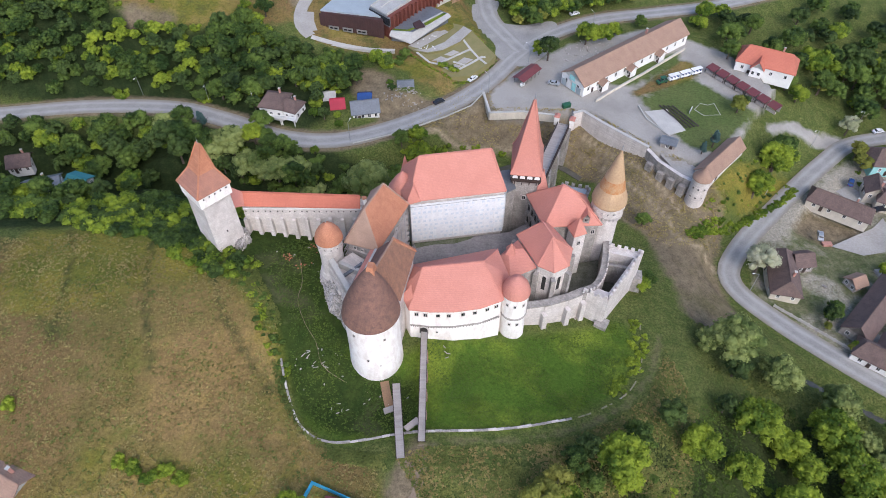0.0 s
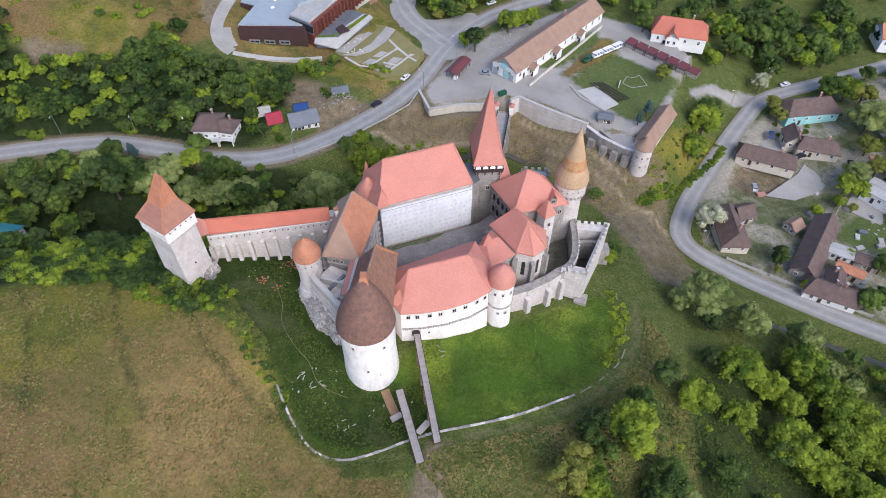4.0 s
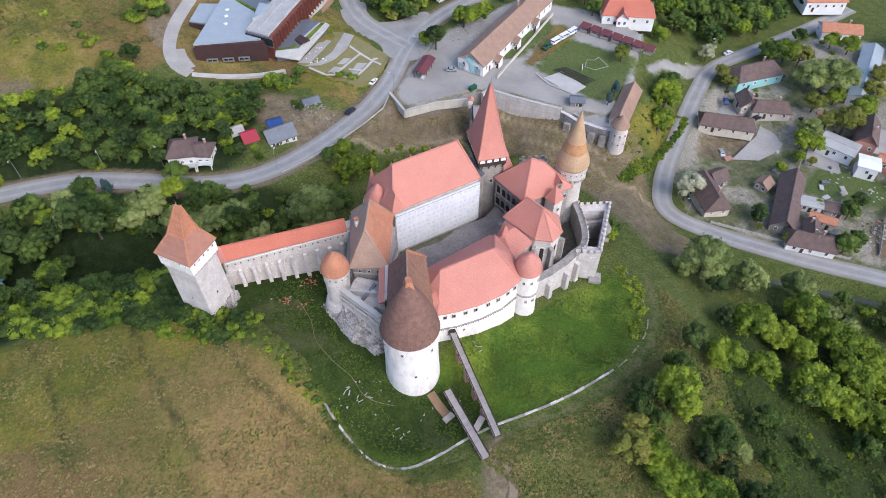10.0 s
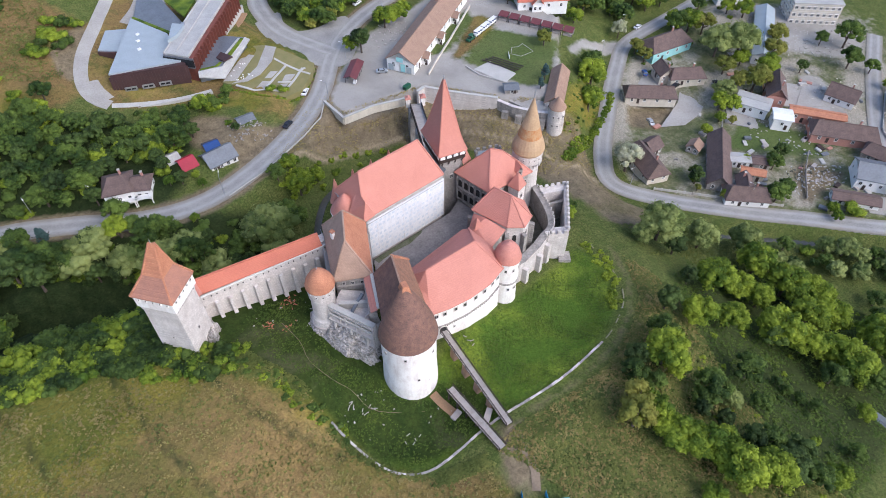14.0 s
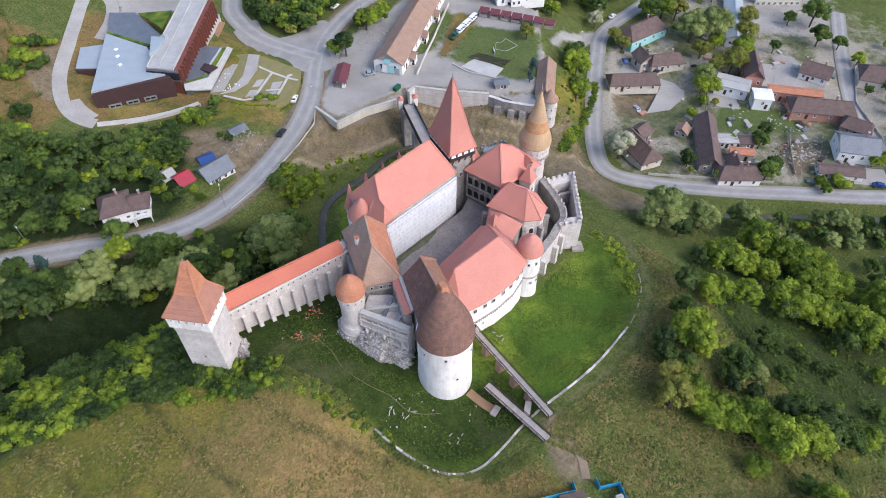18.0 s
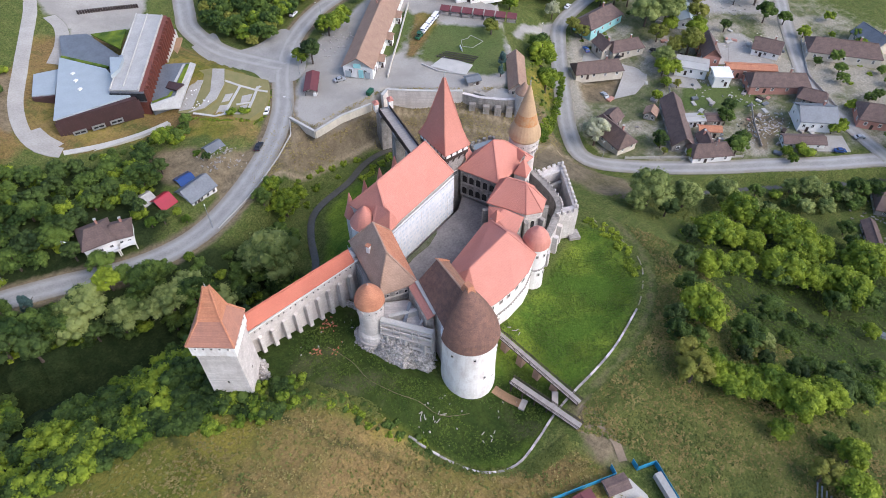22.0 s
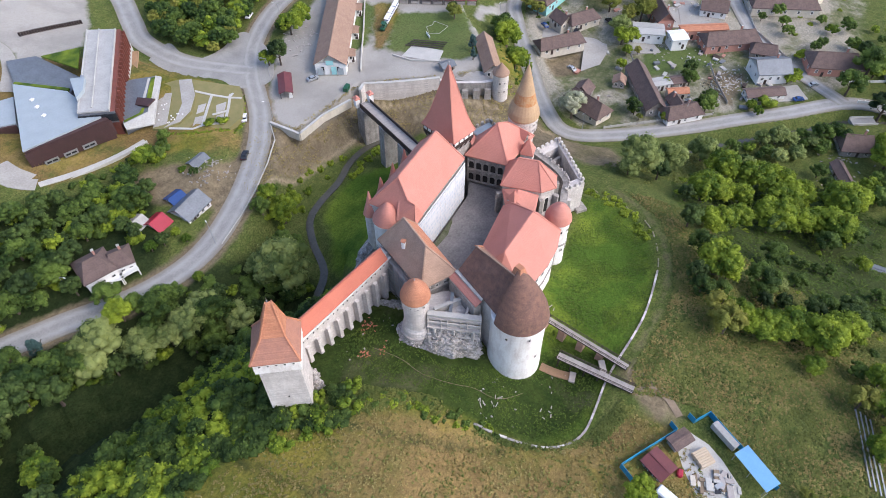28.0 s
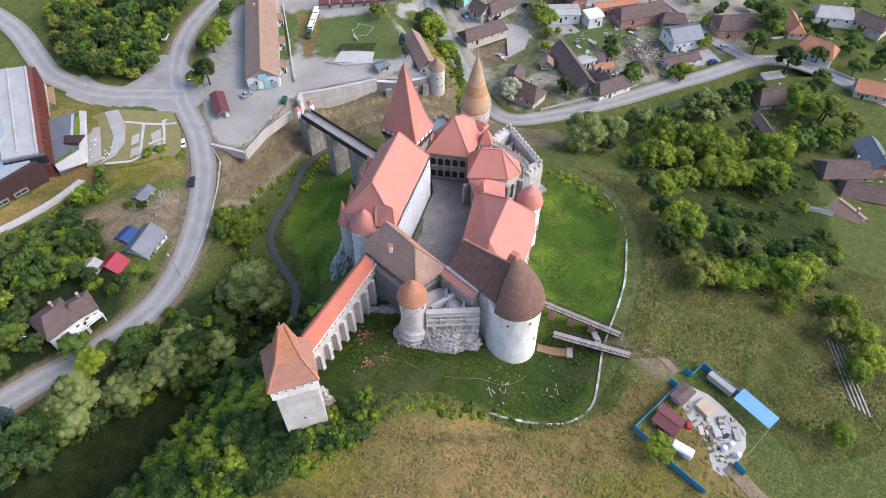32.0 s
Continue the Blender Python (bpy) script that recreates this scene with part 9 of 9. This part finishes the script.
# bushes on the bare hilltop slope
for k, x, y, s in (("u", -66.4, 161.7, 1.5), ("v", -64.6, 158.8, 1.4), ("u", -74.1, 153, 1.5), ("u", -76.8, 154, 1.5), ("v", -67.5, 156.2, 1.2), ("u", -59.9, 168.2, 1.4), ("a", -77.9, 130.9, 0.83), ("a", -84.2, 122.3, 0.91), ("u", -91, 139.6, 1.16), ("u", -85.9, 133.4, 1.14), ("v", -63.7, 169.3, 1.5), ("u", -70.5, 161.4, 1.3), ("u", -69.5, 165.4, 1.5), ("v", -73, 158, 1.3), ("u", -67.5, 171, 1.4)):
    plant(k, x, y, s)
wood("thicket", "garden bushes below the modern building", [(-56, 117.6), (-46, 115), (-32, 113), (-25.5, 113.6), (-22, 110), (-28, 107), (-36, 109), (-52, 115)], 2.2, "uv", 0.5, 0.95, lambda x, y: True, 33, 0.9)
wood("thicket", "low clipped hedge round the garden", [(-21.9, 115.0), (-18.5, 111.2), (-15.6, 108.2), (-6.1, 101.8), (-1.0, 104), (6.5, 111), (9.9, 115.6), (7.8, 120.4), (2, 130.8), (2.6, 131), (8.6, 120.4), (10.7, 115.5), (6.9, 110), (-0.5, 102.6), (-6, 100.4), (-16.2, 107.4), (-19.5, 111), (-22.6, 114.4)], 0.9, "u", 0.2, 0.34, lambda x, y: True, 38, 0.95)
LOOP = [(15, 139), (30, 139), (50, 150), (70, 156), (60, 185), (36, 200), (18, 178), (13, 158)]
wood("woodland", "round leafy wood inside the road bend", LOOP, 4.6, "aaby", 0.7, 1.05, lambda x, y: line_distance(np.array([x]), np.array([y]), S_MAIN)[0] > 6.5 and line_distance(np.array([x]), np.array([y]), S_LOOP)[0] > 6.5, 5)
# trees below the lane
for k, x, y, s in (("w", 64.3, -10.2, 1.15), ("w", 58.3, -9.4, 0.63), ("w", 76.4, -16.8, 0.94), ("w", 91.4, -22.8, 0.96), ("d", 63.6, -17.2, 0.85), ("d", 57, -28.8, 0.63), ("d", 40.5, -34.8, 0.82), ("b", 84.3, -31.8, 1.5), ("b", 63.5, -32.1, 1.32), ("b", 72.2, -35.7, 1.15), ("b", 74.7, -41.4, 1.11), ("b", 86.3, -41.5, 1.45), ("b", 92.2, -47.6, 1.38), ("b", 89.1, -55.1, 1.36), ("b", 83.3, -52.1, 1.34), ("b", 67.9, -52.6, 1.5), ("b", 72.3, -58.5, 1.27), ("a", 65.2, -53, 0.85), ("b", 46.8, -41, 1.13), ("b", 56.2, -44.5, 1.06), ("a", 47.6, -37.5, 0.59), ("b", 76.5, -62.9, 1.3), ("b", 78.2, -68.4, 1.49), ("b", 92.7, -67.3, 1.48), ("b", 99.4, -70.2, 1.26), ("a", 81.5, -74.6, 0.91)):
    plant(k, x, y, s)
for k, x, y, s in (("a", 31.7, -41.5, 0.86), ("b", 26.7, -47.5, 1.24), ("b", 27.4, -50.6, 0.88), ("d", 20.4, -44.4, 0.75), ("a", 17.2, -47.2, 0.67), ("a", 20.3, -51.1, 0.62)):
    plant(k, x, y, s)
# trees along the slope path
for k, x, y, s in (("y", 12.4, -53.1, 1.17), ("b", 14.3, -56.6, 0.97), ("y", 9, -56.3, 1.23), ("b", 13.7, -60.1, 0.86), ("b", 14.8, -62.9, 0.97), ("b", 16, -66.2, 0.77), ("b", 18.7, -67.3, 0.99), ("b", 22.6, -69.4, 0.87), ("b", 21.2, -72.6, 1), ("b", 21.2, -75.6, 1.21), ("b", 26.9, -79.1, 1.1), ("b", 29.1, -76.5, 0.82), ("a", 31.6, -58.3, 0.93), ("a", 27.9, -59, 0.64), ("w", 35.3, -62.3, 0.46), ("a", 46.5, -58.2, 0.93), ("a", 41.6, -65.9, 0.64), ("d", 25.7, -60.9, 0.54), ("d", 29.2, -65.2, 0.55), ("d", 30.6, -71.7, 0.78), ("b", 12.5, -76.3, 0.62), ("y", 8.6, -87.1, 1), ("b", 17.5, -89.3, 0.85), ("b", 10.2, -92.4, 1.03), ("a", 17.8, -84.6, 0.48), ("b", 4.3, -95.6, 0.88)):
    plant(k, x, y, s)
for k, x, y, s in (("a", 70.4, -68.7, 0.79), ("d", 36.9, -78.6, 0.94), ("d", 30.8, -80.2, 0.91), ("a", 35.8, -84.1, 0.85), ("b", 41.2, -86.6, 0.77), ("a", 53.4, -85.1, 0.51), ("b", 68.6, -79.5, 0.57), ("a", 33.2, -73.7, 0.85)):
    plant(k, x, y, s)
# trees beside the canal
for k, x, y, s in (("a", 103.9, -29, 0.6), ("u", 109.2, -33.4, 1.11), ("w", 114.7, -36, 0.54), ("w", 118.2, -40.2, 0.62), ("w", 120.9, -44.2, 0.51), ("a", 125.8, -46.2, 0.53), ("a", 128.8, -51.9, 0.86), ("a", 134.8, -55.4, 0.76), ("a", 132.2, -59.4, 0.76), ("a", 109.5, -57.5, 0.71), ("a", 104.3, -61.6, 0.64), ("a", 53.7, -62.9, 0.32), ("a", 53.9, -65.9, 0.36), ("a", 55.2, -68.9, 0.37), ("a", 56.8, -72.2, 0.41), ("a", 77.1, -64.7, 0.45)):
    plant(k, x, y, s)
wood("thicket", "scattered scrub on the slope under the trees", WOODS_EAST, 5.0, "uuv", 0.35, 0.7, lambda x, y: True, 10, 0.4)
ROW2 = [(96, -28), (110, -38), (128, -52), (124, -56), (106, -44), (92, -34)]
wood("thicket", "leafy growth along the canal", ROW2, 4.4, "aaw", 0.35, 0.6, lambda x, y: line_distance(np.array([x]), np.array([y]), S_LANE)[0] > 6, 12)
wood("woodland", "leafy trees round the canal houses", [(100, -72), (116, -74), (128, -70), (126, -100), (112, -84), (100, -82)], 7, "aab", 0.6, 0.95, lambda x, y: True, 13, 0.8)
wood("woodland", "leafy gardens of the town's edge", [(150, 98), (240, 112), (260, 160), (150, 160), (128, 140), (132, 112)], 9.5, "aabd", 0.8, 1.2, lambda x, y: line_distance(np.array([x]), np.array([y]), S_LANE)[0] > 8, 14, 0.85)
wood("thicket", "garden shrubs between the houses", [(118, 66), (134, 70), (150, 88), (200, 96), (206, 84), (176, 60), (150, 60), (140, 66), (126, 62)], 6.5, "uuv", 0.4, 0.8, lambda x, y: line_distance(np.array([x]), np.array([y]), S_LANE)[0] > 6, 15, 0.4)
wood("thicket", "garden shrubs east of the side street", [(170, -32), (206, 4), (240, 20), (240, -100), (170, -110), (166, -90), (172, -66)], 8.5, "aaub", 0.4, 0.8, lambda x, y: line_distance(np.array([x]), np.array([y]), S_EAST)[0] > 6, 16, 0.5)
wood("thicket", "bushes on the stream's banks", [(-34, 38), (-26, 44), (-20, 58), (-10, 70), (4, 74), (-16, 74), (-32, 62), (-40, 50)], 4.4, "uuba", 0.4, 1.0, far_road, 17, 0.7)
wood("thicket", "hedge of shrubs beside the lane", [(112, 63.4), (102, 55), (84, 45), (66, 37), (68.6, 34.6), (88, 44.6), (104.5, 55), (113, 61.5)], 1.35, "u", 0.5, 0.75, lambda x, y: True, 18, 1.0)
wood("thicket", "low weeds and shrubs on the slope above the lane", SLOPE_GREEN, 2.4, "uuv", 0.2, 0.5, lambda x, y: True, 36, 0.7)
wood("thicket", "overgrown ivy and brambles along the moat wall", [(30, -30), (36, -24), (42, -12), (42, -3), (38, -4), (37, -13), (33, -22), (28, -28)], 1.8, "u", 0.35, 0.6, lambda x, y: True, 19, 0.9)
wood("thicket", "bushes on the hilltop", [(-150, 124), (-96, 130), (-80, 150), (-72, 180), (-80, 230), (-150, 230)], 7, "uuuv", 0.4, 1.0, lambda x, y: True, 22, 0.5)
wood("woodland", "trees behind the long building", [(44, 132), (64, 146), (110, 154), (120, 130), (100, 128), (84, 140), (56, 124)], 7.5, "aadb", 0.6, 1.0, lambda x, y: line_distance(np.array([x]), np.array([y]), S_MAIN)[0] > 8 and line_distance(np.array([x]), np.array([y]), [(36.8, 98.2), (82, 132.6)])[0] > 10, 23, 0.5)


# grass tufts and weeds: uncountable, one mesh a kind
def tufts(name, label, poly, count, size, material, seed, keep=None):
    """Low spreading blades, strewn in drifts."""
    rg = np.random.default_rng(seed)
    p = np.array(poly)
    x = rg.uniform(p[:, 0].min(), p[:, 0].max(), count * 3); y = rg.uniform(p[:, 1].min(), p[:, 1].max(), count * 3)
    ok = inside(x, y, poly)
    clump = np.array([noise.noise((a * 0.12, b * 0.12, seed)) for a, b in zip(x, y)]) + rg.uniform(-0.45, 0.45, len(x))
    ok &= clump > -0.05
    if keep is not None:
        ok &= keep(x, y)
    x, y = x[ok][:count], y[ok][:count]
    z = ground_z(x, y)
    v, f = leaves(rg, np.stack([x, y, z + size * 0.25], 1), np.full(len(x), size * 0.8), 5, size * 0.5, 0.35, 1.6)
    tagged(new(name, mesh_of(name, v, f, material)), label, "grass", kind="stuff")


SOUTH = [(-20, -46), (-12, -44), (0, -44), (14, -42), (28, -36), (38, -28), (46, -14), (50, -30), (40, -60), (40, -100), (-10, -110), (-26, -86), (-12, -62), (-16, -52)]
tufts("weeds", "rank green weeds on the rough slope", SOUTH, 18000, 0.55, WEED, 1)
tufts("dry_grass", "dry straw-coloured grass on the rough slope", SOUTH, 9000, 0.5, STRAW, 2)
tufts("dry_grass", "dry straw-coloured meadow grass", MEADOW, 16000, 0.42, STRAW, 3)
tufts("weeds", "green weeds in the meadow", MEADOW, 7000, 0.45, WEED, 4)
tufts("weeds", "short green grass tufts in the moat", LAWN, 9000, 0.28, LAWNLEAF, 5)
tufts("weeds", "green weeds along the meadow's rim", [(-62, -6), (-52, -12), (-49, -24), (-44, -36), (-34, -47), (-22, -49), (-22, -46), (-34, -44), (-41, -38), (-46, -26), (-48, -14), (-56, 0), (-66, 4)], 7000, 0.6, WEED, 6)
tufts("weeds", "scrubby weeds on the dry slope", SLOPE, 5000, 0.45, STRAW, 7)
tufts("weeds", "weeds and grass on the hillside", [(-150, 148), (-70, 140), (-66, 200), (-150, 220)], 6000, 0.6, WEED, 8)

tufts("weeds", "rank weeds between the lane and the trees", [(56, 0), (80, -7), (118, -37), (148, -62), (128, -60), (100, -38), (80, -28), (56, -16)], 6000, 0.6, WEED, 9)
tufts("weeds", "scrubby grass under the slope's trees", WOODS_EAST, 6000, 0.5, LAWNLEAF, 10)

# stones and rubble in the moat
brg = random.Random(14)
stones = bmesh.new()
for k in range(44):
    x, y = brg.choice([(-44, -22), (-38, -26), (-33, -32), (-44, 4), (-40, 8), (-36, -20), (-26, -30)])
    x, y = x + brg.gauss(0, 4), y + brg.gauss(0, 4)
    if not inside(np.array([x]), np.array([y]), LAWN)[0] or math.hypot(x - DX, y - DY) < 8:
        continue
    s = brg.uniform(0.1, 0.28)
    bmesh.ops.create_icosphere(stones, subdivisions=1, radius=s, matrix=pose(x, y, gz(x, y) + s * 0.3, brg.uniform(0, 90), 0, brg.uniform(0, 360)) @ Matrix.Diagonal((1.3, 0.9, 0.6, 1)))
tagged(part("scattered_stones", stones, ROCK), "pale scattered stones on the moat grass", "stones", kind="stuff")
# the red tile pieces stand in for low reddish shrubs
for x, y, n, m in ((-42, 9, 26, TILE_DEEP), (-48.5, 4, 16, TILE_DEEP), (-45, 2.0, 8, TILE_DEEP), (-38, -24, 5, WOOD), (-41, -22, 5, WOOD), (-33, -34, 5, WOOD), (-9, -20, 4, WOOD)):
    heap = bmesh.new()
    for k in range(n):
        px, py = x + brg.gauss(0, 0.9), y + brg.gauss(0, 0.9)
        box((px, py, gz(px, py) + brg.uniform(0.05, 0.5)), (brg.uniform(0.3, 0.6) * (2.2 if m is WOOD else 1), 0.18, 0.1), brg.uniform(0, 180), heap)
    tagged(part("tile_heap" if m is TILE_DEEP else "plank_heap", heap, m), "heap of red tile pieces standing in for reddish shrubs" if m is TILE_DEEP else "heap of weathered planks on the grass", "heap", kind="stuff")
# garden hose and earth ramp in the moat
strip("path", [(-46, 4), (-44.4, -3), (-44.6, -9), (-42.2, -15), (-39.4, -19), (-37.6, -24), (-32.6, -27), (-27, -29.4)], 0.06, None, EARTH, "thin pale hose lying in the moat grass", "hose", rise=-0.04, step=1.5)
strip("path", [(-23.4, -26.6), (-22.8, -29.4), (-21.8, -33.4)], 1.0, None, EARTH_ORANGE, "bare orange earth ramp beside the drum tower", "path", rise=0.04, step=1.0)

# the patterns that the trees were copied from are taken away again
for t, h, rad in PROTO.values():
    for o in list(t.children_recursive) + [t]:
        bpy.data.objects.remove(o)
